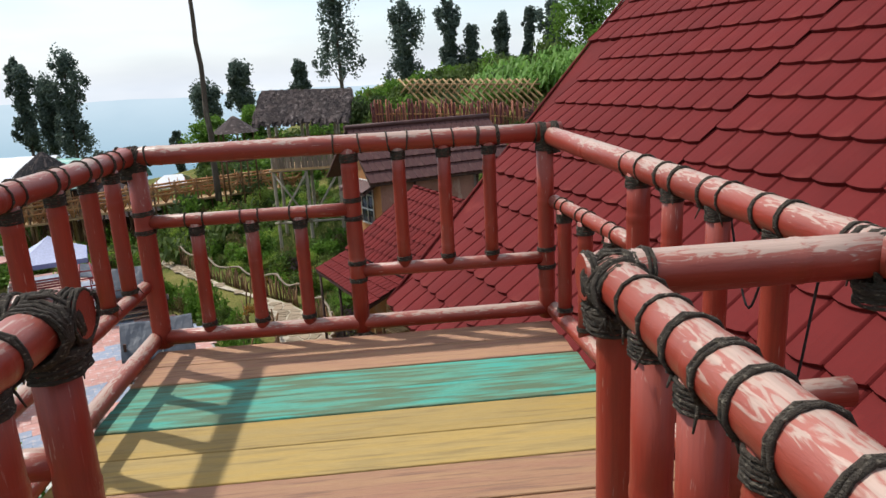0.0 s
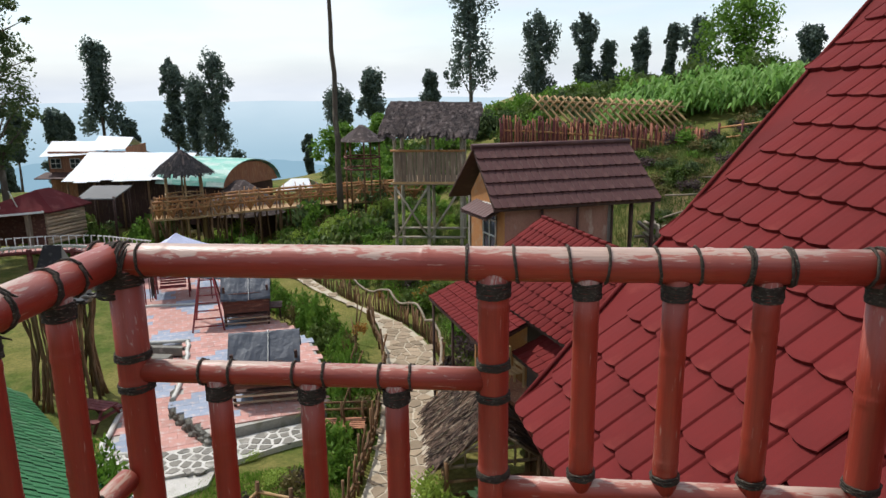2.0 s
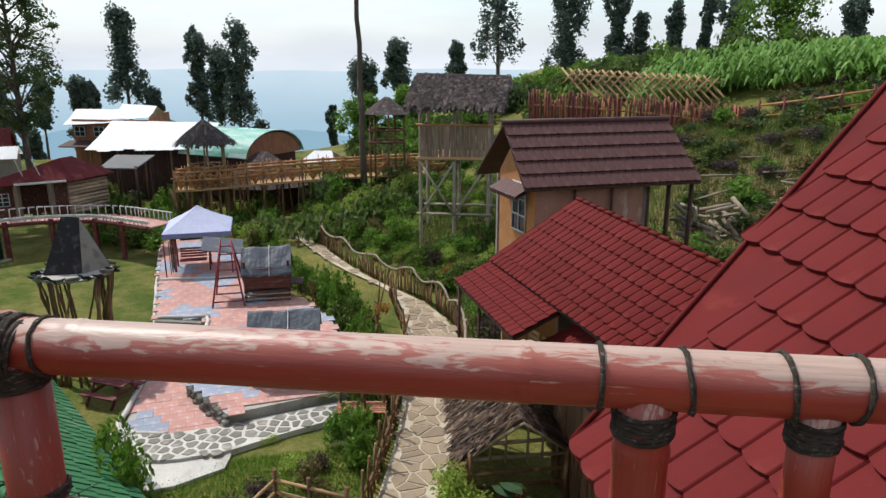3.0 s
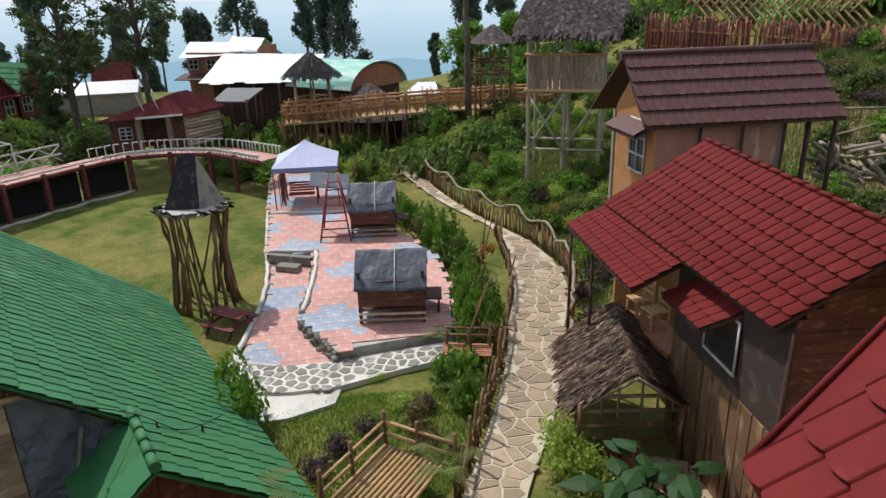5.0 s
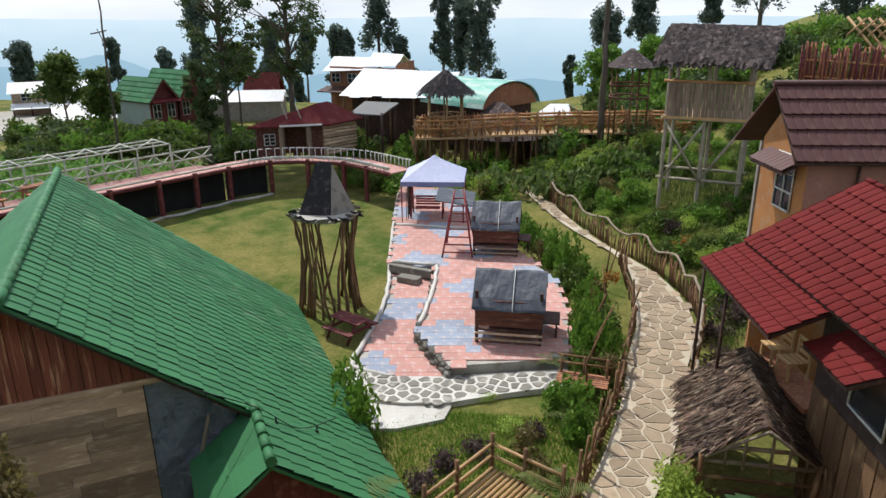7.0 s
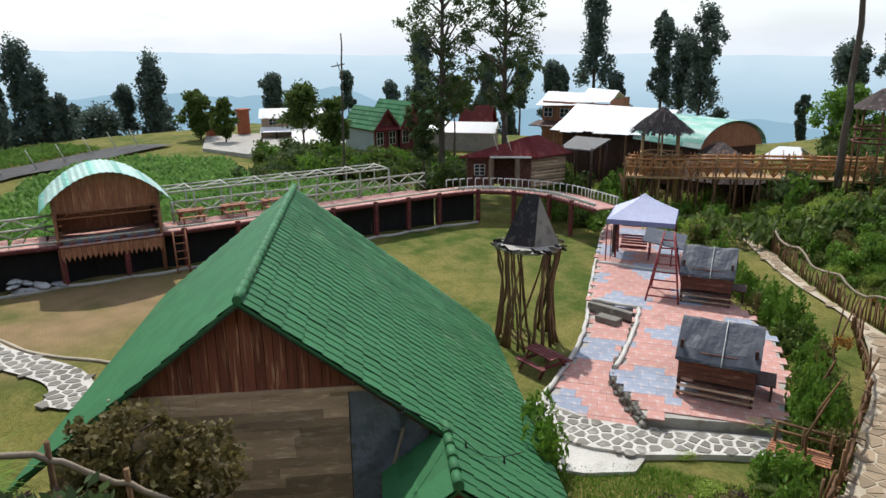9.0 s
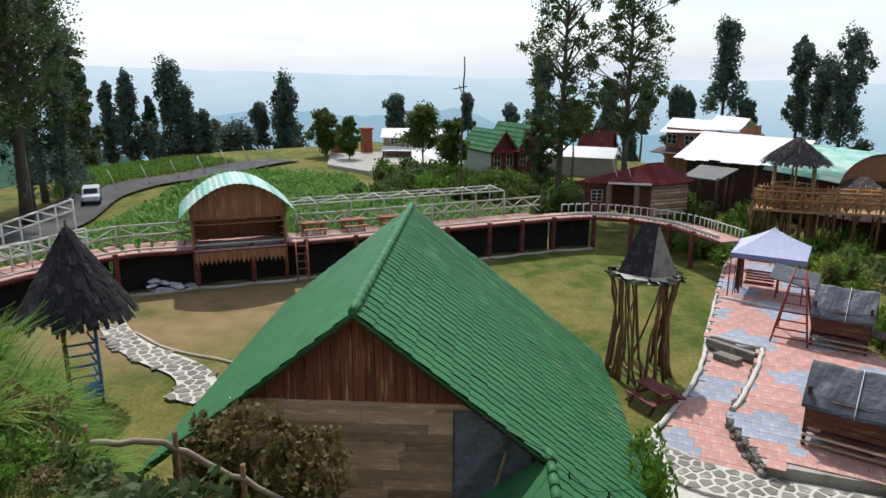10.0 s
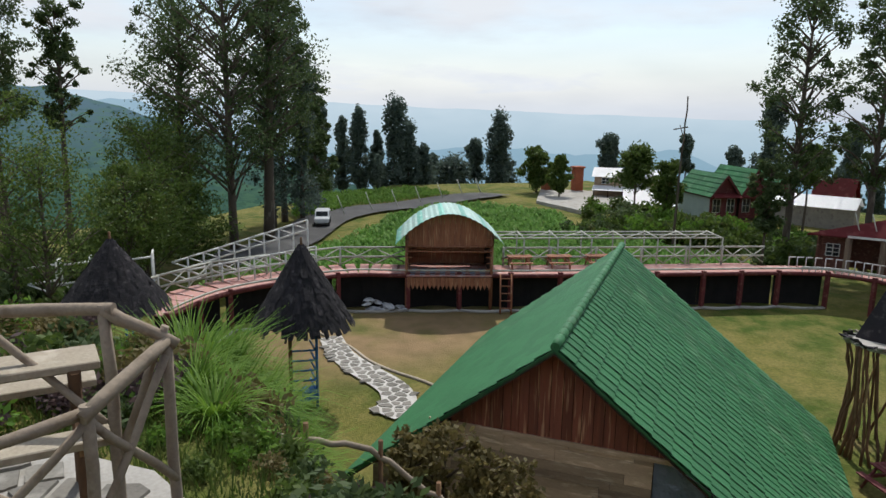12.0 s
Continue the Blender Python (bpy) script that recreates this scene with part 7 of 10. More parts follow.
def body(e, x0, x1, y0, y1, z0, z1, zr, m, mat):
    ym = (y0 + y1) / 2
    bm = bmesh.new()
    box(bm, ((x0 + x1) / 2, ym, (z0 + z1) / 2), (x1 - x0, y1 - y0, z1 - z0), m)
    part("wall", bm, mat, e)
    for x, t in ((x0, 0.1), (x1, -0.1)):
        bm = bmesh.new()
        slab(bm, [m @ V(x, y0, z1), m @ V(x, y1, z1), m @ V(x, ym, zr - 0.05)], m.to_3x3() @ V(t, 0, 0))
        bmesh.ops.recalc_face_normals(bm, faces=bm.faces)
        part("gable", bm, mat, e)


def win(e, m, x, y, z, w, h, face, mat="white_paint"):
    """A window with crossbars on the wall; face: -y or -x side."""
    if face == "y":
        a, b = m @ V(x - w / 2, y, 0), m @ V(x + w / 2, y, 0)
        out = m.to_3x3() @ V(0, -1, 0)
    else:
        a, b = m @ V(x, y - w / 2, 0), m @ V(x, y + w / 2, 0)
        out = m.to_3x3() @ V(1 if face == "+x" else -1, 0, 0)
    zb = (m @ V(x, y, z)).z
    simple_window(e, V(a.x, a.y, 0), V(b.x, b.y, 0), zb, zb + h, out, mat, (2, 2))


def red_cabin():
    FL, FR, BR = V(-29.9, 37.9, 0), V(-26.6, 40.5, 0), V(-25.3, 41.6, 0)
    BL = FL + (BR - FR) + V(-0.6, 1.6, 0)
    BR = BR + V(-0.6, 1.6, 0)
    d = (FR - FL).normalized()
    n = V(d.y, -d.x, 0)
    z0, z1 = -7.25, -5.2
    e = thing("red_roofed_cabin", (-28.0, 40.0, z0), "small brown timber cabin with maroon sheet roof and log side", "cabin")
    bm = bmesh.new()
    wall(bm, FL, FL.lerp(FR, 0.36), z0, z1, 0.15)
    wall(bm, FL.lerp(FR, 0.80), FR, z0, z1, 0.15)
    wall(bm, FL - n * 1.2, FR - n * 1.2, z0, z1, 0.15)
    wall(bm, BL, FL, z0, z1, 0.15)
    wall(bm, BR, BL, z0, z1, 0.15)
    part("wall", bm, "wood_hut", e)
    for k in range(9):
        bm = bmesh.new()
        p, q_ = FR + n * 0.1, BR + n * 0.1
        tube(bm, V(p.x, p.y, z0 + 0.1 + 0.21 * k), V(q_.x, q_.y, z0 + 0.1 + 0.21 * k), 0.11, None, 6)
        part("log", bm, "wood_grey", e)
    peak0, peak1 = FL.lerp(BR, 0.62) + V(0, 0, -4.05), FL.lerp(BR, 0.72) + V(-0.3, 0.5, -4.05)
    c = [FL + n * 0.7 - d * 0.5, FR + n * 0.7 + d * 0.4, BR + d * 0.5, BL - d * 0.4]
    c = [V(p.x, p.y, z1 + 0.02) for p in c]
    for poly in ([c[0], c[1], peak0], [c[1], c[2], peak1, peak0], [c[2], c[3], peak1], [c[3], c[0], peak0, peak1]):
        bm = bmesh.new()
        slab(bm, poly, (0, 0, -0.08))
        bmesh.ops.recalc_face_normals(bm, faces=bm.faces)
        part("roof_panel", bm, "metal_maroon", e)
    for t in (0.38, 0.78):
        bm = bmesh.new()
        p = FL.lerp(FR, t) + n * 0.55
        box(bm, (p.x, p.y, (z0 + z1) / 2), (0.24, 0.24, z1 - z0))
        part("porch_post", bm, "wood_upright", e)
    bm = bmesh.new()
    p, q_ = FL.lerp(FR, 0.36) + n * 0.75, FL.lerp(FR, 0.98) + n * 0.75
    slab(bm, [V(p.x, p.y, z1 + 0.1), V(q_.x, q_.y, z1 + 0.1), V(q_.x, q_.y, z1 - 0.02), V(p.x, p.y, z1 - 0.02)], n * 0.06)
    part("porch_strip", bm, "white_paint", e)
    simple_window(e, FL.lerp(FR, 0.12) + n * 0.02, FL.lerp(FR, 0.28) + n * 0.02, z0 + 0.8, z0 + 1.5, n)
    for k in range(2):
        bm = bmesh.new()
        p = FL.lerp(FR, 0.5 + k * 0.2) + n * 0.2
        tube(bm, V(p.x, p.y, z1 + 0.1), V(p.x - 0.5, p.y, z1 + 1.3), 0.035, None, 5)
        part("roof_pole", bm, "rail_white", e)


def sheet_slope(e, eave0, ridge0, ridge1, eave1, mat, corr=0.3):
    """A corrugated slope of separate overlapping sheets between an eave and a ridge."""
    eave0, ridge0, ridge1, eave1 = (Vector(p) for p in (eave0, ridge0, ridge1, eave1))
    n = max(3, round((eave1 - eave0).length / 0.95))
    rng = random.Random(n)
    for k in range(n):
        bm = bmesh.new()
        lift = V(0, 0, rng.uniform(0.0, 0.035))
        hem = rng.uniform(-0.03, 0.05)
        cols = []
        for i in range(9):
            t = (k + i / 8 * 1.04) / n
            a_, b_ = eave0.lerp(eave1, t), ridge0.lerp(ridge1, t)
            dz = V(0, 0, 0.022 if i % 2 else 0) + lift
            sag = V(0, 0, -0.10)
            cols.append([bm.verts.new(q_) for q_ in (a_.lerp(b_, -hem) + dz, a_.lerp(b_, 0.5) + dz + sag, b_ + dz)])
        for c0, c1 in zip(cols, cols[1:]):
            for r_ in range(2):
                bm.faces.new((c0[r_], c1[r_], c1[r_ + 1], c0[r_ + 1]))
        bmesh.ops.recalc_face_normals(bm, faces=bm.faces)
        bmesh.ops.solidify(bm, geom=bm.faces[:], thickness=0.03)
        part("roof_sheet", bm, mat, e)


def board_wall(e, a, b, z0, z1, mat, name="wall_board"):
    """Upright boards along a wall line, with thin gaps."""
    a, b = V(*a, 0), V(*b, 0)
    n = max(2, round((b - a).length / 0.42))
    out = (b - a).cross(V(0, 0, 1)).normalized()
    rng = random.Random(n)
    for k in range(n):
        p_, q_ = a.lerp(b, (k + 0.03) / n), a.lerp(b, (k + 0.97) / n)
        bm = bmesh.new()
        slab(bm, [V(p_.x, p_.y, z0), V(q_.x, q_.y, z0), V(q_.x, q_.y, z1), V(p_.x, p_.y, z1)], out * -rng.uniform(0.04, 0.07))
        bmesh.ops.recalc_face_normals(bm, faces=bm.faces)
        part(name, bm, mat, e)


def white_barns():
    e = thing("white_roofed_hall", (-28.0, 53.0, -8.3), "long dark hall under a broad pale corrugated sheet roof", "hall")
    E0, R0, R1, E1 = (-31.75, 50.0, -4.78), (-32.2, 54.5, -3.05), (-23.9, 55.5, -3.2), (-23.6, 51.0, -4.77)
    sheet_slope(e, E0, R0, R1, E1, "metal_white")
    sheet_slope(e, (-32.4, 58.6, -4.7), R0, R1, (-24.1, 59.4, -4.7), "metal_white")
    board_wall(e, (-31.2, 51.0), (-23.9, 52.0), -8.4, -4.55, "wood_dark")
    board_wall(e, (-31.4, 57.8), (-31.2, 51.0), -8.4, -4.55, "wood_dark")
    board_wall(e, (-24.0, 52.0), (-24.2, 58.6), -8.4, -4.55, "wood_dark")
    for k in range(5):
        bm = bmesh.new()
        p = V(-31.5, 50.3, 0).lerp(V(-23.8, 51.3, 0), k / 4)
        tube(bm, V(p.x, p.y, -8.6), V(p.x, p.y, -4.75), 0.08, None, 6)
        part("porch_post", bm, "stick", e)
    e = thing("white_roofed_house", (-34.8, 60.0, -8.3), "two storey brown house with stepped pale sheet roofs", "house")
    L0, L1, L2, L3 = (-38.5, 57.5, -3.67), (-39.3, 60.6, -2.62), (-34.9, 60.9, -2.65), (-34.0, 58.0, -3.5)
    sheet_slope(e, L0, L1, L2, L3, "metal_white")
    sheet_slope(e, (-39.9, 63.5, -3.6), L1, L2, (-35.5, 63.9, -3.6), "metal_white")
    Q0, Q1, Q2, Q3 = (-34.2, 57.6, -3.15), (-34.9, 60.6, -2.15), (-31.8, 60.6, -2.3), (-31.0, 57.5, -3.1)
    sheet_slope(e, Q0, Q1, Q2, Q3, "metal_white")
    sheet_slope(e, (-35.4, 63.5, -3.1), Q1, Q2, (-32.4, 63.5, -3.1), "metal_white")
    board_wall(e, (-38.2, 58.2), (-31.2, 58.2), -8.5, -3.25, "wood_warm")
    board_wall(e, (-39.0, 63.0), (-38.2, 58.2), -8.5, -3.3, "wood_warm")
    board_wall(e, (-31.2, 58.2), (-32.0, 63.0), -8.5, -2.9, "wood_warm")
    bm = bmesh.new()
    slab(bm, [V(-38.6, 58.2, -5.0), V(-31.0, 58.2, -5.0), V(-31.0, 56.6, -5.35), V(-38.6, 56.6, -5.35)], (0, 0, -0.08))
    bmesh.ops.recalc_face_normals(bm, faces=bm.faces)
    part("porch_roof", bm, "wood_dark", e)
    mw = frame_at(-34.7, 58.2, -8.3, 0)
    for k in range(4):
        win(e, mw, -2.8 + k * 1.75, -0.08, 3.65, 0.9, 0.8, "y")
    m = frame_at(-20.5, 52.8, -8.0, -20)
    e = thing("turquoise_roofed_hall", (-20.5, 52.8, -8.0), "hall with weathered turquoise curved sheet roof and thatched porch", "hall", "", -20)
    body(e, -3.6, 2.2, -2.6, 2.6, 0, 2.8, 4.5, m, "wood_dark")
    for i in range(18):
        a0, a1 = math.pi * (0.05 + 0.9 * i / 18), math.pi * (0.05 + 0.9 * (i + 1.12) / 18)
        for k in range(4):
            xa, xb = -3.9 + k * 1.62, -3.9 + (k + 1) * 1.62
            bm = bmesh.new()
            slab(bm, [m @ V(xa, -math.cos(a0) * 3.2, 2.7 + math.sin(a0) * 2.0), m @ V(xb, -math.cos(a0) * 3.2, 2.7 + math.sin(a0) * 2.0), m @ V(xb, -math.cos(a1) * 3.2, 2.7 + math.sin(a1) * 2.0), m @ V(xa, -math.cos(a1) * 3.2, 2.7 + math.sin(a1) * 2.0)], (0, 0, -0.04))
            bmesh.ops.recalc_face_normals(bm, faces=bm.faces)
            part("roof_sheet", bm, "metal_teal_pale" if (i * 5 + k) % 3 == 0 else "metal_teal", e)
    bm = bmesh.new()
    pts = [m @ V(2.35, -math.cos(math.pi * (0.05 + 0.9 * i / 8)) * 3.1, 2.6 + math.sin(math.pi * (0.05 + 0.9 * i / 8)) * 1.95) for i in range(9)]
    slab(bm, pts, m.to_3x3() @ V(-0.2, 0, 0))
    part("end_wall", bm, "wood_warm", e)
    th = thing("thatched_lean_to", (-18.6, 49.8, -8), "low dark thatched lean-to before the hall", "hut")
    bm = bmesh.new()
    bmesh.ops.create_cone(bm, cap_ends=True, segments=9, radius1=3.0, radius2=0.3, depth=2.2, matrix=Matrix.Translation((-18.3, 49.9, -5.7)) @ Matrix.Diagonal((1.2, 1, 1, 1)))
    part("roof", bm, "thatch", th)
    bm = bmesh.new()
    bmesh.ops.create_cone(bm, cap_ends=True, segments=9, radius1=2.4, radius2=2.4, depth=2.0, matrix=Matrix.Translation((-18.3, 49.9, -7.5)))
    part("wall", bm, "wood_dark", th)
    # grey lean-to roof
    ln = thing("grey_shed", (-26, 46.5, -8.3), "dark open shed with flat grey sheet roof", "shed")
    bm = bmesh.new()
    slab(bm, [V(-26.7, 43.8, -5.0), V(-24.3, 43.95, -5.0), V(-24.8, 47.2, -4.6), V(-27.5, 47.0, -4.6)], (0, 0, -0.08))
    bmesh.ops.recalc_face_normals(bm, faces=bm.faces)
    part("roof", bm, "asphalt", ln)
    for p in ((-26.6, 44.0), (-24.4, 44.1), (-25.0, 47.0), (-27.3, 46.8)):
        bm = bmesh.new()
        tube(bm, (*p, -8.5), (*p, -4.9), 0.09, None, 5)
        part("post", bm, "wood_dark", ln)
    w = thing("pale_awning", (-11.5, 50.5, -5.5), "white cloth awning beyond the bamboo bridge", "awning")
    bm = bmesh.new()
    for s in (-1, 1):
        slab(bm, [V(-15.1, 51.5, -4.7), V(-13.9, 51.8, -4.7), V(-13.2, 51.9 + s * 1.3, -5.45), V(-15.9, 51.3 + s * 1.3, -5.45)], (0, 0, -0.04))
    bmesh.ops.recalc_face_normals(bm, faces=bm.faces)
    part("cloth", bm, "metal_white", w)
    for p in ((-15.7, 50.2), (-13.4, 50.7), (-15.7, 52.4), (-13.4, 53.0)):
        bm = bmesh.new()
        tube(bm, (*p, -8.3), (*p, -5.35), 0.06, None, 5)
        part("pole", bm, "stick", w)


def villas():
    for i, (x, y, deg) in enumerate(((-54.2, 51.1, 80), (-53.7, 54.1, 80), (-53.2, 57.1, 80))):
        m = frame_at(x, y, -8.4, deg)
        e = thing("green_roofed_villa", (x, y, -8.4), "red brown wooden villa with green tiled gable roof and white windows", "villa", "row of green roofed villas", deg)
        W, Dp, he, hr = (3.0, 6.0, 2.35, (4.25, 4.75, 4.3)[i])
        # ridge along y (depth); gable faces the yard
        bm = bmesh.new()
        box(bm, (0, 0, he / 2), (W - 0.3, Dp - 0.4, he), m)
        part("wall", bm, "wood_dark" if i else "plaster_pale", e)
        bm = bmesh.new()
        slab(bm, [m @ V(-W / 2 + 0.15, -Dp / 2 + 0.15, 0.2), m @ V(W / 2 - 0.15, -Dp / 2 + 0.15, 0.2), m @ V(W / 2 - 0.15, -Dp / 2 + 0.15, he), m @ V(0, -Dp / 2 + 0.15, hr - 0.15), m @ V(-W / 2 + 0.15, -Dp / 2 + 0.15, he)], m.to_3x3() @ V(0, 0.1, 0))
        part("front_wall", bm, "wood_red", e)
        for sgn in (-1, 1):
            roof_slope(e, m @ V(0, -Dp / 2 - 0.3, hr), m @ V(0, Dp / 2, hr), m @ V(sgn * (W / 2 + 0.1), Dp / 2, he - 0.12), m @ V(sgn * (W / 2 + 0.1), -Dp / 2 - 0.3, he - 0.12), "tile_green", 1.0, 0.5, 4, limit=0, lip=0.05)
            bm = bmesh.new()
            p0, p1 = m @ V(0, -Dp / 2 - 0.32, hr - 0.02), m @ V(sgn * (W / 2 + 0.1), -Dp / 2 - 0.32, he - 0.14)
            slab(bm, [p0, p1, p1 - V(0, 0, 0.25), p0 - V(0, 0, 0.25)], m.to_3x3() @ V(0, 0.06, 0))
            part("barge_board", bm, "wood_red", e)
        win(e, m, -0.72, -Dp / 2 + 0.13, 0.75, 0.75, 1.25, "y")
        win(e, m, 0.72, -Dp / 2 + 0.13, 0.75, 0.75, 1.25, "y")
        bm = bmesh.new()
        slab(bm, [m @ V(-1.3, -Dp / 2 + 0.1, 2.55), m @ V(1.3, -Dp / 2 + 0.1, 2.55), m @ V(1.4, -Dp / 2 - 0.7, 2.25), m @ V(-1.4, -Dp / 2 - 0.7, 2.25)], (0, 0, -0.06))
        bmesh.ops.recalc_face_normals(bm, faces=bm.faces)
        part("porch_roof", bm, "metal_maroon", e)
    m = frame_at(-48.9, 61.6, -8.2, 30)
    e = thing("maroon_roofed_house", (-48.9, 61.6, -8.2), "maroon house with steep red sheet roof", "house", "", 30)
    body(e, -1.5, 1.5, -1.6, 1.6, 0, 1.9, 3.6, m, "wood_red")
    gable_roof(e, -1.8, 1.8, -2.0, 2.0, 3.8, 1.7, m, "metal_maroon")
    e = thing("pale_low_roofs", (-47.0, 57.6, -8.6), "low pale sheet roof between the houses", "roof", "", 30)
    m = frame_at(-47.0, 57.6, -8.6, 30)
    body(e, -3.8, 3, -1.4, 1.4, 0, 2.0, 2.6, m, "plaster_grey")
    gable_roof(e, -4, 3.2, -1.8, 1.8, 2.9, 2.0, m, "metal_white")
    m = frame_at(-69.0, 53.5, -8.6, 52)
    e = thing("roadside_house", (-69, 53.5, -8.6), "two storey roadside house with pale sheet roofs and porch", "house", "", 52)
    body(e, -4.5, 3.8, -2, 2, 0, 2.6, 3.3, m, "wood_grey")
    gable_roof(e, -4.8, 4.1, -2.5, 2.5, 3.4, 2.5, m, "metal_white")
    bm = bmesh.new()
    slab(bm, [m @ V(-4.6, -2, 1.5), m @ V(3.9, -2, 1.5), m @ V(3.9, -3.6, 1.1), m @ V(-4.6, -3.6, 1.1)], (0, 0, -0.06))
    bmesh.ops.recalc_face_normals(bm, faces=bm.faces)
    part("porch_roof", bm, "metal_white", e)
    for k in range(6):
        bm = bmesh.new()
        tube(bm, m @ V(-4.4 + k * 1.6, -3.4, -0.4), m @ V(-4.4 + k * 1.6, -3.4, 1.2), 0.08, None, 5)
        part("porch_post", bm, "wood_dark", e)
    for k in range(4):
        win(e, m, -3.2 + k * 2.0, -2.02, 1.7, 0.9, 0.7, "y")
    m = frame_at(-62.8, 52.0, -9.6, 52)
    e = thing("low_white_house", (-62.8, 52.0, -9.6), "low house with broad pale sheet roof", "house", "", 52)
    body(e, -3.2, 3.2, -2, 2, 0, 1.4, 2.4, m, "wood_grey")
    gable_roof(e, -3.6, 3.6, -2.6, 2.6, 2.6, 1.3, m, "metal_white")
    for k, (x, y, h) in enumerate(((-75.4, 49.6, 3.2), (-77.0, 46.3, 1.9))):
        e = thing("brick_gate_pillar", (x, y, -8.8), "orange brick gate pillar with capped top", "pillar", "gate pillars")
        bm = bmesh.new()
        box(bm, (x, y, -8.8 + h / 2), (1.1, 1.1, h), None, 0.03)
        part("shaft", bm, "brick", e)
        bm = bmesh.new()
        box(bm, (x, y, -8.8 + h + 0.1), (1.4, 1.4, 0.22), None, 0.04)
        part("capital", bm, "brick", e)
    bm = bmesh.new()
    slab(bm, [V(-58.5, 40.5, -8.25), V(-62.5, 50.5, -8.25), V(-74, 51.5, -8.35), V(-78, 46, -8.35), V(-67, 39.5, -8.25)], (0, 0, -0.4))
    bmesh.ops.recalc_face_normals(bm, faces=bm.faces)
    structure("pavement", bm, "concrete", "pale concrete forecourt by the roadside houses", "forecourt")


def road_and_car():
    pts = [(-46.0, 5.5), (-51.0, 10.2), (-55.0, 12.6), (-60.5, 15.5), (-65.5, 20.5), (-68.5, 27.0), (-74, 38)]
    cur = smooth_poly(pts, n=6)
    bm = bmesh.new()
    rows = []
    for i, p in enumerate(cur):
        d = (cur[min(i + 1, len(cur) - 1)] - cur[max(i - 1, 0)]).normalized()
        n = V(-d.y, d.x, 0)
        rows.append([bm.verts.new((q_.x, q_.y, height(q_.x, q_.y) + 0.22)) for q_ in (p - n * 2.1, p, p + n * 2.1)])
    for a, b in zip(rows, rows[1:]):
        for k in range(2):
            bm.faces.new((a[k], a[k + 1], b[k + 1], b[k]))
    bmesh.ops.solidify(bm, geom=bm.faces[:], thickness=0.2)
    bmesh.ops.recalc_face_normals(bm, faces=bm.faces)
    structure("road", bm, "asphalt", "narrow grey asphalt road curving between fields", "road")
    x, y = -57.6, 14.5
    m = frame_at(x, y, height(x, y) + 0.24, -14) @ Matrix.Scale(0.78, 4)
    e = thing("white_van", (x, y, height(x, y) + 0.24), "small white van on the road", "car", "", -14)
    bm = bmesh.new()
    prof = [(-1.6, 0.35), (1.7, 0.35), (1.75, 0.8), (1.1, 0.95), (0.7, 1.45), (-1.5, 1.5), (-1.65, 0.95)]
    slab(bm, [m @ V(px, -0.75, pz) for px, pz in prof], m.to_3x3() @ V(0, 1.5, 0))
    bmesh.ops.recalc_face_normals(bm, faces=bm.faces)
    bmesh.ops.bevel(bm, geom=bm.edges[:], offset=0.06, segments=2, affect="EDGES")
    part("body", bm, "car_white", e)
    for sy in (-0.77, 0.77):
        bm = bmesh.new()
        slab(bm, [m @ V(px, sy, pz) for px, pz in ((-1.3, 1.0), (0.9, 1.0), (0.62, 1.38), (-1.3, 1.4))], m.to_3x3() @ V(0, -0.02 * sy, 0))
        part("side_glass", bm, "glass", e)
    bm = bmesh.new()
    slab(bm, [m @ V(1.1, -0.62, 0.98), m @ V(1.1, 0.62, 0.98), m @ V(0.76, 0.58, 1.42), m @ V(0.76, -0.58, 1.42)], m.to_3x3() @ V(0.02, 0, 0.02))
    part("windscreen", bm, "glass", e)
    for px in (-1.15, 1.2):
        for sy in (-0.72, 0.72):
            bm = bmesh.new()
            tube(bm, m @ V(px, sy - 0.09, 0.3), m @ V(px, sy + 0.09, 0.3), 0.3, None, 14)
            part("wheel", bm, "rubber", e)


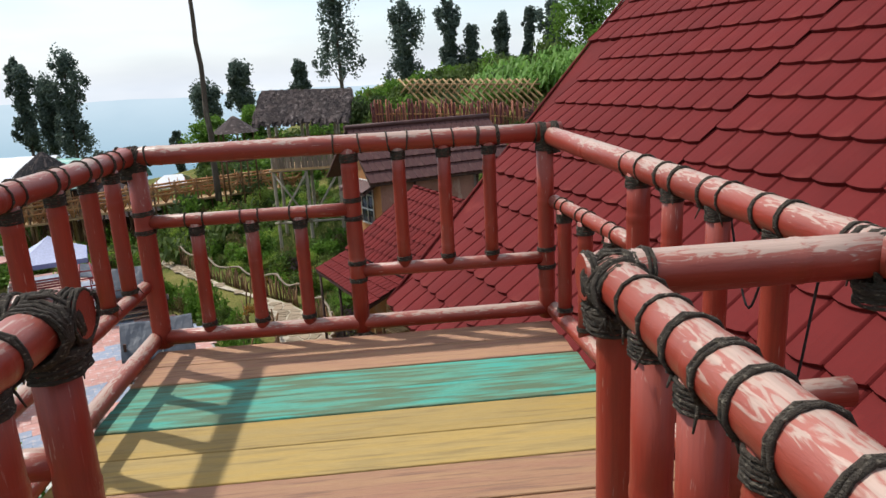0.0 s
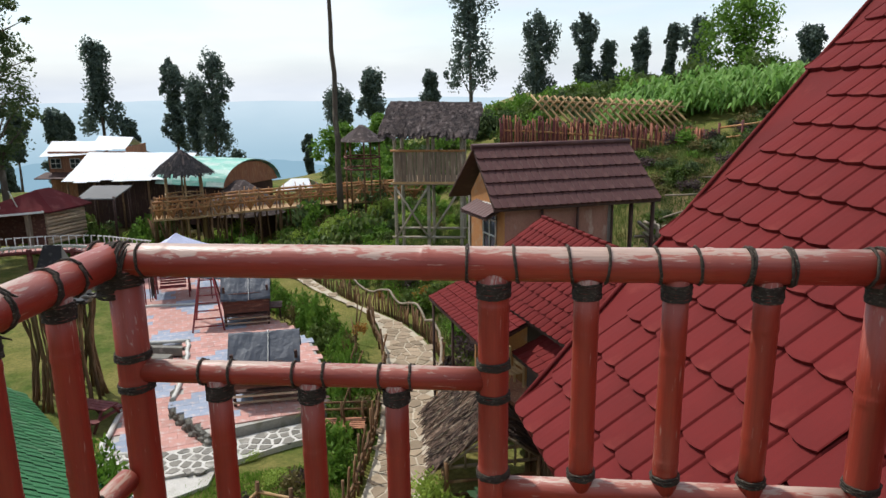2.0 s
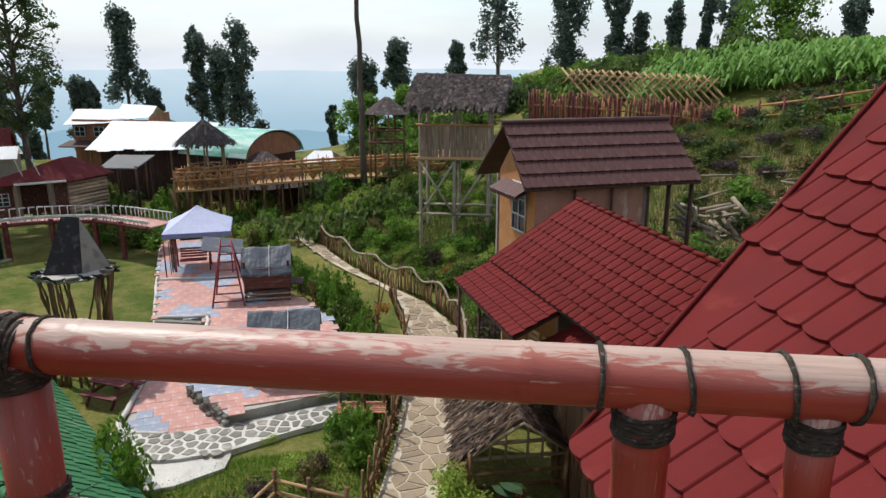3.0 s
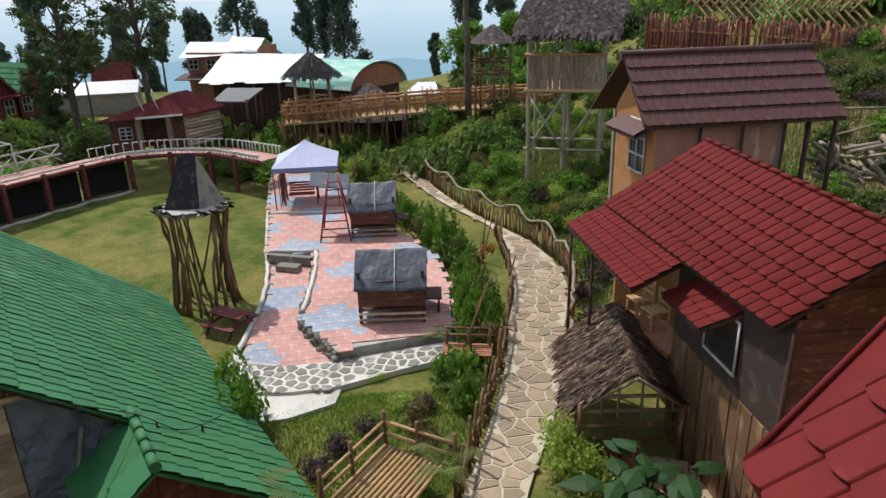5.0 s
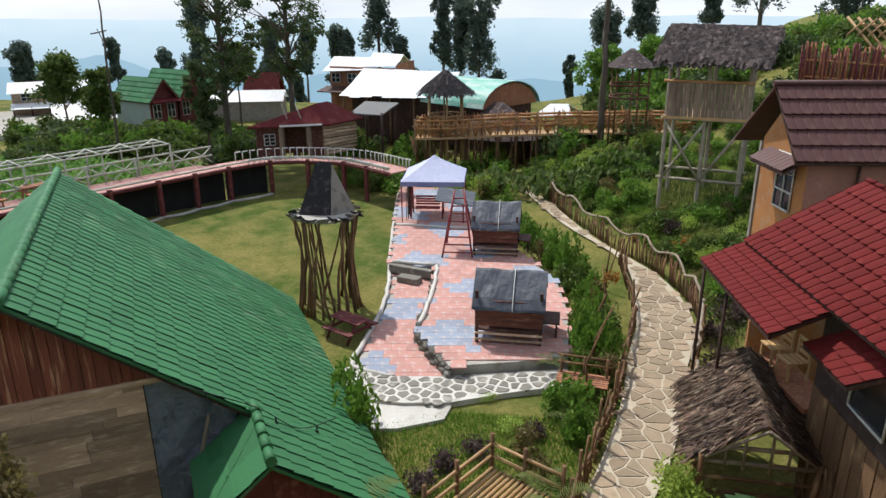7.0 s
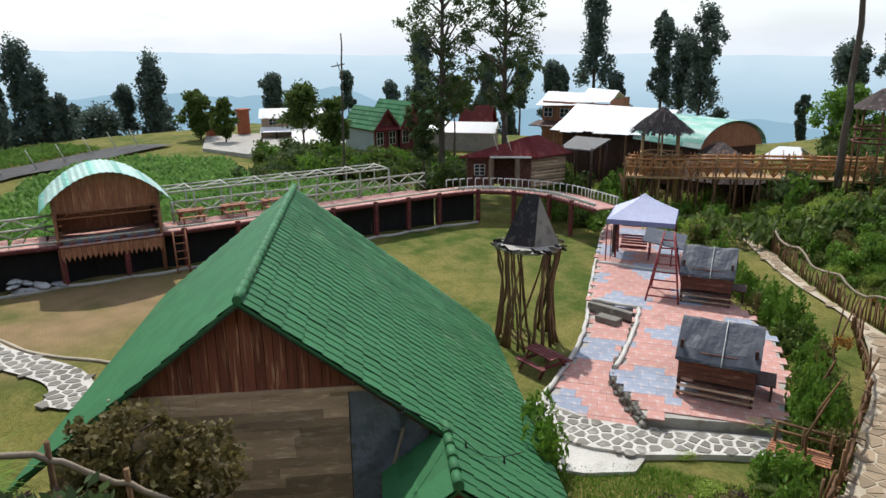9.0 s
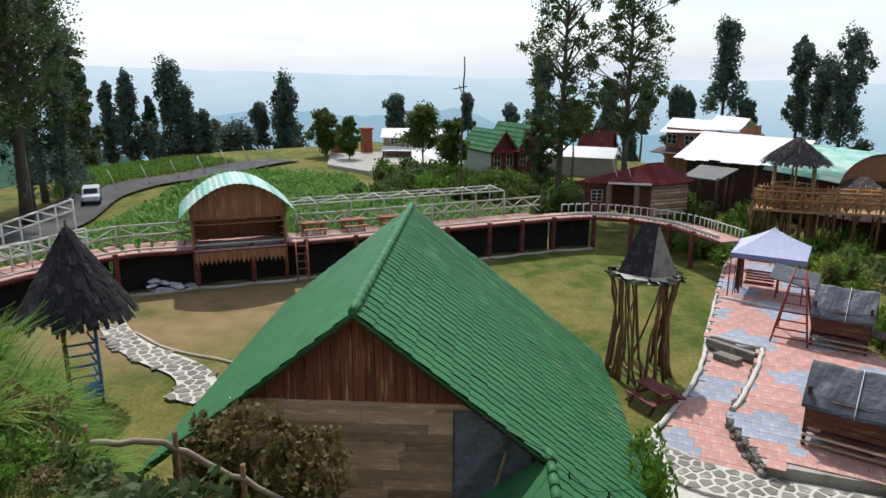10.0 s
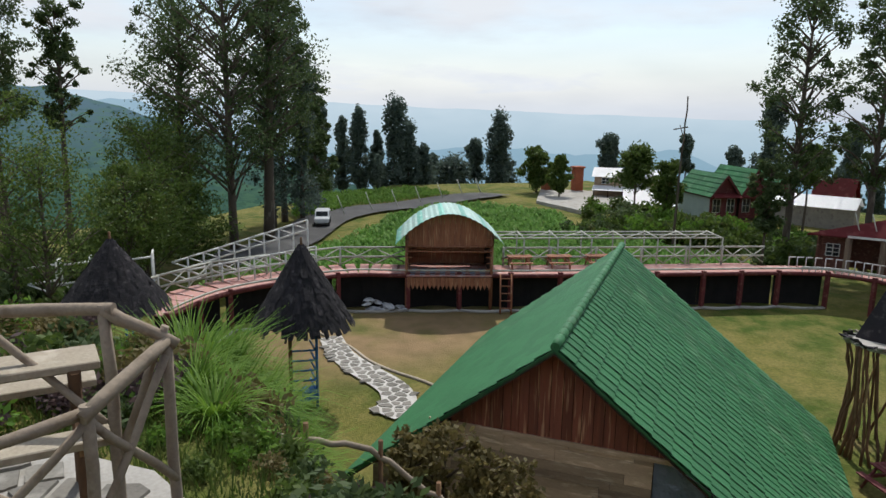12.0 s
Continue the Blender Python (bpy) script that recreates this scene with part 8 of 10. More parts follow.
def bamboo_bridge():
    e = thing("bamboo_footbridge", (-12, 45.5, -6.2), "long raised footbridge of orange bamboo with crossed railings", "footbridge")
    line = smooth_poly([(-21.4, 43.2), (-19.0, 44.2), (-16.6, 45.4), (-13.0, 46.6), (-9.0, 47.6), (-5.0, 48.2), (-1.0, 48.6)], n=3)
    rng = random.Random(14)
    zs = [-6.2 + 0.75 * sm(i / len(line)) for i in range(len(line))]
    for i, (p, q_) in enumerate(zip(line, line[1:])):
        d = (q_ - p).normalized()
        n = V(-d.y, d.x, 0) * 1.5
        z0, z1 = V(0, 0, zs[i]), V(0, 0, zs[i + 1])
        bm = bmesh.new()
        slab(bm, [p - n * 0.1 + z0, q_ - n * 0.1 + z1, q_ + n + z1, p + n + z0], (0, 0, -0.12))
        bmesh.ops.recalc_face_normals(bm, faces=bm.faces)
        part("deck_panel", bm, "bamboo_tan", e)
        for off in (0, 1):
            o = n * off
            for h in (0.55, 1.05):
                bm = bmesh.new()
                tube(bm, p + o + z0 + V(0, 0, h), q_ + o + z1 + V(0, 0, h), 0.08, None, 5)
                part("rail", bm, "bamboo_orange", e)
            bm = bmesh.new()
            g0 = height(p.x, p.y) - 0.2
            tube(bm, V(p.x + o.x, p.y + o.y, g0), p + o + z0 + V(0, 0, 1.2), 0.075, 0.06, 6)
            part("post", bm, "stick", e)
            for k in range(2):
                a, b = p.lerp(q_, k / 2) + o + z0, p.lerp(q_, (k + 1) / 2) + o + z1
                bm = bmesh.new()
                if k % 2:
                    tube(bm, a + V(0, 0, 0.05), b + V(0, 0, 1.0), 0.065, None, 5)
                else:
                    tube(bm, a + V(0, 0, 1.0), b + V(0, 0, 0.05), 0.065, None, 5)
                part("brace", bm, "bamboo_orange", e)
        for off in (0, 1):
            bm = bmesh.new()
            w0, w1 = rng.uniform(-0.12, 0.16), rng.uniform(-0.12, 0.16)
            tube(bm, p + n * off + z0 + V(0, 0, 0.8 + w0) - d * 0.2, q_ + n * off + z1 + V(0, 0, 0.8 + w1) + d * 0.2, 0.045, 0.035, 5)
            part("loose_rail", bm, "bamboo_tan", e)
            for k in range(3):
                o = p.lerp(q_, (k + 0.5) / 3) + n * off + z0
                bm = bmesh.new()
                tube(bm, o + V(0, 0, -0.1), o + V(rng.uniform(-.1, .1), rng.uniform(-.1, .1), rng.uniform(0.9, 1.5)), 0.04, 0.03, 5)
                part("baluster", bm, "bamboo_orange", e)
        for k in range(3):
            bm = bmesh.new()
            o = p.lerp(q_, rng.random()) + n * rng.random()
            tube(bm, V(o.x, o.y, height(o.x, o.y) - 0.2), o + z0 + V(rng.uniform(-.8, .8), 0, -0.1), 0.05, None, 5)
            part("strut", bm, "stick", e)
    # pavilion on stilts at its end
    v = thing("thatched_pavilion", (-20.2, 44.6, -8.4), "dark thatched round pavilion on tall bamboo stilts", "pavilion")
    bm = bmesh.new()
    bmesh.ops.create_cone(bm, cap_ends=True, segments=10, radius1=1.75, radius2=0.12, depth=1.35, matrix=Matrix.Translation((-20.2, 45.2, -2.75)))
    part("roof", bm, "thatch", v)
    rng = random.Random(4)
    bm = bmesh.new()
    for k in range(500):
        a = rng.uniform(0, 6.283)
        t = rng.random() ** 0.6
        r_ = 0.1 + 1.7 * t
        p = V(-20.2 + r_ * math.cos(a), 45.2 + r_ * math.sin(a), -2.05 - 1.3 * t)
        o = V(math.cos(a) * 0.3, math.sin(a) * 0.3, -0.32)
        s_ = V(-math.sin(a), math.cos(a), 0) * 0.06
        bm.faces.new([bm.verts.new(x_) for x_ in (p - s_, p + s_, p + o + s_, p + o - s_)])
    part("thatch", bm, "thatch_black", v)
    for k in range(6):
        a = k * math.pi / 3
        bm = bmesh.new()
        tube(bm, (-20.2 + 1.3 * math.cos(a), 45.2 + 1.3 * math.sin(a), -8.7), (-20.2 + 1.2 * math.cos(a), 45.2 + 1.2 * math.sin(a), -3.3), 0.08, 0.06, 6)
        part("stilt", bm, "bamboo_tan", v)
        for z in (-6.1, -5.3, -4.9):
            b_ = a + math.pi / 3
            bm = bmesh.new()
            tube(bm, (-20.2 + 1.28 * math.cos(a), 45.2 + 1.28 * math.sin(a), z), (-20.2 + 1.28 * math.cos(b_), 45.2 + 1.28 * math.sin(b_), z + (0.4 if z == -5.3 else 0)), 0.05, None, 5)
            part("rail", bm, "bamboo_tan", v)


def thatch_tower():
    e = thing("thatched_watchtower", (-3.2, 37.0, -6.5), "square watchtower of grey bamboo with ragged thatched roof", "tower")
    x0, x1, y0, y1 = -5.0, -1.7, 36.5, 38.9
    zb = -6.8
    for x in (x0, (x0 + x1) / 2, x1):
        for y in (y0, y1):
            bm = bmesh.new()
            bamboo(bm, (x, y, height(x, y) - 0.2), (x, y, -0.2), 0.09, random.Random(int(x * 7)), 7, 0.6)
            part("post", bm, "bamboo_grey", e)
    for z in (-3.05, -5.75):
        for y in (y0, y1):
            bm = bmesh.new()
            tube(bm, (x0 - 0.2, y - 0.08, z), (x1 + 0.2, y - 0.08, z), 0.07, None, 6)
            part("beam", bm, "bamboo_grey", e)
    for a, b in (((x0, -5.8), ((x0 + x1) / 2, -3.2)), ((x0, -3.2), ((x0 + x1) / 2, -5.8)), ((x1, -3.2), ((x0 + x1) / 2, -5.8))):
        bm = bmesh.new()
        tube(bm, (a[0], y0 - 0.1, a[1]), (b[0], y0 - 0.1, b[1]), 0.06, None, 6)
        part("brace", bm, "bamboo_grey", e)
    bm = bmesh.new()
    box(bm, ((x0 + x1) / 2, (y0 + y1) / 2, -3.0), (x1 - x0 + 0.3, y1 - y0 + 0.3, 0.12))
    part("floor", bm, "bamboo_tan", e)
    rng = random.Random(5)
    k = x0
    while k < x1:
        w = rng.uniform(0.2, 0.34)
        bm = bmesh.new()
        box(bm, (k + w / 2, y0 - 0.12, -2.22 + rng.uniform(-.03, .03)), (w - 0.03, 0.03, 1.5))
        part("parapet_board", bm, "wood_upright", e)
        k += w
    for y in np.arange(y0, y1, 0.3):
        for x in (x0 - 0.05, x1 + 0.05):
            bm = bmesh.new()
            box(bm, (x, y + 0.15, -2.22), (0.03, 0.28, 1.5))
            part("parapet_board", bm, "wood_upright", e)
    bm = bmesh.new()
    tube(bm, (x0 - 0.2, y0 - 0.15, -1.42), (x1 + 0.2, y0 - 0.15, -1.42), 0.06, None, 6)
    part("parapet_rail", bm, "bamboo_orange", e)
    a, b = V(x0 - 0.35, (y0 + y1) / 2, 0.95), V(x1 + 0.95, (y0 + y1) / 2, 0.85)
    sl, sr = V(-0.2, -1.9, -1.35), V(-0.2, 1.9, -1.35)
    bm = bmesh.new()
    slab(bm, [a, b, b + sl, a + sl], (0, 0, -0.06))
    slab(bm, [b, a, a + sr, b + sr], (0, 0, -0.06))
    bmesh.ops.recalc_face_normals(bm, faces=bm.faces)
    part("roof_base", bm, "thatch", e)
    bm = bmesh.new()
    thatch_sheet(bm, a, b, b + sl, a + sl, rng, 1500, 0.4, 0.08, 0.25)
    part("thatch", bm, "thatch", e, "ragged grey brown thatch")
    # small gazebo behind
    g = thing("small_thatched_gazebo", (-8.6, 45.8, -4), "small round gazebo with grey thatch", "gazebo")
    bm = bmesh.new()
    bmesh.ops.create_cone(bm, cap_ends=True, segments=9, radius1=1.5, radius2=0.1, depth=1.0, matrix=Matrix.Translation((-8.6, 45.8, -1.1)))
    part("roof", bm, "thatch", g)
    for k in range(5):
        a_ = k * 1.2566
        bm = bmesh.new()
        tube(bm, (-8.6 + 1.1 * math.cos(a_), 45.8 + 1.1 * math.sin(a_), -6), (-8.6 + 1.1 * math.cos(a_), 45.8 + 1.1 * math.sin(a_), -1.5), 0.06, None, 5)
        part("post", bm, "stick", g)
    for z in (-2.6, -3.3):
        bm = bmesh.new()
        chain(bm, [(-8.6 + 1.15 * math.cos(k * 0.6283), 45.8 + 1.15 * math.sin(k * 0.6283), z) for k in range(11)], 0.05, 5)
        part("rail", bm, "wood_red", g)


def racks():
    """The red picket fence and lattice of leaning bamboo on the ridge."""
    e = thing("red_picket_fence", (5.5, 46, -2), "tall fence of red brown bamboo pickets on the ridge", "fence")
    rng = random.Random(8)
    pts = smooth_poly([(0.2, 44.0), (3.4, 43.6), (7.4, 43.0), (10.2, 41.8), (11.6, 40.6)], n=14)
    for i, p in enumerate(pts):
        for k in range(4):
            o = (p if i + 1 >= len(pts) else p.lerp(pts[i + 1], k / 4)) + V(rng.uniform(-.05, .05), rng.uniform(-.05, .05), 0)
            low = -2.3 - 3.0 * sm(i / len(pts))
            bm = bmesh.new()
            tube(bm, V(o.x, o.y, low), V(o.x + rng.uniform(-.12, .12), o.y, -0.35 + rng.uniform(-.3, .35) - 0.7 * sm(i / len(pts))), 0.06, 0.05, 5)
            part("picket", bm, "bamboo_rust" if k % 3 else "wood_red", e)
    for z in (-0.9, -1.7):
        bm = bmesh.new()
        chain(bm, [p + V(0, 0, z - 0.9 * sm(i / len(pts))) for i, p in enumerate(pts)], 0.06, 5)
        part("rail", bm, "bamboo_orange", e)
    f = thing("bamboo_trellis", (6.5, 45, 0), "long trellis of crossed yellow bamboo poles", "trellis")
    a, b = V(2.4, 45.2, 0.75), V(10.6, 44.2, 0.35)
    n = 18
    for i in range(n):
        p = a.lerp(b, i / n)
        q_ = p + V(0.9, -1.3, -1.3)
        bm = bmesh.new()
        tube(bm, p + V(-0.5, 0.3, 0.35), q_ + V(0.4, 0, -0.4), 0.065, None, 5)
        part("pole", bm, "bamboo_tan", f)
        bm = bmesh.new()
        tube(bm, p + V(0.3, 0, 0.3), p + V(-0.45, -0.4, -0.5), 0.05, None, 5)
        part("pole", bm, "bamboo_tan", f)
    bm = bmesh.new()
    tube(bm, a, b, 0.06, None, 5)
    part("top_pole", bm, "bamboo_tan", f)
    # bamboo fence and terrace steps to the right
    h = thing("bamboo_walk_railing", (14, 38, -1), "weathered bamboo railing along the upper path", "railing")
    ln = [V(11.6, 40.6, -1.6), V(13.4, 38.8, -1.2), V(15.6, 37.6, -0.7), V(18.5, 36.4, -0.2)]
    for p, q_ in zip(ln, ln[1:]):
        for z in (0.4, 0.95):
            bm = bmesh.new()
            tube(bm, p + V(0, 0, z), q_ + V(0, 0, z), 0.06, None, 5)
            part("rail", bm, "bamboo_orange", h)
        for t in (0, 0.5):
            o = p.lerp(q_, t)
            bm = bmesh.new()
            tube(bm, o - V(0, 0, 1.5), o + V(0, 0, 1.2), 0.07, None, 5)
            part("post", bm, "wood_red", h)
    s = thing("pole_stack", (9, 33, -3), "loose pale bamboo poles lying on the terraced slope", "poles")
    for k in range(16):
        bm = bmesh.new()
        x, y = 7.2 + rng.uniform(0, 4), 31 + rng.uniform(0, 6)
        z = height(x, y) + 0.25 + rng.uniform(0, 0.5)
        tube(bm, (x, y, z), (x + rng.uniform(1.0, 2.6), y + rng.uniform(-.8, .8), z + rng.uniform(-.3, .6)), 0.05, None, 5)
        part("pole", bm, "stick_pale", s)


def shade_huts():
    for i, (x, y, ztop, zlow, rad) in enumerate(((-23.1, 7.2, -2.95, -5.5, 1.55), (-26.6, 1.2, -3.1, -5.4, 1.75))):
        zg = height(x, y)
        e = thing("black_thatched_shelter", (x, y, zg), "pointed shelter thatched with ragged black palm fibre", "shelter", "black thatched shelters")
        rng = random.Random(30 + i)
        bm = bmesh.new()
        bmesh.ops.create_cone(bm, cap_ends=False, segments=8, radius1=rad, radius2=0.1, depth=ztop - zlow, matrix=Matrix.Translation((x, y, (ztop + zlow) / 2)))
        part("roof_frame", bm, "thatch_black", e)
        bm = bmesh.new()
        for k in range(1100):
            a = rng.uniform(0, 6.283)
            t = 0.93 * rng.random() ** 0.55
            r_ = 0.06 + rad * t
            p = V(x + r_ * math.cos(a), y + r_ * math.sin(a), ztop - (ztop - zlow) * t + 0.03)
            o = V(math.cos(a) * 0.26, math.sin(a) * 0.26, -0.36 - 0.14 * rng.random())
            s_ = V(-math.sin(a), math.cos(a), 0) * rng.uniform(0.05, 0.14)
            bm.faces.new([bm.verts.new(v_) for v_ in (p - s_, p + s_, p + o + s_ * rng.uniform(0.2, 1), p + o - s_ * rng.uniform(0.2, 1))])
        part("thatch", bm, "thatch_black", e, "ragged black palm fibre thatch")
        bm = bmesh.new()
        tube(bm, (x, y, ztop - 0.3), (x + 0.03, y, ztop + 0.25), 0.06, 0.04, 6)
        part("finial", bm, "stick", e)
        for k in range(4):
            a = 0.6 + k * math.pi / 2
            bm = bmesh.new()
            px, py = x + 0.62 * math.cos(a), y + 0.62 * math.sin(a)
            tube(bm, (px, py, zg - 0.2), (px, py, zlow + 0.5), 0.05, None, 6)
            part("post", bm, "metal_blue" if k < 2 else "stick", e)
        if i == 0:
            for z in (-8.2, -7.85, -7.5, -7.15, -6.8, -6.45):
                bm = bmesh.new()
                tube(bm, (x - 0.5, y + 0.3, z), (x + 0.55, y + 0.3, z), 0.035, None, 5)
                tube(bm, (x + 0.55, y + 0.3, z), (x + 0.45, y - 0.45, z), 0.035, None, 5)
                part("blue_rail", bm, "metal_blue", e)
            bm = bmesh.new()
            box(bm, (x + 0.35, y + 0.15, -8.05), (0.5, 0.5, 0.4), None, 0.04)
            part("seat_box", bm, "metal_blue", e, "bright blue metal seat")


def poles():
    for x, y, z0, z1, r in ((-39.3, 35.4, -8.5, 2.5, 0.09), (-9.55, 43.5, -5.5, 10.5, 0.17)):
        e = thing("tall_pole", (x, y, z0), "tall bare wooden pole" if r < 0.1 else "tall bare tree trunk used as a pole", "pole")
        bm = bmesh.new()
        rng = random.Random(int(x))
        n = 12
        chain(bm, [(x + rng.uniform(-.06, .06) + 0.3 * (k / n) ** 2 * (1 if r < 0.1 else -1), y, z0 + (z1 - z0) * k / n) for k in range(n + 1)], [r * (1.2 - 0.7 * k / n) for k in range(n + 1)], 7)
        part("shaft", bm, "bark", e)
        if r < 0.1:
            bm = bmesh.new()
            tube(bm, (x - 0.5, y - 0.35, z1 - 2.2), (x + 0.3, y + 0.2, z1 - 2.0), 0.04, None, 5)
            tube(bm, (x - 0.3, y, z1 - 1.9), (x + 0.1, y, z1 - 2.6), 0.03, None, 5)
            part("cross_arm", bm, "bark", e)


def near_terrace():
    """Paved ledge with pole railing and bench on the near bank."""
    e = thing("log_railing", (-6.8, 2.8, -2.2), "railing of pale debarked crooked logs round a stone ledge", "railing")
    rng = random.Random(3)
    T = -2.05
    k = {"a": V(-6.9, 1.9, -0.12), "b": V(-6.6, 2.95, -0.12), "c": V(-6.55, 3.42, -0.42), "d": V(-5.9, 2.85, -0.72), "e": V(-5.6, 1.9, -0.82)}
    def stick(name, p, q_, r0=0.05, mat="stick_pale"):
        bm = bmesh.new()
        p, q_ = Vector(p), Vector(q_)
        pts = [p.lerp(q_, t) + V(*(rng.uniform(-0.015, 0.015) for _ in range(3))) for t in (0, 0.25, 0.5, 0.75, 1)]
        chain(bm, pts, [r0 * rng.uniform(0.9, 1.1) for _ in pts], 8)
        part(name, bm, mat, e)
    for p, q_ in (("a", "b"), ("b", "c"), ("c", "d"), ("d", "e")):
        stick("top_rail", k[p], k[q_] + (k[q_] - k[p]).normalized() * 0.08, 0.055)
    for p in "abcde":
        g = k[p]
        stick("post", (g.x, g.y, T - 0.6), (g.x, g.y, g.z + 0.05), 0.05)
    for p, q_, z0, z1 in (("a", "b", -0.15, -1.2), ("b", "c", -1.5, -0.3), ("c", "d", -0.5, -1.7), ("d", "e", -0.8, -1.75), ("d", "e", -1.75, -0.9), ("c", "d", -1.7, -0.8)):
        stick("brace", (k[p].x, k[p].y, z0), (k[q_].x, k[q_].y, z1), 0.036)
    bm = bmesh.new()
    slab(bm, [V(-8.6, 0.6, T), V(-5.0, 0.3, T), V(-5.4, 2.6, T), V(-6.5, 3.6, T), V(-7.4, 3.2, T), V(-8.4, 2.0, T)], (0, 0, -1.2))
    bmesh.ops.recalc_face_normals(bm, faces=bm.faces)
    g = thing("stone_ledge", (-6.8, 2.2, T - 1.2), "rough grey stone and concrete ledge on the bank", "ledge")
    part("slab", bm, "concrete", g)
    stones(g, [(-8.4, 0.7), (-5.2, 0.5), (-5.5, 2.5), (-6.5, 3.4), (-7.3, 3.1), (-8.2, 2.0)], 0.42, 0.05, T + 0.02, "stone", 17)
    b = thing("log_bench", (-6.9, 2.0, T), "weathered grey plank bench with a table top", "bench", "", 8)
    m = frame_at(-6.75, 1.75, T, 100)
    for y0, z, w in ((0.0, 1.42, 0.5), (-0.75, 1.0, 0.28), (0.6, 1.0, 0.28)):
        bm = bmesh.new()
        box(bm, (0, y0, z), (2.2, w, 0.07), m, 0.01)
        part("plank", bm, "bamboo_grey", b)
    for sx in (-0.9, 0.9):
        for y0, y1 in ((-0.5, 0.25), (0.5, -0.25)):
            bm = bmesh.new()
            tube(bm, m @ V(sx, y0, 0), m @ V(sx, y1, 1.4), 0.05, None, 6)
            part("leg", bm, "stick", b)
        bm = bmesh.new()
        box(bm, (sx, -0.05, 0.94), (0.07, 1.6, 0.08), m)
        part("cross_bar", bm, "stick", b)


boardwalk()
stage()
red_cabin()
white_barns()
villas()
road_and_car()
bamboo_bridge()
thatch_tower()
racks()
shade_huts()
poles()
near_terrace()


# ---- plants ----
def leaf_quads(c, size, rs, tilt=1.0, aspect=0.55):
    """Leaf blades, one quad each, at the centres c, turned at random."""
    n = len(c)
    u = rs.normal(size=(n, 3))
    u[:, 2] *= tilt
    u /= np.linalg.norm(u, axis=1)[:, None] + 1e-9
    w = np.cross(u, rs.normal(size=(n, 3)))
    w /= np.linalg.norm(w, axis=1)[:, None] + 1e-9
    s = (size * rs.uniform(0.6, 1.4, n))[:, None]
    a, b = u * s, w * s * aspect
    v = np.stack([c - a * 0.5, c + b * 0.5, c + a * 0.5, c - b * 0.5], 1).reshape(-1, 3)
    return v, np.arange(4 * n).reshape(n, 4)


def ball(n, rs, r=(1, 1, 1), hollow=0.45):
    d = rs.normal(size=(n, 3))
    d /= np.linalg.norm(d, axis=1)[:, None]
    return d * (0.3 + 0.45 * np.abs(rs.normal(size=n)).clip(0, 1.6))[:, None] * np.array(r)


TREES = {"gum": ("tall gum tree with bare trunk and separate leafy clumps", "leaf_dark"), "tall": ("tall slender dark tree with gappy upright crown", "leaf_pine"), "fir": ("grey green feathery conifer", "leaf_pine"), "round": ("bright green leafy tree on the ridge", "leaf_bright"),
         "eu": ("tall gum tree with bare trunk and airy dark crown", "leaf_dark"), "broad": ("leafy dark green broad tree", "leaf_mid"), "cypress": ("dense dark columnar cypress", "leaf_pine"), "bush": ("tall olive bush with reddish tips before the gable", "leaf_dry")}
tree_no = [0]


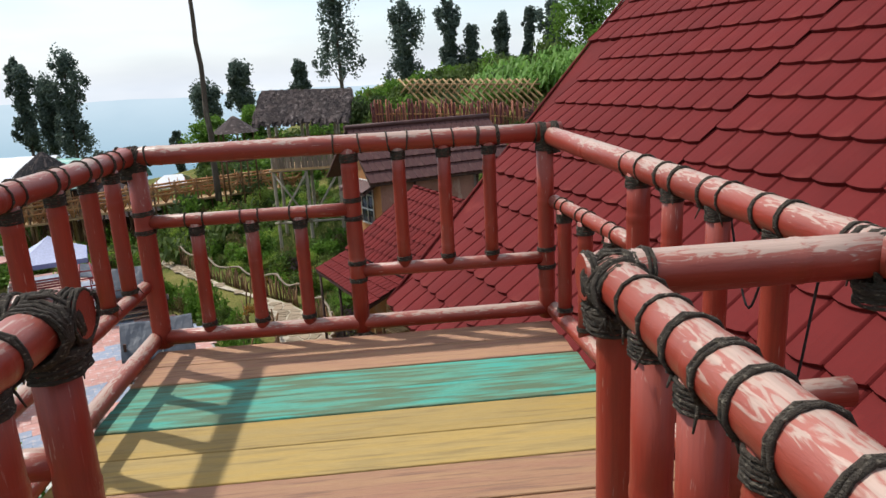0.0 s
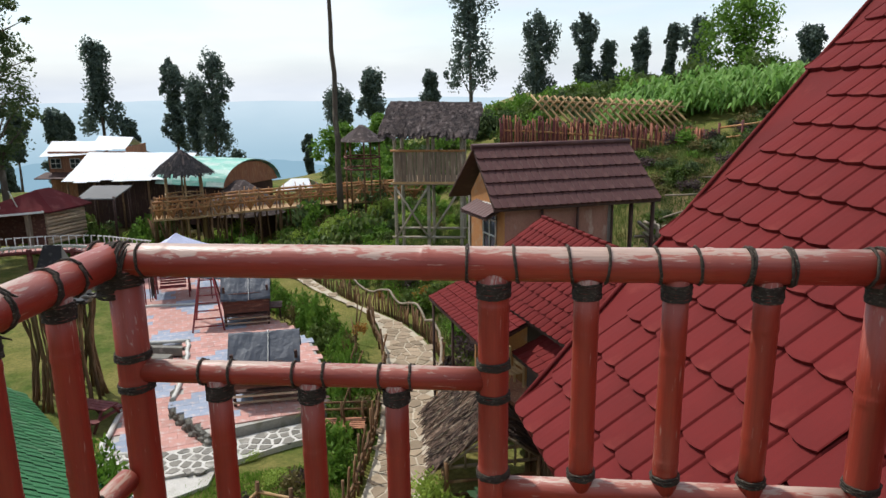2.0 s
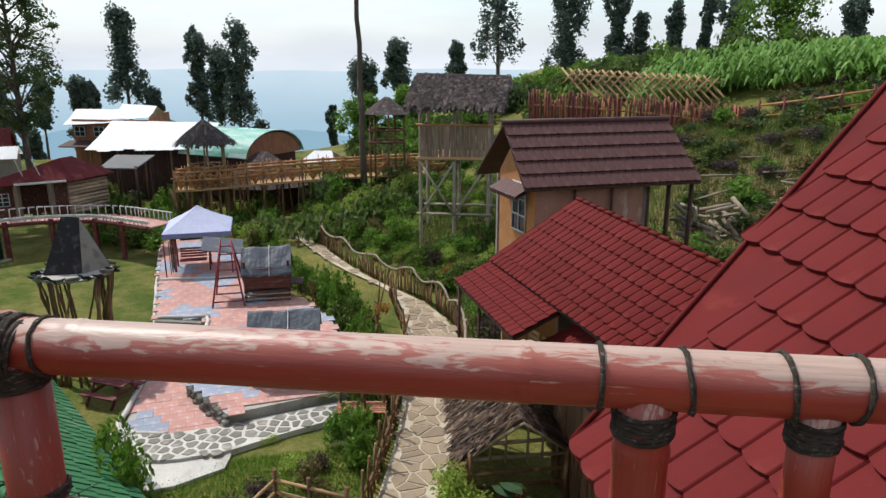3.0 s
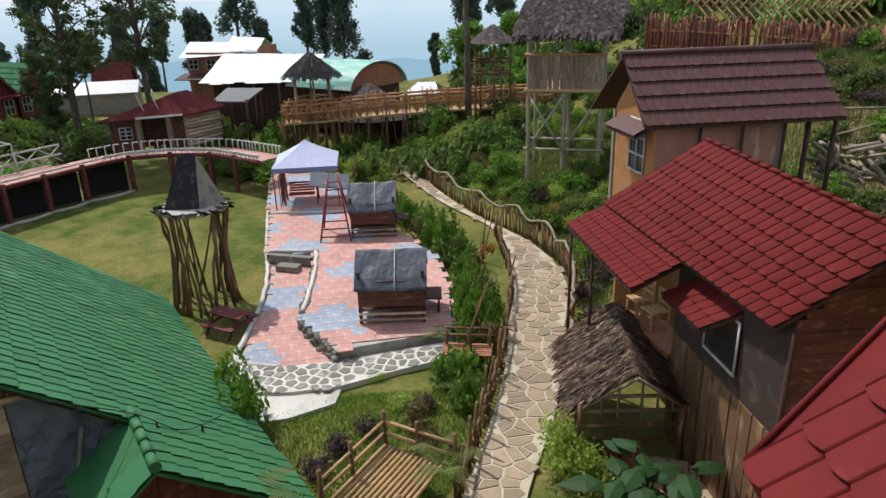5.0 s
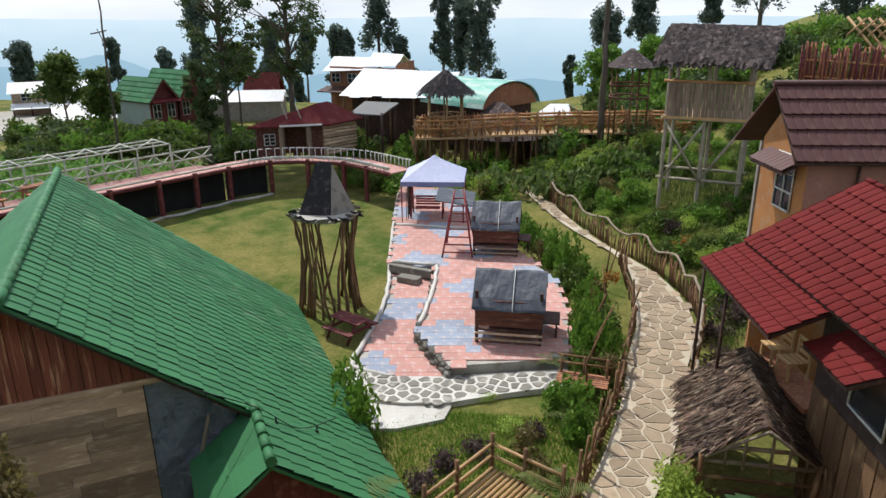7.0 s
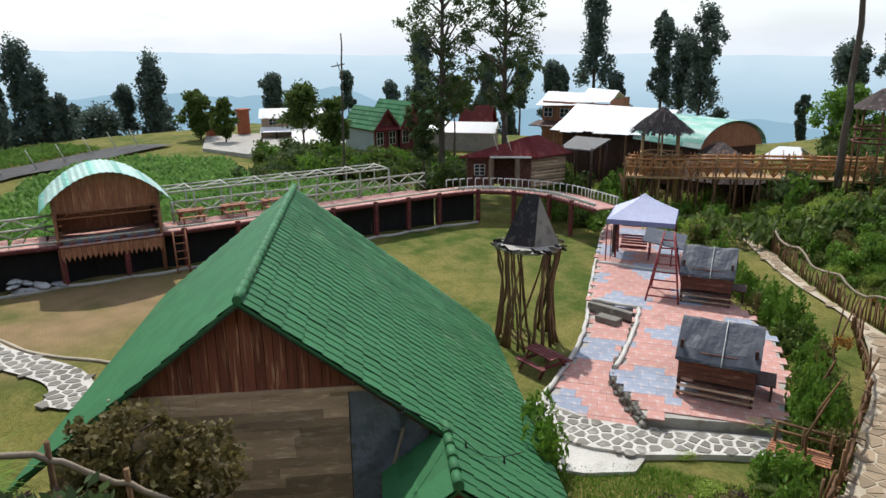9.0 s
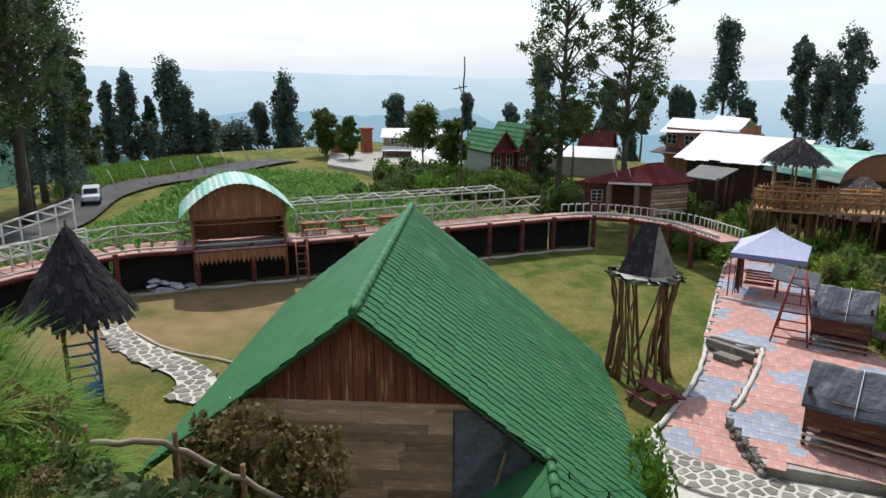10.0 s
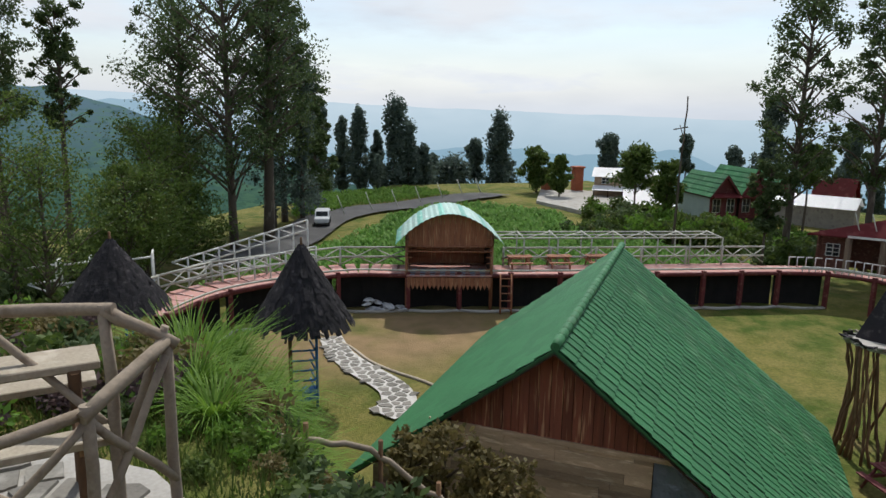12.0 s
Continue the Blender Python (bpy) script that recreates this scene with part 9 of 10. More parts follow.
def tree(kind, x, y, z0, z1, r):
    """A tapered trunk with limbs, and a crown of leaf clumps between z0 and z1."""
    tree_no[0] += 1
    seed = tree_no[0]
    rng, rs = random.Random(seed), np.random.RandomState(seed)
    label, leaf = TREES[kind]
    zg = min(height(x, y), z0) - 0.4
    e = thing("tree", (x, y, zg), label, "tree", "trees round the park")
    H = z1 - z0
    lean = V(rng.uniform(-.03, .03), rng.uniform(-.03, .03), 0)
    rt = max(0.09, 0.013 * (z1 - zg)) * (1.4 if kind == "eu" else 1.0)
    bm = bmesh.new()
    tp = [V(x, y, zg + (z1 - zg) * t) + lean * (z1 - zg) * t + V(rng.uniform(-.1, .1), rng.uniform(-.1, .1), 0) * t for t in (0, 0.15, 0.3, 0.5, 0.7, 0.85, 0.96)]
    chain(bm, tp, [rt * k for k in (1.3, 1.0, 0.9, 0.7, 0.48, 0.3, 0.12)], 7)
    cs, sizes = [], []
    start = {"cypress": 0.02, "gum": 0.26, "tall": 0.12, "fir": 0.08, "round": 0.18, "eu": 0.28, "broad": 0.12, "bush": 0.0}[kind]
    n = {"cypress": 60, "gum": int(40 + r * 9), "tall": 52, "fir": 40, "round": 46, "eu": int(34 + r * 12), "broad": 46, "bush": 26}[kind]
    per = {"cypress": 170, "gum": 190, "tall": 170, "fir": 130, "round": 200, "eu": 210, "broad": 170, "bush": 90}[kind]
    waist = rng.uniform(0.35, 0.7)
    for k in range(n):
        t = start + (1 - start) * ((k + rng.random()) / n)
        f = (t - start) / (1 - start)
        if kind == "tall":
            w = (0.85 + 0.4 * math.sin(math.pi * (f * 2.3 + waist))) * math.sin(math.pi * min(1, 0.2 + 0.78 * f)) ** 0.5
        elif kind == "cypress":
            w = (1.02 - f ** 3) * (0.75 + 0.3 * math.sin(f * 11 + waist * 9)) + 0.06
        elif kind == "fir":
            w = 1.05 - 0.95 * f
        elif kind in ("eu", "gum"):
            w = 0.45 + 0.65 * math.sin(math.pi * (0.12 + 0.8 * f)) * rng.uniform(0.6, 1.15)
        else:
            w = math.sin(math.pi * (0.18 + 0.76 * f)) ** 0.6
        a = k * 2.4 + rng.uniform(-.5, .5)
        d = r * w * (rng.uniform(0.15, 1.05) if kind == "gum" else rng.uniform(0.1, 1.0))
        zc = z0 + H * t
        tt = max(0, min(1, (zc - zg) / (z1 - zg)))
        axis = V(x, y, 0) + lean * (z1 - zg) * tt
        c = V(axis.x + d * math.cos(a), axis.y + d * math.sin(a), zc)
        cs.append(c)
        cr = (r * 0.34 if kind in ("tall", "fir", "cypress") else r * 0.26 if kind == "gum" else min(1.3, r * 0.32)) * rng.choice((0.45, 0.65, 0.8, 1.0, 1.3))
        sizes.append(cr)
        if kind in ("eu", "gum", "round", "broad") or k % 3 == 0:
            st = V(axis.x, axis.y, zc - d * rng.uniform(0.5, 1.0))
            chain(bm, [st, st.lerp(c, 0.5) + V(0, 0, 0.08 * d), c], [rt * 0.35, rt * 0.22, rt * 0.08], 5, False)
    part("trunk", bm, "bark", e)
    pts = []
    for c, cr in zip(cs, sizes):
        tall = rng.uniform(1.1, 2.0) if kind in ("tall", "cypress") else rng.uniform(0.55, 1.15)
        k_ = int(per * (0.35 + 0.9 * (cr / (max(sizes) + 1e-6)) ** 1.5))
        pts.append(ball(k_, rs, (cr * rng.uniform(0.8, 1.4), cr * rng.uniform(0.8, 1.4), cr * tall)) + np.array(c))
    pts = np.concatenate(pts)
    D_ = math.hypot(x, y)
    v, q_ = leaf_quads(pts, max(0.12, 0.0040 * D_), rs, 1.0, 0.6)
    m4 = np.array(world_of(e).inverted())
    ob = new("crown", quickmesh("crown", v + m4[:3, 3], q_, leaf))
    ob.parent = e
    return e


def shrub_mesh(name, leaf, n, size, seed, shape=(1, 1, 0.8), stems=5):
    rs = np.random.RandomState(seed)
    lumps = ball(7, rs, (0.6, 0.6, 0.45), 0.7) + np.array((0, 0, 0.55))
    pts = np.concatenate([ball(n // 7, rs, (0.48, 0.48, 0.42), 0.3) + l for l in lumps]) * np.array(shape)
    pts[:, 2] = np.abs(pts[:, 2])
    v, q_ = leaf_quads(pts, size, rs, 0.8, 0.5)
    return quickmesh(name, v, q_, leaf)


def upright_mesh(name, leaf, seed, n=9):
    """A clump of upright leafy shoots."""
    rs = np.random.RandomState(seed)
    pts = []
    for k in range(n):
        a, r = rs.uniform(0, 6.28), rs.uniform(0, 0.6)
        h = rs.uniform(0.7, 1.5)
        m = 55
        z = rs.uniform(0.05, 1, m) ** 0.8 * h
        rad = 0.22 * np.sin(np.pi * np.clip(z / h, 0.05, 0.98)) ** 0.6
        t = rs.uniform(0, 6.28, m)
        pts.append(np.stack([r * math.cos(a) + rad * np.cos(t), r * math.sin(a) + rad * np.sin(t), z], 1))
    v, q_ = leaf_quads(np.concatenate(pts), 0.22, rs, 1.4, 0.35)
    return quickmesh(name, v, q_, leaf)


def grass_mesh(name, leaf, n, h, spread, seed, width=0.02, arch=0.5):
    """Arching blades from one root, four quads each."""
    rs = np.random.RandomState(seed)
    vs, qs = [], []
    for k in range(n):
        a = rs.uniform(0, 6.28)
        r0 = rs.uniform(0, spread * 0.4)
        L = h * rs.uniform(0.6, 1.15)
        bend = arch * rs.uniform(0.4, 1.4)
        side = np.array((-math.sin(a), math.cos(a), 0)) * width
        base_ = np.array((r0 * math.cos(a), r0 * math.sin(a), 0))
        i0 = len(vs)
        for j in range(5):
            t = j / 4
            ang = bend * t * 1.7
            out = L * (1 - math.cos(ang)) / max(0.3, bend * 1.7) if bend > 0.05 else 0
            up = L * math.sin(ang) / max(0.3, bend * 1.7)
            p = base_ + np.array((math.cos(a), math.sin(a), 0)) * (out + 0.12 * L * t) + np.array((0, 0, up))
            w = side * (1 - t * 0.9)
            vs += [p - w, p + w]
        qs += [(i0 + 2 * j, i0 + 2 * j + 1, i0 + 2 * j + 3, i0 + 2 * j + 2) for j in range(4)]
    return quickmesh(name, vs, qs, leaf)


def fern_mesh(name, leaf, seed, fronds=7, L=1.2):
    rs = np.random.RandomState(seed)
    vs, qs = [], []
    for k in range(fronds):
        a = k * 6.283 / fronds + rs.uniform(-.3, .3)
        d = np.array((math.cos(a), math.sin(a), 0))
        s = np.array((-math.sin(a), math.cos(a), 0))
        n = 22
        for j in range(n):
            t = (j + 1) / n
            p = d * L * t * 0.85 + np.array((0, 0, L * (1.1 * t - 1.0 * t * t)))
            w = 0.20 * L * math.sin(math.pi * (0.1 + 0.88 * t))
            for sg in (-1, 1):
                q_ = p + s * sg * w + d * 0.05 - np.array((0, 0, 0.05 * w))
                i0 = len(vs)
                vs += [p, p + d * 0.028, q_ + d * 0.012, q_]
                qs.append((i0, i0 + 1, i0 + 2, i0 + 3))
    return quickmesh(name, vs, qs, leaf)


SH = {}
for k_, (leaf_, n_, s_) in {"mid": ("leaf_mid", 420, 0.2), "bright": ("leaf_bright", 420, 0.2), "dark": ("leaf_dark", 420, 0.2), "dry": ("leaf_dry", 380, 0.16), "purple": ("leaf_purple", 420, 0.17), "lime": ("leaf_lime", 1700, 0.10), "orange": ("leaf_orange", 240, 0.2), "red": ("leaf_red", 200, 0.16)}.items():
    SH[k_] = [shrub_mesh("shrub_" + k_, leaf_, n_, s_, 40 + j * 7 + len(k_)) for j in range(3)]
SH["shoots"] = [upright_mesh("shoots", "leaf_bright", 60 + j) for j in range(3)]
SH["grass"] = [grass_mesh("grass_clump", "leaf_grass", 230, 1.35, 0.8, 70 + j, 0.024, 1.25) for j in range(3)]
SH["fern"] = [fern_mesh("fern", "leaf_fern", 80 + j, 5) for j in range(3)]
WORDS = {"mid": ("mid green leafy shrub", "shrub"), "bright": ("bright green leafy shrub", "shrub"), "dark": ("dark green dense shrub", "shrub"), "dry": ("dry olive brown shrub", "shrub"), "purple": ("dull purple leaved shrub", "shrub"),
         "lime": ("yellow green leafy shrub", "shrub"), "orange": ("rust orange leaved plant", "plant"), "red": ("plant with red flower spikes", "flower"), "shoots": ("clump of bright green upright shoots", "plant"), "grass": ("clump of long arching grass", "grass clump"), "fern": ("yellow green fern with arching fronds", "fern")}


FAR = {"behind the boardwalk": [], "on the ridge": [], "in the thicket": [], "by the footbridge": [], "on the upper hillside": [], "along the lower bank": []}


def join_far():
    """What nobody could count: each far belt of bushes is one object."""
    for where, items in FAR.items():
        kinds = sorted({k for k, _, _ in items})
        vs, qs, mi, base_ = [], [], [], 0
        for k, me, m in items:
            co = np.empty(len(me.vertices) * 3)
            me.vertices.foreach_get("co", co)
            m4 = np.array(m)
            vs.append(co.reshape(-1, 3) @ m4[:3, :3].T + m4[:3, 3])
            n = len(me.polygons)
            qs.append(np.arange(4 * n).reshape(n, 4) + base_)
            mi += [kinds.index(k)] * n
            base_ += len(me.vertices)
        me = quickmesh("bushes", np.concatenate(vs), np.concatenate(qs), None, False, [{"shoots": "leaf_bright"}.get(k, "leaf_" + k) for k in kinds], mi)
        tagged(new("bushes", me), "belt of mixed green bushes " + where, "bushes", "", "stuff")


def shrub(kind, x, y, r, hz_=1.0, rng=random, where="on the slope", z=None):
    me = rng.choice(SH[kind])
    if where in FAR:
        FAR[where].append((kind, me, pose(x, y, height(x, y) - 0.03, 0, 0, rng.uniform(0, 360)) @ Matrix.Diagonal((r, r, r * hz_, 1))))
        return None
    ob = new({"fern": "fern", "grass": "grass_clump", "shoots": "plant", "orange": "plant", "red": "flower"}.get(kind, "shrub"), me)
    ob.matrix_world = pose(x, y, (height(x, y) if z is None else z) - 0.03, 0, 0, rng.uniform(0, 360)) @ Matrix.Diagonal((r, r, r * hz_, 1))
    tagged(ob, WORDS[kind][0] + " " + where, WORDS[kind][1], "plants " + where)
    return ob


# trees: kind, place, foot and top of the crown, half width
tree("tall", -4.4, 97.6, -0.1, 16.8, 3.3)
tree("tall", 4.1, 97.7, -0.5, 10.5, 2.7)
tree("tall", 8.9, 82.3, -0.1, 9.1, 1.4)
tree("fir", 11.3, 82.0, -0.4, 6.1, 2.0)
tree("tall", 14.6, 81.5, 0.2, 7.1, 1.1)
tree("tall", 17.6, 80.9, 0.5, 7.7, 0.9)
tree("tall", 19.0, 75.4, 0.3, 7.7, 1.9)
tree("round", 19.2, 61.8, 1.4, 8.0, 3.2)
tree("tall", 28.4, 72.3, 2.4, 6.5, 1.4)
tree("tall", -15.8, 86.2, -1.6, 3.3, 1.8)
tree("tall", -19.6, 85.4, -2.3, 1.0, 2.1)
tree("tall", -9.8, 97.2, -0.3, 3.3, 1.2)
tree("tall", -51.0, 88.5, -4.4, 7.5, 2.6)
tree("tall", -41.1, 88.2, -5.6, 5.2, 1.8)
tree("tall", -35.1, 85.4, -6.6, 5.4, 2.5)
tree("tall", -37.8, 86.4, -6.7, 2.4, 2.1)
tree("tall", -53.1, 81.2, -4.1, -0.9, 1.2)
tree("tall", -46.1, 85.6, -4.9, -2.1, 1.1)
tree("tall", -74.2, 78.5, -8.8, 3.4, 2.3)
tree("cypress", -94.2, 24.1, -9.8, -0.5, 1.5)
tree("cypress", -91.7, 25.9, -9.5, 1.0, 1.8)
tree("cypress", -94.0, 29.2, -9.9, -2.2, 1.2)
tree("cypress", -89.6, 30.0, -9.9, 1.8, 2.7)
tree("cypress", -88.0, 31.6, -10.0, -1.2, 2.0)
tree("cypress", -88.4, 33.8, -9.7, -3.9, 1.7)
tree("cypress", -93.4, 40.2, -10.9, -6.4, 2.0)
tree("cypress", -94.6, 47.7, -10.0, 0.1, 2.7)
tree("cypress", -82.9, 19.6, -10.8, 1.9, 1.5)
tree("cypress", -79.1, 17.7, -10.8, 4.9, 2.1)
tree("tall", -100.0, 70.8, -8.8, -3.2, 2.1)
tree("tall", -93.5, 40.4, -10.6, -6.5, 3.4)
tree("tall", -85.0, 74.1, -8.0, -2.3, 1.1)
tree("tall", -61.0, 95.6, -6.5, -1.8, 1.2)
tree("tall", -67.0, 85.1, -8.8, 0.1, 1.7)
tree("tall", -63.1, 88.0, -7.9, -0.7, 1.4)
tree("gum", -35.9, 41.9, -7.8, 9.9, 3.2)
tree("gum", -31.1, 43.4, -6.5, 8.4, 2.9)
tree("gum", -34.0, 38.1, -7.2, -1.6, 1.2)
tree("gum", -50.3, 6.9, -8.0, 12.6, 5.6)
tree("eu", -56.4, 3.6, -9.4, 8.7, 4.2)
tree("gum", -60.9, 11.9, -9.4, 10.7, 3.4)
tree("eu", -69.2, 16.3, -10.4, 2.3, 2.0)
tree("gum", -46.0, -2.7, -2.4, 7.0, 1.7)
tree("gum", -45.4, -5.8, -2.2, 7.8, 2.3)
tree("broad", -32.0, -1.7, -6.2, -0.3, 3.2)
tree("broad", -40.4, 1.7, -7.1, -1.9, 3.3)
tree("broad", -46.4, 3.9, -8.6, -3.6, 2.5)
tree("broad", -75.3, 43.9, -8.1, -3.1, 2.0)
tree("broad", -69.6, 43.8, -8.0, -3.9, 1.3)
tree("broad", -61.0, 47.8, -6.8, -2.3, 2.3)
tree("broad", -48.9, 42.2, -6.7, -2.8, 1.5)
tree("broad", -40.4, 48.4, -3.9, -1.0, 1.5)
tree("round", -13.4, 60.5, -6.2, -1.4, 2.3)
tree("round", -10.6, 63.3, -5.4, -0.9, 1.8)
tree("eu", -53.0, 9.6, -7.0, 12.0, 3.4)
tree("tall", -58.5, 10.6, -9.0, 9.5, 2.6)
tree("tall", -61.0, 13.4, -9.0, 6.5, 2.0)
tree("broad", -36.0, -3.6, -6.5, 1.8, 3.4)
tree("broad", -44.0, 1.8, -8.0, 0.5, 3.2)
tree("broad", -52.0, 2.2, -9.0, -0.5, 3.4)
tree("broad", -38.5, 0.9, -7.5, -1.6, 2.2)



def scatter():
    rng = random.Random(77)
    # hillside between the path and the watchtower
    n = 0
    while n < 330:
        y = rng.uniform(21.5, 47)
        xr = interp(y, (10, 16, 27, 30.7, 34.5, 39, 46, 60), (-1.2, -1.3, -1.6, -3.2, -6.6, -10.2, -15, -22))
        x = xr + 0.9 + rng.uniform(0, 1) ** 1.3 * (6 + (y - 21) * 0.35)
        if (-1.6 < x < 6.5 and 19 < y < 28) or (-5.6 < x < -1.2 and 36 < y < 39.5):
            continue
        kind = rng.choice(["mid", "bright", "dry", "bright", "bright", "dry", "purple" if y < 30 else "lime", "shoots", "dark", "mid", "fern", "grass", "lime"])
        shrub(kind, x, y, rng.uniform(0.45, 0.95), rng.uniform(0.8, 1.4), rng, "on the hillside" if y < 30 else "on the upper hillside")
        n += 1
    for k in range(40):
        y = rng.uniform(23, 36)
        x = interp(y, (10, 16, 27, 30.7, 34.5, 39, 46, 60), (-1.2, -1.3, -1.6, -3.2, -6.6, -10.2, -15, -22)) + rng.uniform(0.8, 5)
        if -1.6 < x < 6.5 and y < 28.5:
            continue
        shrub(rng.choice(["orange", "lime", "fern", "dry", "purple"]), x, y, rng.uniform(0.35, 0.7), rng.uniform(1.0, 1.6), rng, "on the upper hillside")
    for k in range(10):
        shrub("purple", -0.6 + rng.uniform(-1.2, 0.9), 25.0 + rng.uniform(-1.5, 4.5), rng.uniform(0.6, 0.9), 1.1, rng, "on the hillside")
    # planted strip between terrace and path
    for k in range(64):
        t = k / 64
        y = 19.5 + 17 * t
        x = interp(y, (18, 22, 25, 27.6, 29.6, 33, 38), (-4.4, -4.3, -5.0, -6.0, -7.4, -10.3, -13.2)) + rng.uniform(-0.5, 0.6)
        if y > 20.0 and y < 21.2:
            continue
        shrub(rng.choice(["shoots", "shoots", "bright", "mid", "shoots", "dry"]), x, y, rng.uniform(0.6, 0.85), rng.uniform(1.0, 1.7), rng, "beside the path")
    shrub("orange", -4.6, 25.4, 0.5, 1, rng, "beside the path", -6.9)
    # foreground garden
    for kind, x, y, r, h in (("purple", -6.2, 16.2, 0.6, 1), ("purple", -5.7, 16.9, 0.6, 1), ("purple", -6.4, 15.4, 0.6, 1), ("lime", -5.4, 18.3, 0.55, .8), ("dry", -4.6, 17.4, 0.7, 1.3), ("dry", -4.2, 16.8, 0.6, 1.3), ("bright", -3.6, 18.3, 0.6, 1.4), ("shoots", -3.7, 18.6, 0.7, 1.3), ("purple", -4.7, 18.2, 0.5, 1.2), ("mid", -3.5, 16.4, 0.5, 1.2), ("lime", -6.6, 19.3, 0.45, .7),
                           ("lime", -1.2, 16.9, 1.0, 1.4), ("lime", -0.7, 16.5, 0.85, 1.4), ("mid", 0.0, 16.3, 0.6, 1.0), ("dark", 0.5, 15.6, 0.6, 1.0), ("red", 0.05, 17.0, 0.4, 2.6), ("red", 2.1, 14.4, 0.5, 4.2), ("red", 1.7, 14.1, 0.45, 3.4), ("dark", 2.0, 14.4, 0.8, 2.2), ("red", 1.35, 15.7, 0.4, 3.6), ("red", 1.1, 15.9, 0.35, 3.2), ("red", 0.35, 16.7, 0.35, 3.0), ("lime", -0.2, 16.2, 0.6, 1.2), ("mid", -2.9, 13.4, 0.5, 0.9), ("mid", 1.4, 15.0, 0.6, 1.6),
                           ("shoots", -8.4, 15.9, 0.9, 1.5), ("shoots", -8.9, 16.6, 0.9, 1.5), ("bright", -7.9, 14.9, 0.7, 1.3), ("shoots", -9.7, 17.4, 0.8, 1.4), ("mid", -7.4, 13.6, 0.8, 1.4), ("bright", -7.0, 12.9, 0.7, 1.2)):
        shrub(kind, x, y, r, h, rng, "in the garden bed")
    for x, y, z, r in ((-6.4, 12.6, -7.3, 1.2), (-7.2, 13.0, -7.4, 1.1), (-3.3, 14.9, -7.5, 0.9), (-4.0, 19.0, -8.3, 0.7), (-5.3, 21.2, -8.0, 0.5)):
        shrub("fern", x, y, r, 1.0, rng, "in the garden bed", z)
    # bank below the ledge
    n = 0
    while n < 280:
        x, y = rng.uniform(-22, -3.5), rng.uniform(-1.5, 8.5)
        if (-9.0 < x < -4.4 and y < 4.0) or (x < -12 and y < 2.6 and n % 3) or y > 10.2 + 0.33 * (x + 4) - 0.3 or (abs(x + 10) < 8 and y > 6.0 and x > -16) or (x > -5 and y < 6):
            continue
        shrub(rng.choice(["dry", "mid", "dry", "dry", "bright", "dark", "purple"]), x, y, rng.uniform(0.35, 0.8), rng.uniform(0.7, 1.3), rng, "on the bank" if x > -12 else "along the lower bank")
        n += 1
    for k in range(30):
        shrub("grass", -13.7 + rng.uniform(-1.1, 1.1), 4.3 + rng.uniform(-0.9, 0.9), rng.uniform(1.0, 1.45), 1.1, rng, "on the bank")
    for k in range(26):
        shrub("grass", rng.uniform(-18, -8.5), rng.uniform(3.6, 6.3), rng.uniform(0.5, 0.9), 0.9, rng, "on the bank")
    for k in range(22):
        shrub(rng.choice(["bright", "mid", "dry", "bright"]), rng.uniform(-12.5, -8.3), rng.uniform(3.2, 6.2), rng.uniform(0.35, 0.6), rng.uniform(0.7, 1.0), rng, "on the bank")
    for k in range(60):
        shrub(rng.choice(["bright", "mid", "bright", "dry"]), rng.uniform(-12.0, -7.6), rng.uniform(3.3, 6.6), rng.uniform(0.18, 0.34), rng.uniform(0.8, 1.2), rng, "along the lower bank")
    for x, y, z0, z1, r in ((-9.95, 7.35, -5.0, -3.45, 0.95), (-9.5, 8.0, -5.2, -3.75, 0.7), (-10.3, 6.8, -5.0, -3.7, 0.7)):
        tree("bush", x, y, z0, z1, r)
    # hedges behind the boardwalk and round the cabins
    for k in range(95):
        t = rng.random()
        x = -58 + 34 * t + rng.uniform(-2, 2)
        y = interp(x, (-60, -45, -36, -24), (40, 42, 40, 44)) + rng.uniform(-1.5, 4.5)
        if (-33 < x < -23.5 and 37 < y < 45) or (-31 < x < -24 and 44 < y < 50):
            continue
        shrub(rng.choice(["dark", "dark", "mid", "mid", "bright"]), x, y, rng.uniform(1.0, 2.0), rng.uniform(0.8, 1.3), rng, "behind the boardwalk")
    for k in range(130):
        t = rng.random()
        x, y = -46.5 + 8.5 * t + rng.uniform(-2.2, 0.6), 32.5 + 14.5 * t + rng.uniform(-0.6, 1.6)
        shrub(rng.choice(["dark", "mid", "mid", "bright", "dark"]), x, y, rng.uniform(0.9, 1.5), rng.uniform(1.1, 1.7), rng, "behind the boardwalk")
    for k in range(90):
        x, y = rng.uniform(-26, -3), rng.uniform(40, 53)
        if (-22 < x < -15 and 50 < y) or (-21.5 < x < -18.9 and 43.8 < y < 46.6):
            continue
        shrub(rng.choice(["bright", "bright", "mid", "lime", "dry"]), x, y - 1.5, rng.uniform(0.6, 1.3), rng.uniform(0.9, 1.5), rng, "by the footbridge")
    for k in range(44):
        shrub(rng.choice(["mid", "bright", "bright"]), rng.uniform(-23.4, -17), rng.uniform(37.8, 44), rng.uniform(0.7, 1.2), rng.uniform(0.9, 1.4), rng, "by the footbridge")
    for k in range(340):
        x, y = rng.uniform(-14, 34), rng.uniform(46 if k % 2 else 50, 66)
        shrub(rng.choice(["mid", "bright", "dark"]), x, y, rng.uniform(1.0, 2.0), rng.uniform(0.9, 1.4), rng, "on the ridge")
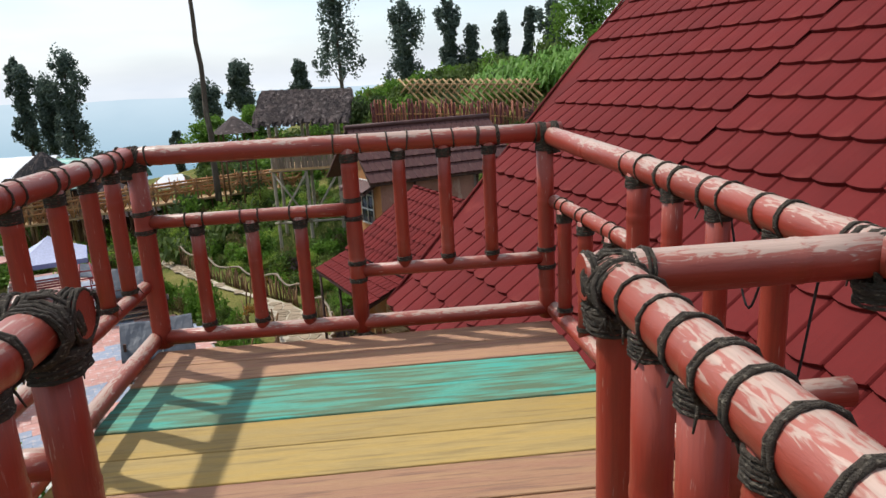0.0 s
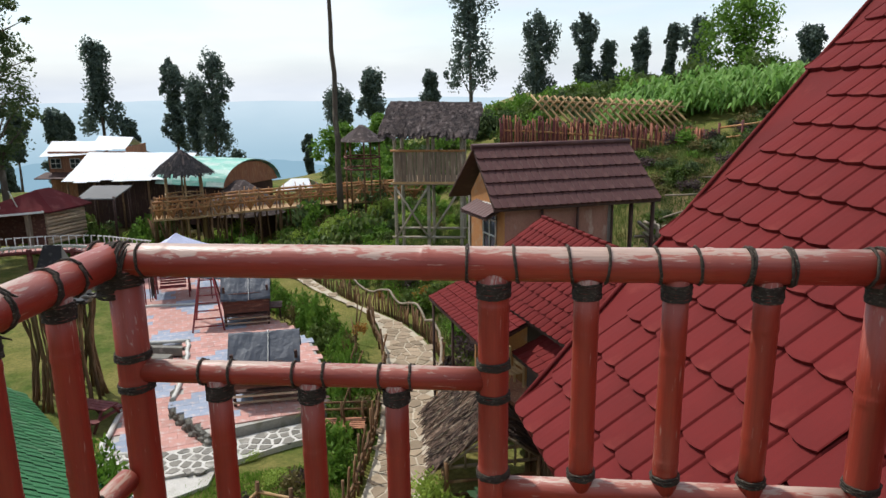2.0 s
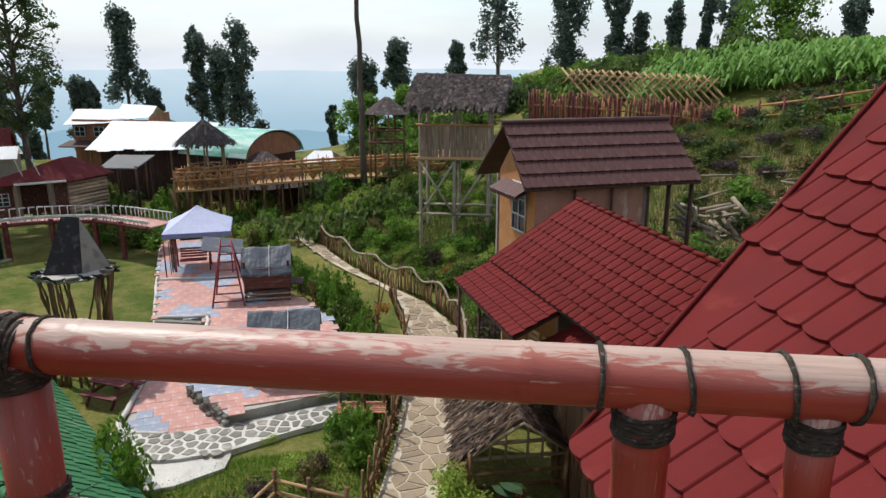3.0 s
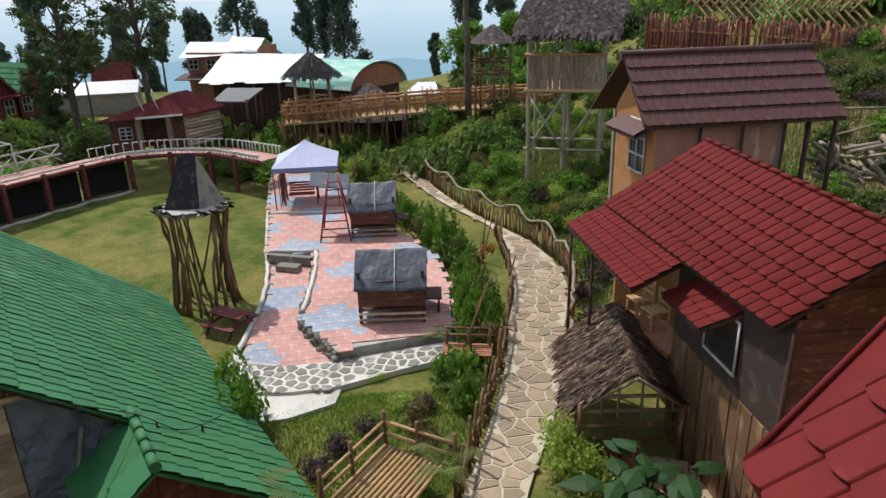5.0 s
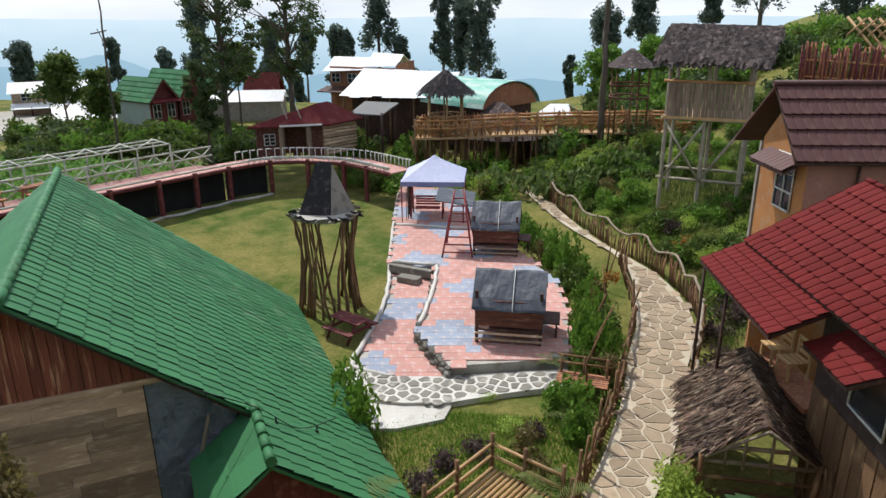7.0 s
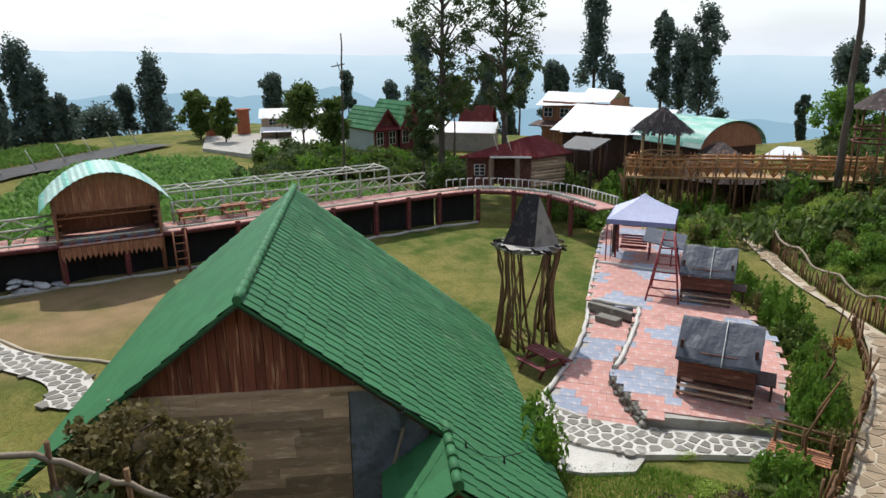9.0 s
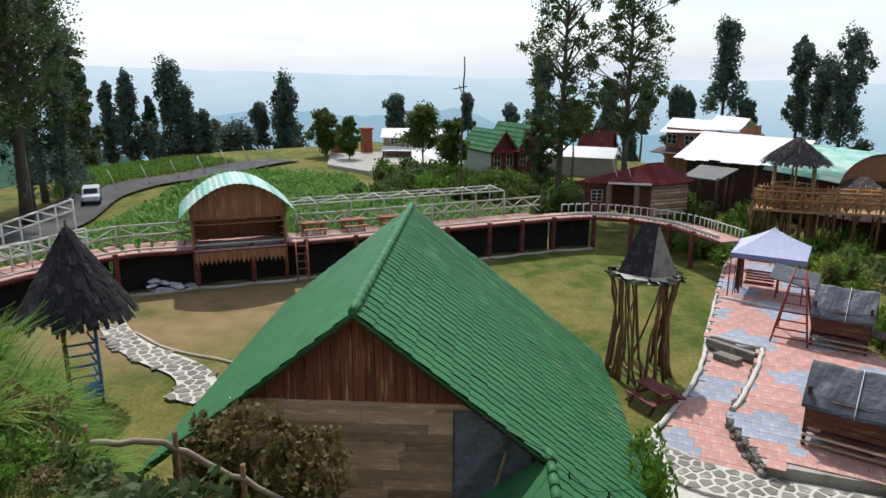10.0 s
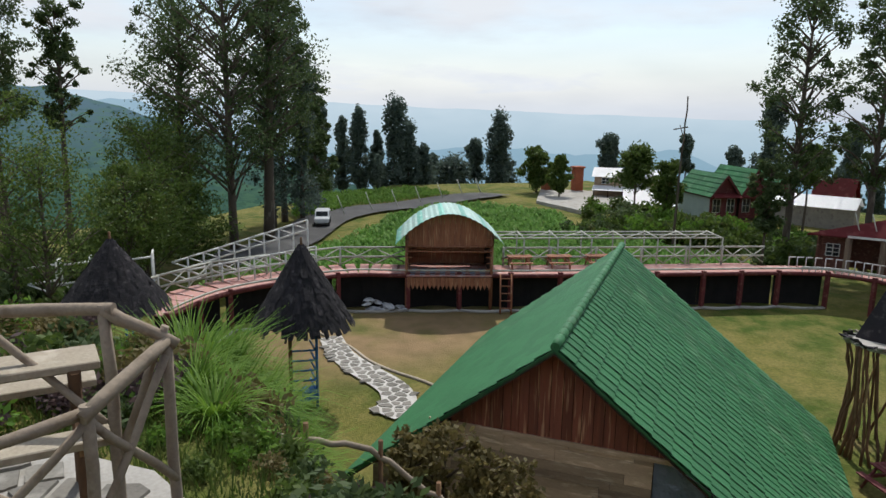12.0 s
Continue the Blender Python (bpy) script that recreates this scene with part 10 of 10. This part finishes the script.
    for k in range(230):
        x, y = rng.uniform(6.8, 19), rng.uniform(27, 43)
        shrub(rng.choice(["mid", "bright", "dry", "dry", "dark", "purple", "mid"]), x, y, rng.uniform(0.45, 1.0), rng.uniform(0.7, 1.2), rng, "on the upper hillside")
    for k in range(46):
        x, y = rng.uniform(-31, -22.5), rng.uniform(42.5, 49.5)
        if -28 < x < -24 and y > 43.5:
            continue
        shrub(rng.choice(["bright", "mid", "dark", "mid", "shoots"]), x, y, rng.uniform(0.8, 1.5), rng.uniform(0.9, 1.7), rng, "by the footbridge")
    # dark thicket left of the shelters
    for k in range(46):
        x, y = rng.uniform(-46, -30), rng.uniform(-12, 0.0)
        shrub(rng.choice(["dark", "mid", "dark"]), x, y, rng.uniform(1.1, 2.4), rng.uniform(0.9, 1.6), rng, "in the thicket")
    # far trees on the rim
    for k in range(30):
        a = math.radians(rng.uniform(8, 78))
        R = rng.uniform(88, 125)
        x, y = -5 - R * math.sin(a), R * math.cos(a)
        z0 = max(height(x, y), -14)
        if rng.random() < 0.55:
            tree("tall", x, y, z0, z0 + rng.uniform(4, 8), rng.uniform(0.9, 1.6))


def crop(name, label, region, spacing, h, leaf, seed, wide=0.095, lift=0.0):
    """A field of leafy stalks as one sheet of stuff."""
    rs = np.random.RandomState(seed)
    xs, ys = [p[0] for p in region], [p[1] for p in region]
    vs, qs = [], []
    y = min(ys)
    while y < max(ys):
        x = min(xs) + rs.uniform(0, spacing)
        while x < max(xs):
            if inside_poly(x, y, region):
                z = height(x, y) + lift
                hh = h * rs.uniform(0.7, 1.2)
                for j in range(8):
                    a = rs.uniform(0, 6.283)
                    t = rs.uniform(0.25, 0.95)
                    d = np.array((math.cos(a), math.sin(a), 0))
                    s = np.array((-d[1], d[0], 0)) * wide * h
                    p0 = np.array((x, y, z + hh * t * 0.8))
                    L = 0.45 * h * rs.uniform(0.7, 1.2)
                    p1, p2 = p0 + d * L * 0.55 + np.array((0, 0, 0.28 * h)), p0 + d * L + np.array((0, 0, 0.12 * h * rs.uniform(-1, 1)))
                    i0 = len(vs)
                    vs += [p0 - s * .5, p0 + s * .5, p1 + s, p1 - s, p2 + s * .15, p2 - s * .15]
                    qs += [(i0, i0 + 1, i0 + 2, i0 + 3), (i0 + 3, i0 + 2, i0 + 4, i0 + 5)]
            x += spacing * rs.uniform(0.8, 1.2)
        y += spacing
    tagged(new(name, quickmesh(name, vs, qs, leaf)), label, "crop", "", "stuff")


def blades(name, label, region, n, h, leaf, seed):
    rs = np.random.RandomState(seed)
    xs, ys = [p[0] for p in region], [p[1] for p in region]
    P = []
    while len(P) < n:
        x, y = rs.uniform(min(xs), max(xs)), rs.uniform(min(ys), max(ys))
        if inside_poly(x, y, region):
            P.append((x, y, height(x, y)))
    P = np.array(P)
    a = rs.uniform(0, 6.283, n)
    d = np.stack([np.cos(a), np.sin(a), np.zeros(n)], 1)
    s = np.stack([-d[:, 1], d[:, 0], np.zeros(n)], 1) * 0.012
    hh = (h * rs.uniform(0.5, 1.4, n))[:, None]
    top = P + d * hh * rs.uniform(0.2, 0.7, n)[:, None] + np.array((0, 0, 1)) * hh
    v = np.stack([P - s, P + s, top + s * 0.2, top - s * 0.2], 1).reshape(-1, 3)
    tagged(new(name, quickmesh(name, v, np.arange(4 * n).reshape(n, 4), leaf)), label, "grass", "", "stuff")


def path_fences():
    rng = random.Random(12)
    e = thing("branch_fence", (-1.5, 20, -8.4), "rustic fence of crooked stakes with a pale wavy top branch", "fence")
    line = smooth_poly([(-1.35, 19.5), (-1.55, 22.7), (-1.9, 27.0), (-3.7, 30.8), (-7.3, 34.6), (-11.2, 39.8)], n=9)
    tops = []
    for i, p in enumerate(line):
        zt = -7.45 + 0.14 * math.sin(i * 1.3) + rng.uniform(-.06, .06)
        tops.append(V(p.x + rng.uniform(-.1, .1), p.y, zt))
        for k in range(5):
            o = p if i + 1 >= len(line) else p.lerp(line[i + 1], k / 5)
            if k and rng.random() < 0.2:
                continue
            bm = bmesh.new()
            chain(bm, [(o.x, o.y, -8.7), (o.x + rng.uniform(-.05, .05), o.y, -8.1), (o.x + rng.uniform(-.1, .1), o.y, zt - (0.0 if k == 0 else 0.25) + rng.uniform(-.1, .12))], 0.032, 5)
            part("stake", bm, "stick", e)
    bm = bmesh.new()
    chain(bm, smooth_poly([tuple(t) for t in tops], n=3), 0.05, 7)
    part("top_branch", bm, "stick_pale", e, "pale peeled wavy branch")
    f = thing("stick_fence", (-3.7, 20, -8.4), "low dark stick fence along the planted strip", "fence")
    line = smooth_poly([(-3.1, 15.0), (-3.15, 18.0), (-3.3, 21.0), (-3.65, 23.9), (-4.0, 26.6), (-5.6, 31.6)], n=6)
    for i, p in enumerate(line):
        for k in range(3):
            o = p if i + 1 >= len(line) else p.lerp(line[i + 1], k / 3)
            bm = bmesh.new()
            h = rng.choice((0.5, 0.6, 0.8, 1.3)) if k == 0 else 0.45
            chain(bm, [(o.x, o.y, -8.7), (o.x + rng.uniform(-.06, .06), o.y, -8.45 + h * .5), (o.x + rng.uniform(-.12, .12), o.y, -8.45 + h)], 0.035, 5)
            part("stake", bm, "stick", f)
    bm = bmesh.new()
    chain(bm, [p + V(rng.uniform(-.05, .05), 0, -7.95 + rng.uniform(-.08, .08)) for p in line], 0.04, 6)
    part("rail", bm, "stick", f)
    for k in range(6):
        bm = bmesh.new()
        x, y = -4.0 - 0.3 * k, 20.5 + 1.6 * k
        chain(bm, [(x, y, -8.6), (x + rng.uniform(-.2, .2), y, -7.4), (x + rng.uniform(-.5, .7), y + 0.2, -6.4 + rng.uniform(-.5, .6))], [0.045, 0.035, 0.02], 5)
        part("stake", bm, "stick", f)
    # pale crooked branch rail before the green roofed cottage
    g = thing("branch_rail", (-7.5, 7.4, -5.5), "crooked pale branch rail tied to stakes on the bank", "rail")
    bm = bmesh.new()
    pts = smooth_poly([(-9.4, 4.6, -2.85), (-9.35, 5.2, -3.0), (-9.2, 5.9, -3.2), (-9.1, 6.4, -3.6), (-8.9, 7.0, -4.1), (-8.6, 7.7, -4.7)], n=4)
    chain(bm, [p + V(0, 0, rng.uniform(-.05, .05)) for p in pts], 0.045, 7)
    part("branch", bm, "stick_pale", g)
    for p in pts[3::6]:
        bm = bmesh.new()
        tube(bm, (p.x, p.y, height(p.x, p.y) - 0.3), p + V(0, 0, 0.25), 0.04, None, 6)
        part("stake", bm, "stick", g)
    for k in range(7):
        x, y = -62 - 2.2 * k, 17.5 + 3.2 * k
        s = thing("white_road_pole", (x, y, height(x, y)), "thin leaning pale bamboo pole beside the road", "pole", "road poles")
        bm = bmesh.new()
        z = height(x, y)
        tube(bm, (x, y, z - 0.2), (x - 0.5, y - 0.7, z + 1.9), 0.06, 0.05, 6)
        part("shaft", bm, "rail_white", s)


def big_leaves():
    """Elephant ear plants by the thatched hut."""
    rng = random.Random(19)
    for x, y in ((0.6, 15.4), (1.2, 15.2), (0.2, 14.9), (0.9, 14.6)):
        e = thing("elephant_ear_plant", (x, y, -8.5), "plant with broad dark green arrow shaped leaves", "plant", "big leaved plants")
        for k in range(6):
            a = rng.uniform(0, 6.283)
            d = V(math.cos(a), math.sin(a), 0)
            tip = V(x, y, -7.1 + rng.uniform(-.4, .3)) + d * rng.uniform(0.25, 0.6)
            bm = bmesh.new()
            chain(bm, [(x, y, -8.55), V(x, y, -7.8) + d * 0.1, tip], [0.03, 0.025, 0.018], 5)
            part("stalk", bm, "leaf_mid", e)
            bm = bmesh.new()
            s = V(-d.y, d.x, 0)
            L = rng.uniform(0.5, 0.75)
            mid = [bm.verts.new(tip + d * L * t - V(0, 0, 0.3 * L * t * t)) for t in (-0.15, 0.2, 0.55, 1.0)]
            for sg in (-1, 1):
                ed = [bm.verts.new(tip + d * L * t + s * sg * L * w - V(0, 0, 0.3 * L * t * t + 0.06)) for t, w in ((-0.3, 0.16), (0.15, 0.36), (0.5, 0.3))]
                for i in range(2):
                    bm.faces.new((mid[i], mid[i + 1], ed[i + 1], ed[i]))
                bm.faces.new((mid[2], mid[3], ed[2]))
            part("leaf", bm, "leaf_ear", e)


scatter()
join_far()
crop("corn_field", "field of young leafy maize behind the boardwalk", [(-36.2, 4), (-35.9, 12), (-36.5, 17), (-35.4, 20), (-32.5, 31), (-33.5, 37), (-41, 35), (-47, 32), (-56, 36), (-63, 32), (-63.2, 26.5), (-58, 20.8), (-52.5, 17.6), (-46, 12.0), (-41, 7)], 0.5, 1.1, "leaf_corn", 5)
crop("maize_patch", "tall maize on the ridge above the red fence", [(6.0, 46.2), (11.5, 44.2), (18, 40.5), (27, 38.5), (30, 52), (8, 52)], 0.5, 1.9, "leaf_corn", 6, 0.045)
crop("vegetable_field", "bright green vegetable rows across the road", [(-61, 12.5), (-70, 14), (-78, 18), (-80, 30), (-73, 32), (-70.5, 26), (-68, 20), (-62, 15.3)], 0.5, 0.7, "leaf_bright", 7)
crop("hillside_maize", "young maize on the slope below the footbridge", [(-18, 41.5), (-8, 44.5), (-6, 43), (-9, 39), (-14, 39.5)], 0.8, 1.2, "leaf_mid", 9)
blades("bank_grass", "rough grass on the near bank", [(-24, -2), (-3.5, -2), (-3, 9.5), (-12, 7.4), (-24, 3.2)], 42000, 0.17, "leaf_mid", 3)
blades("garden_grass", "longer grass in the garden plot", [(-11, 13), (-3.3, 13), (-3.4, 19.6), (-7.1, 18.4), (-9, 16.3)], 22000, 0.10, "leaf_grass", 4)
blades("hill_grass", "rough grass on the hillside", [(-1.0, 22), (-1.2, 27), (-3, 31), (-10, 39.5), (-8, 44), (4, 44), (14, 40), (14, 28), (6, 28), (0, 28.5)], 60000, 0.32, "leaf_mid", 9)
path_fences()
big_leaves()
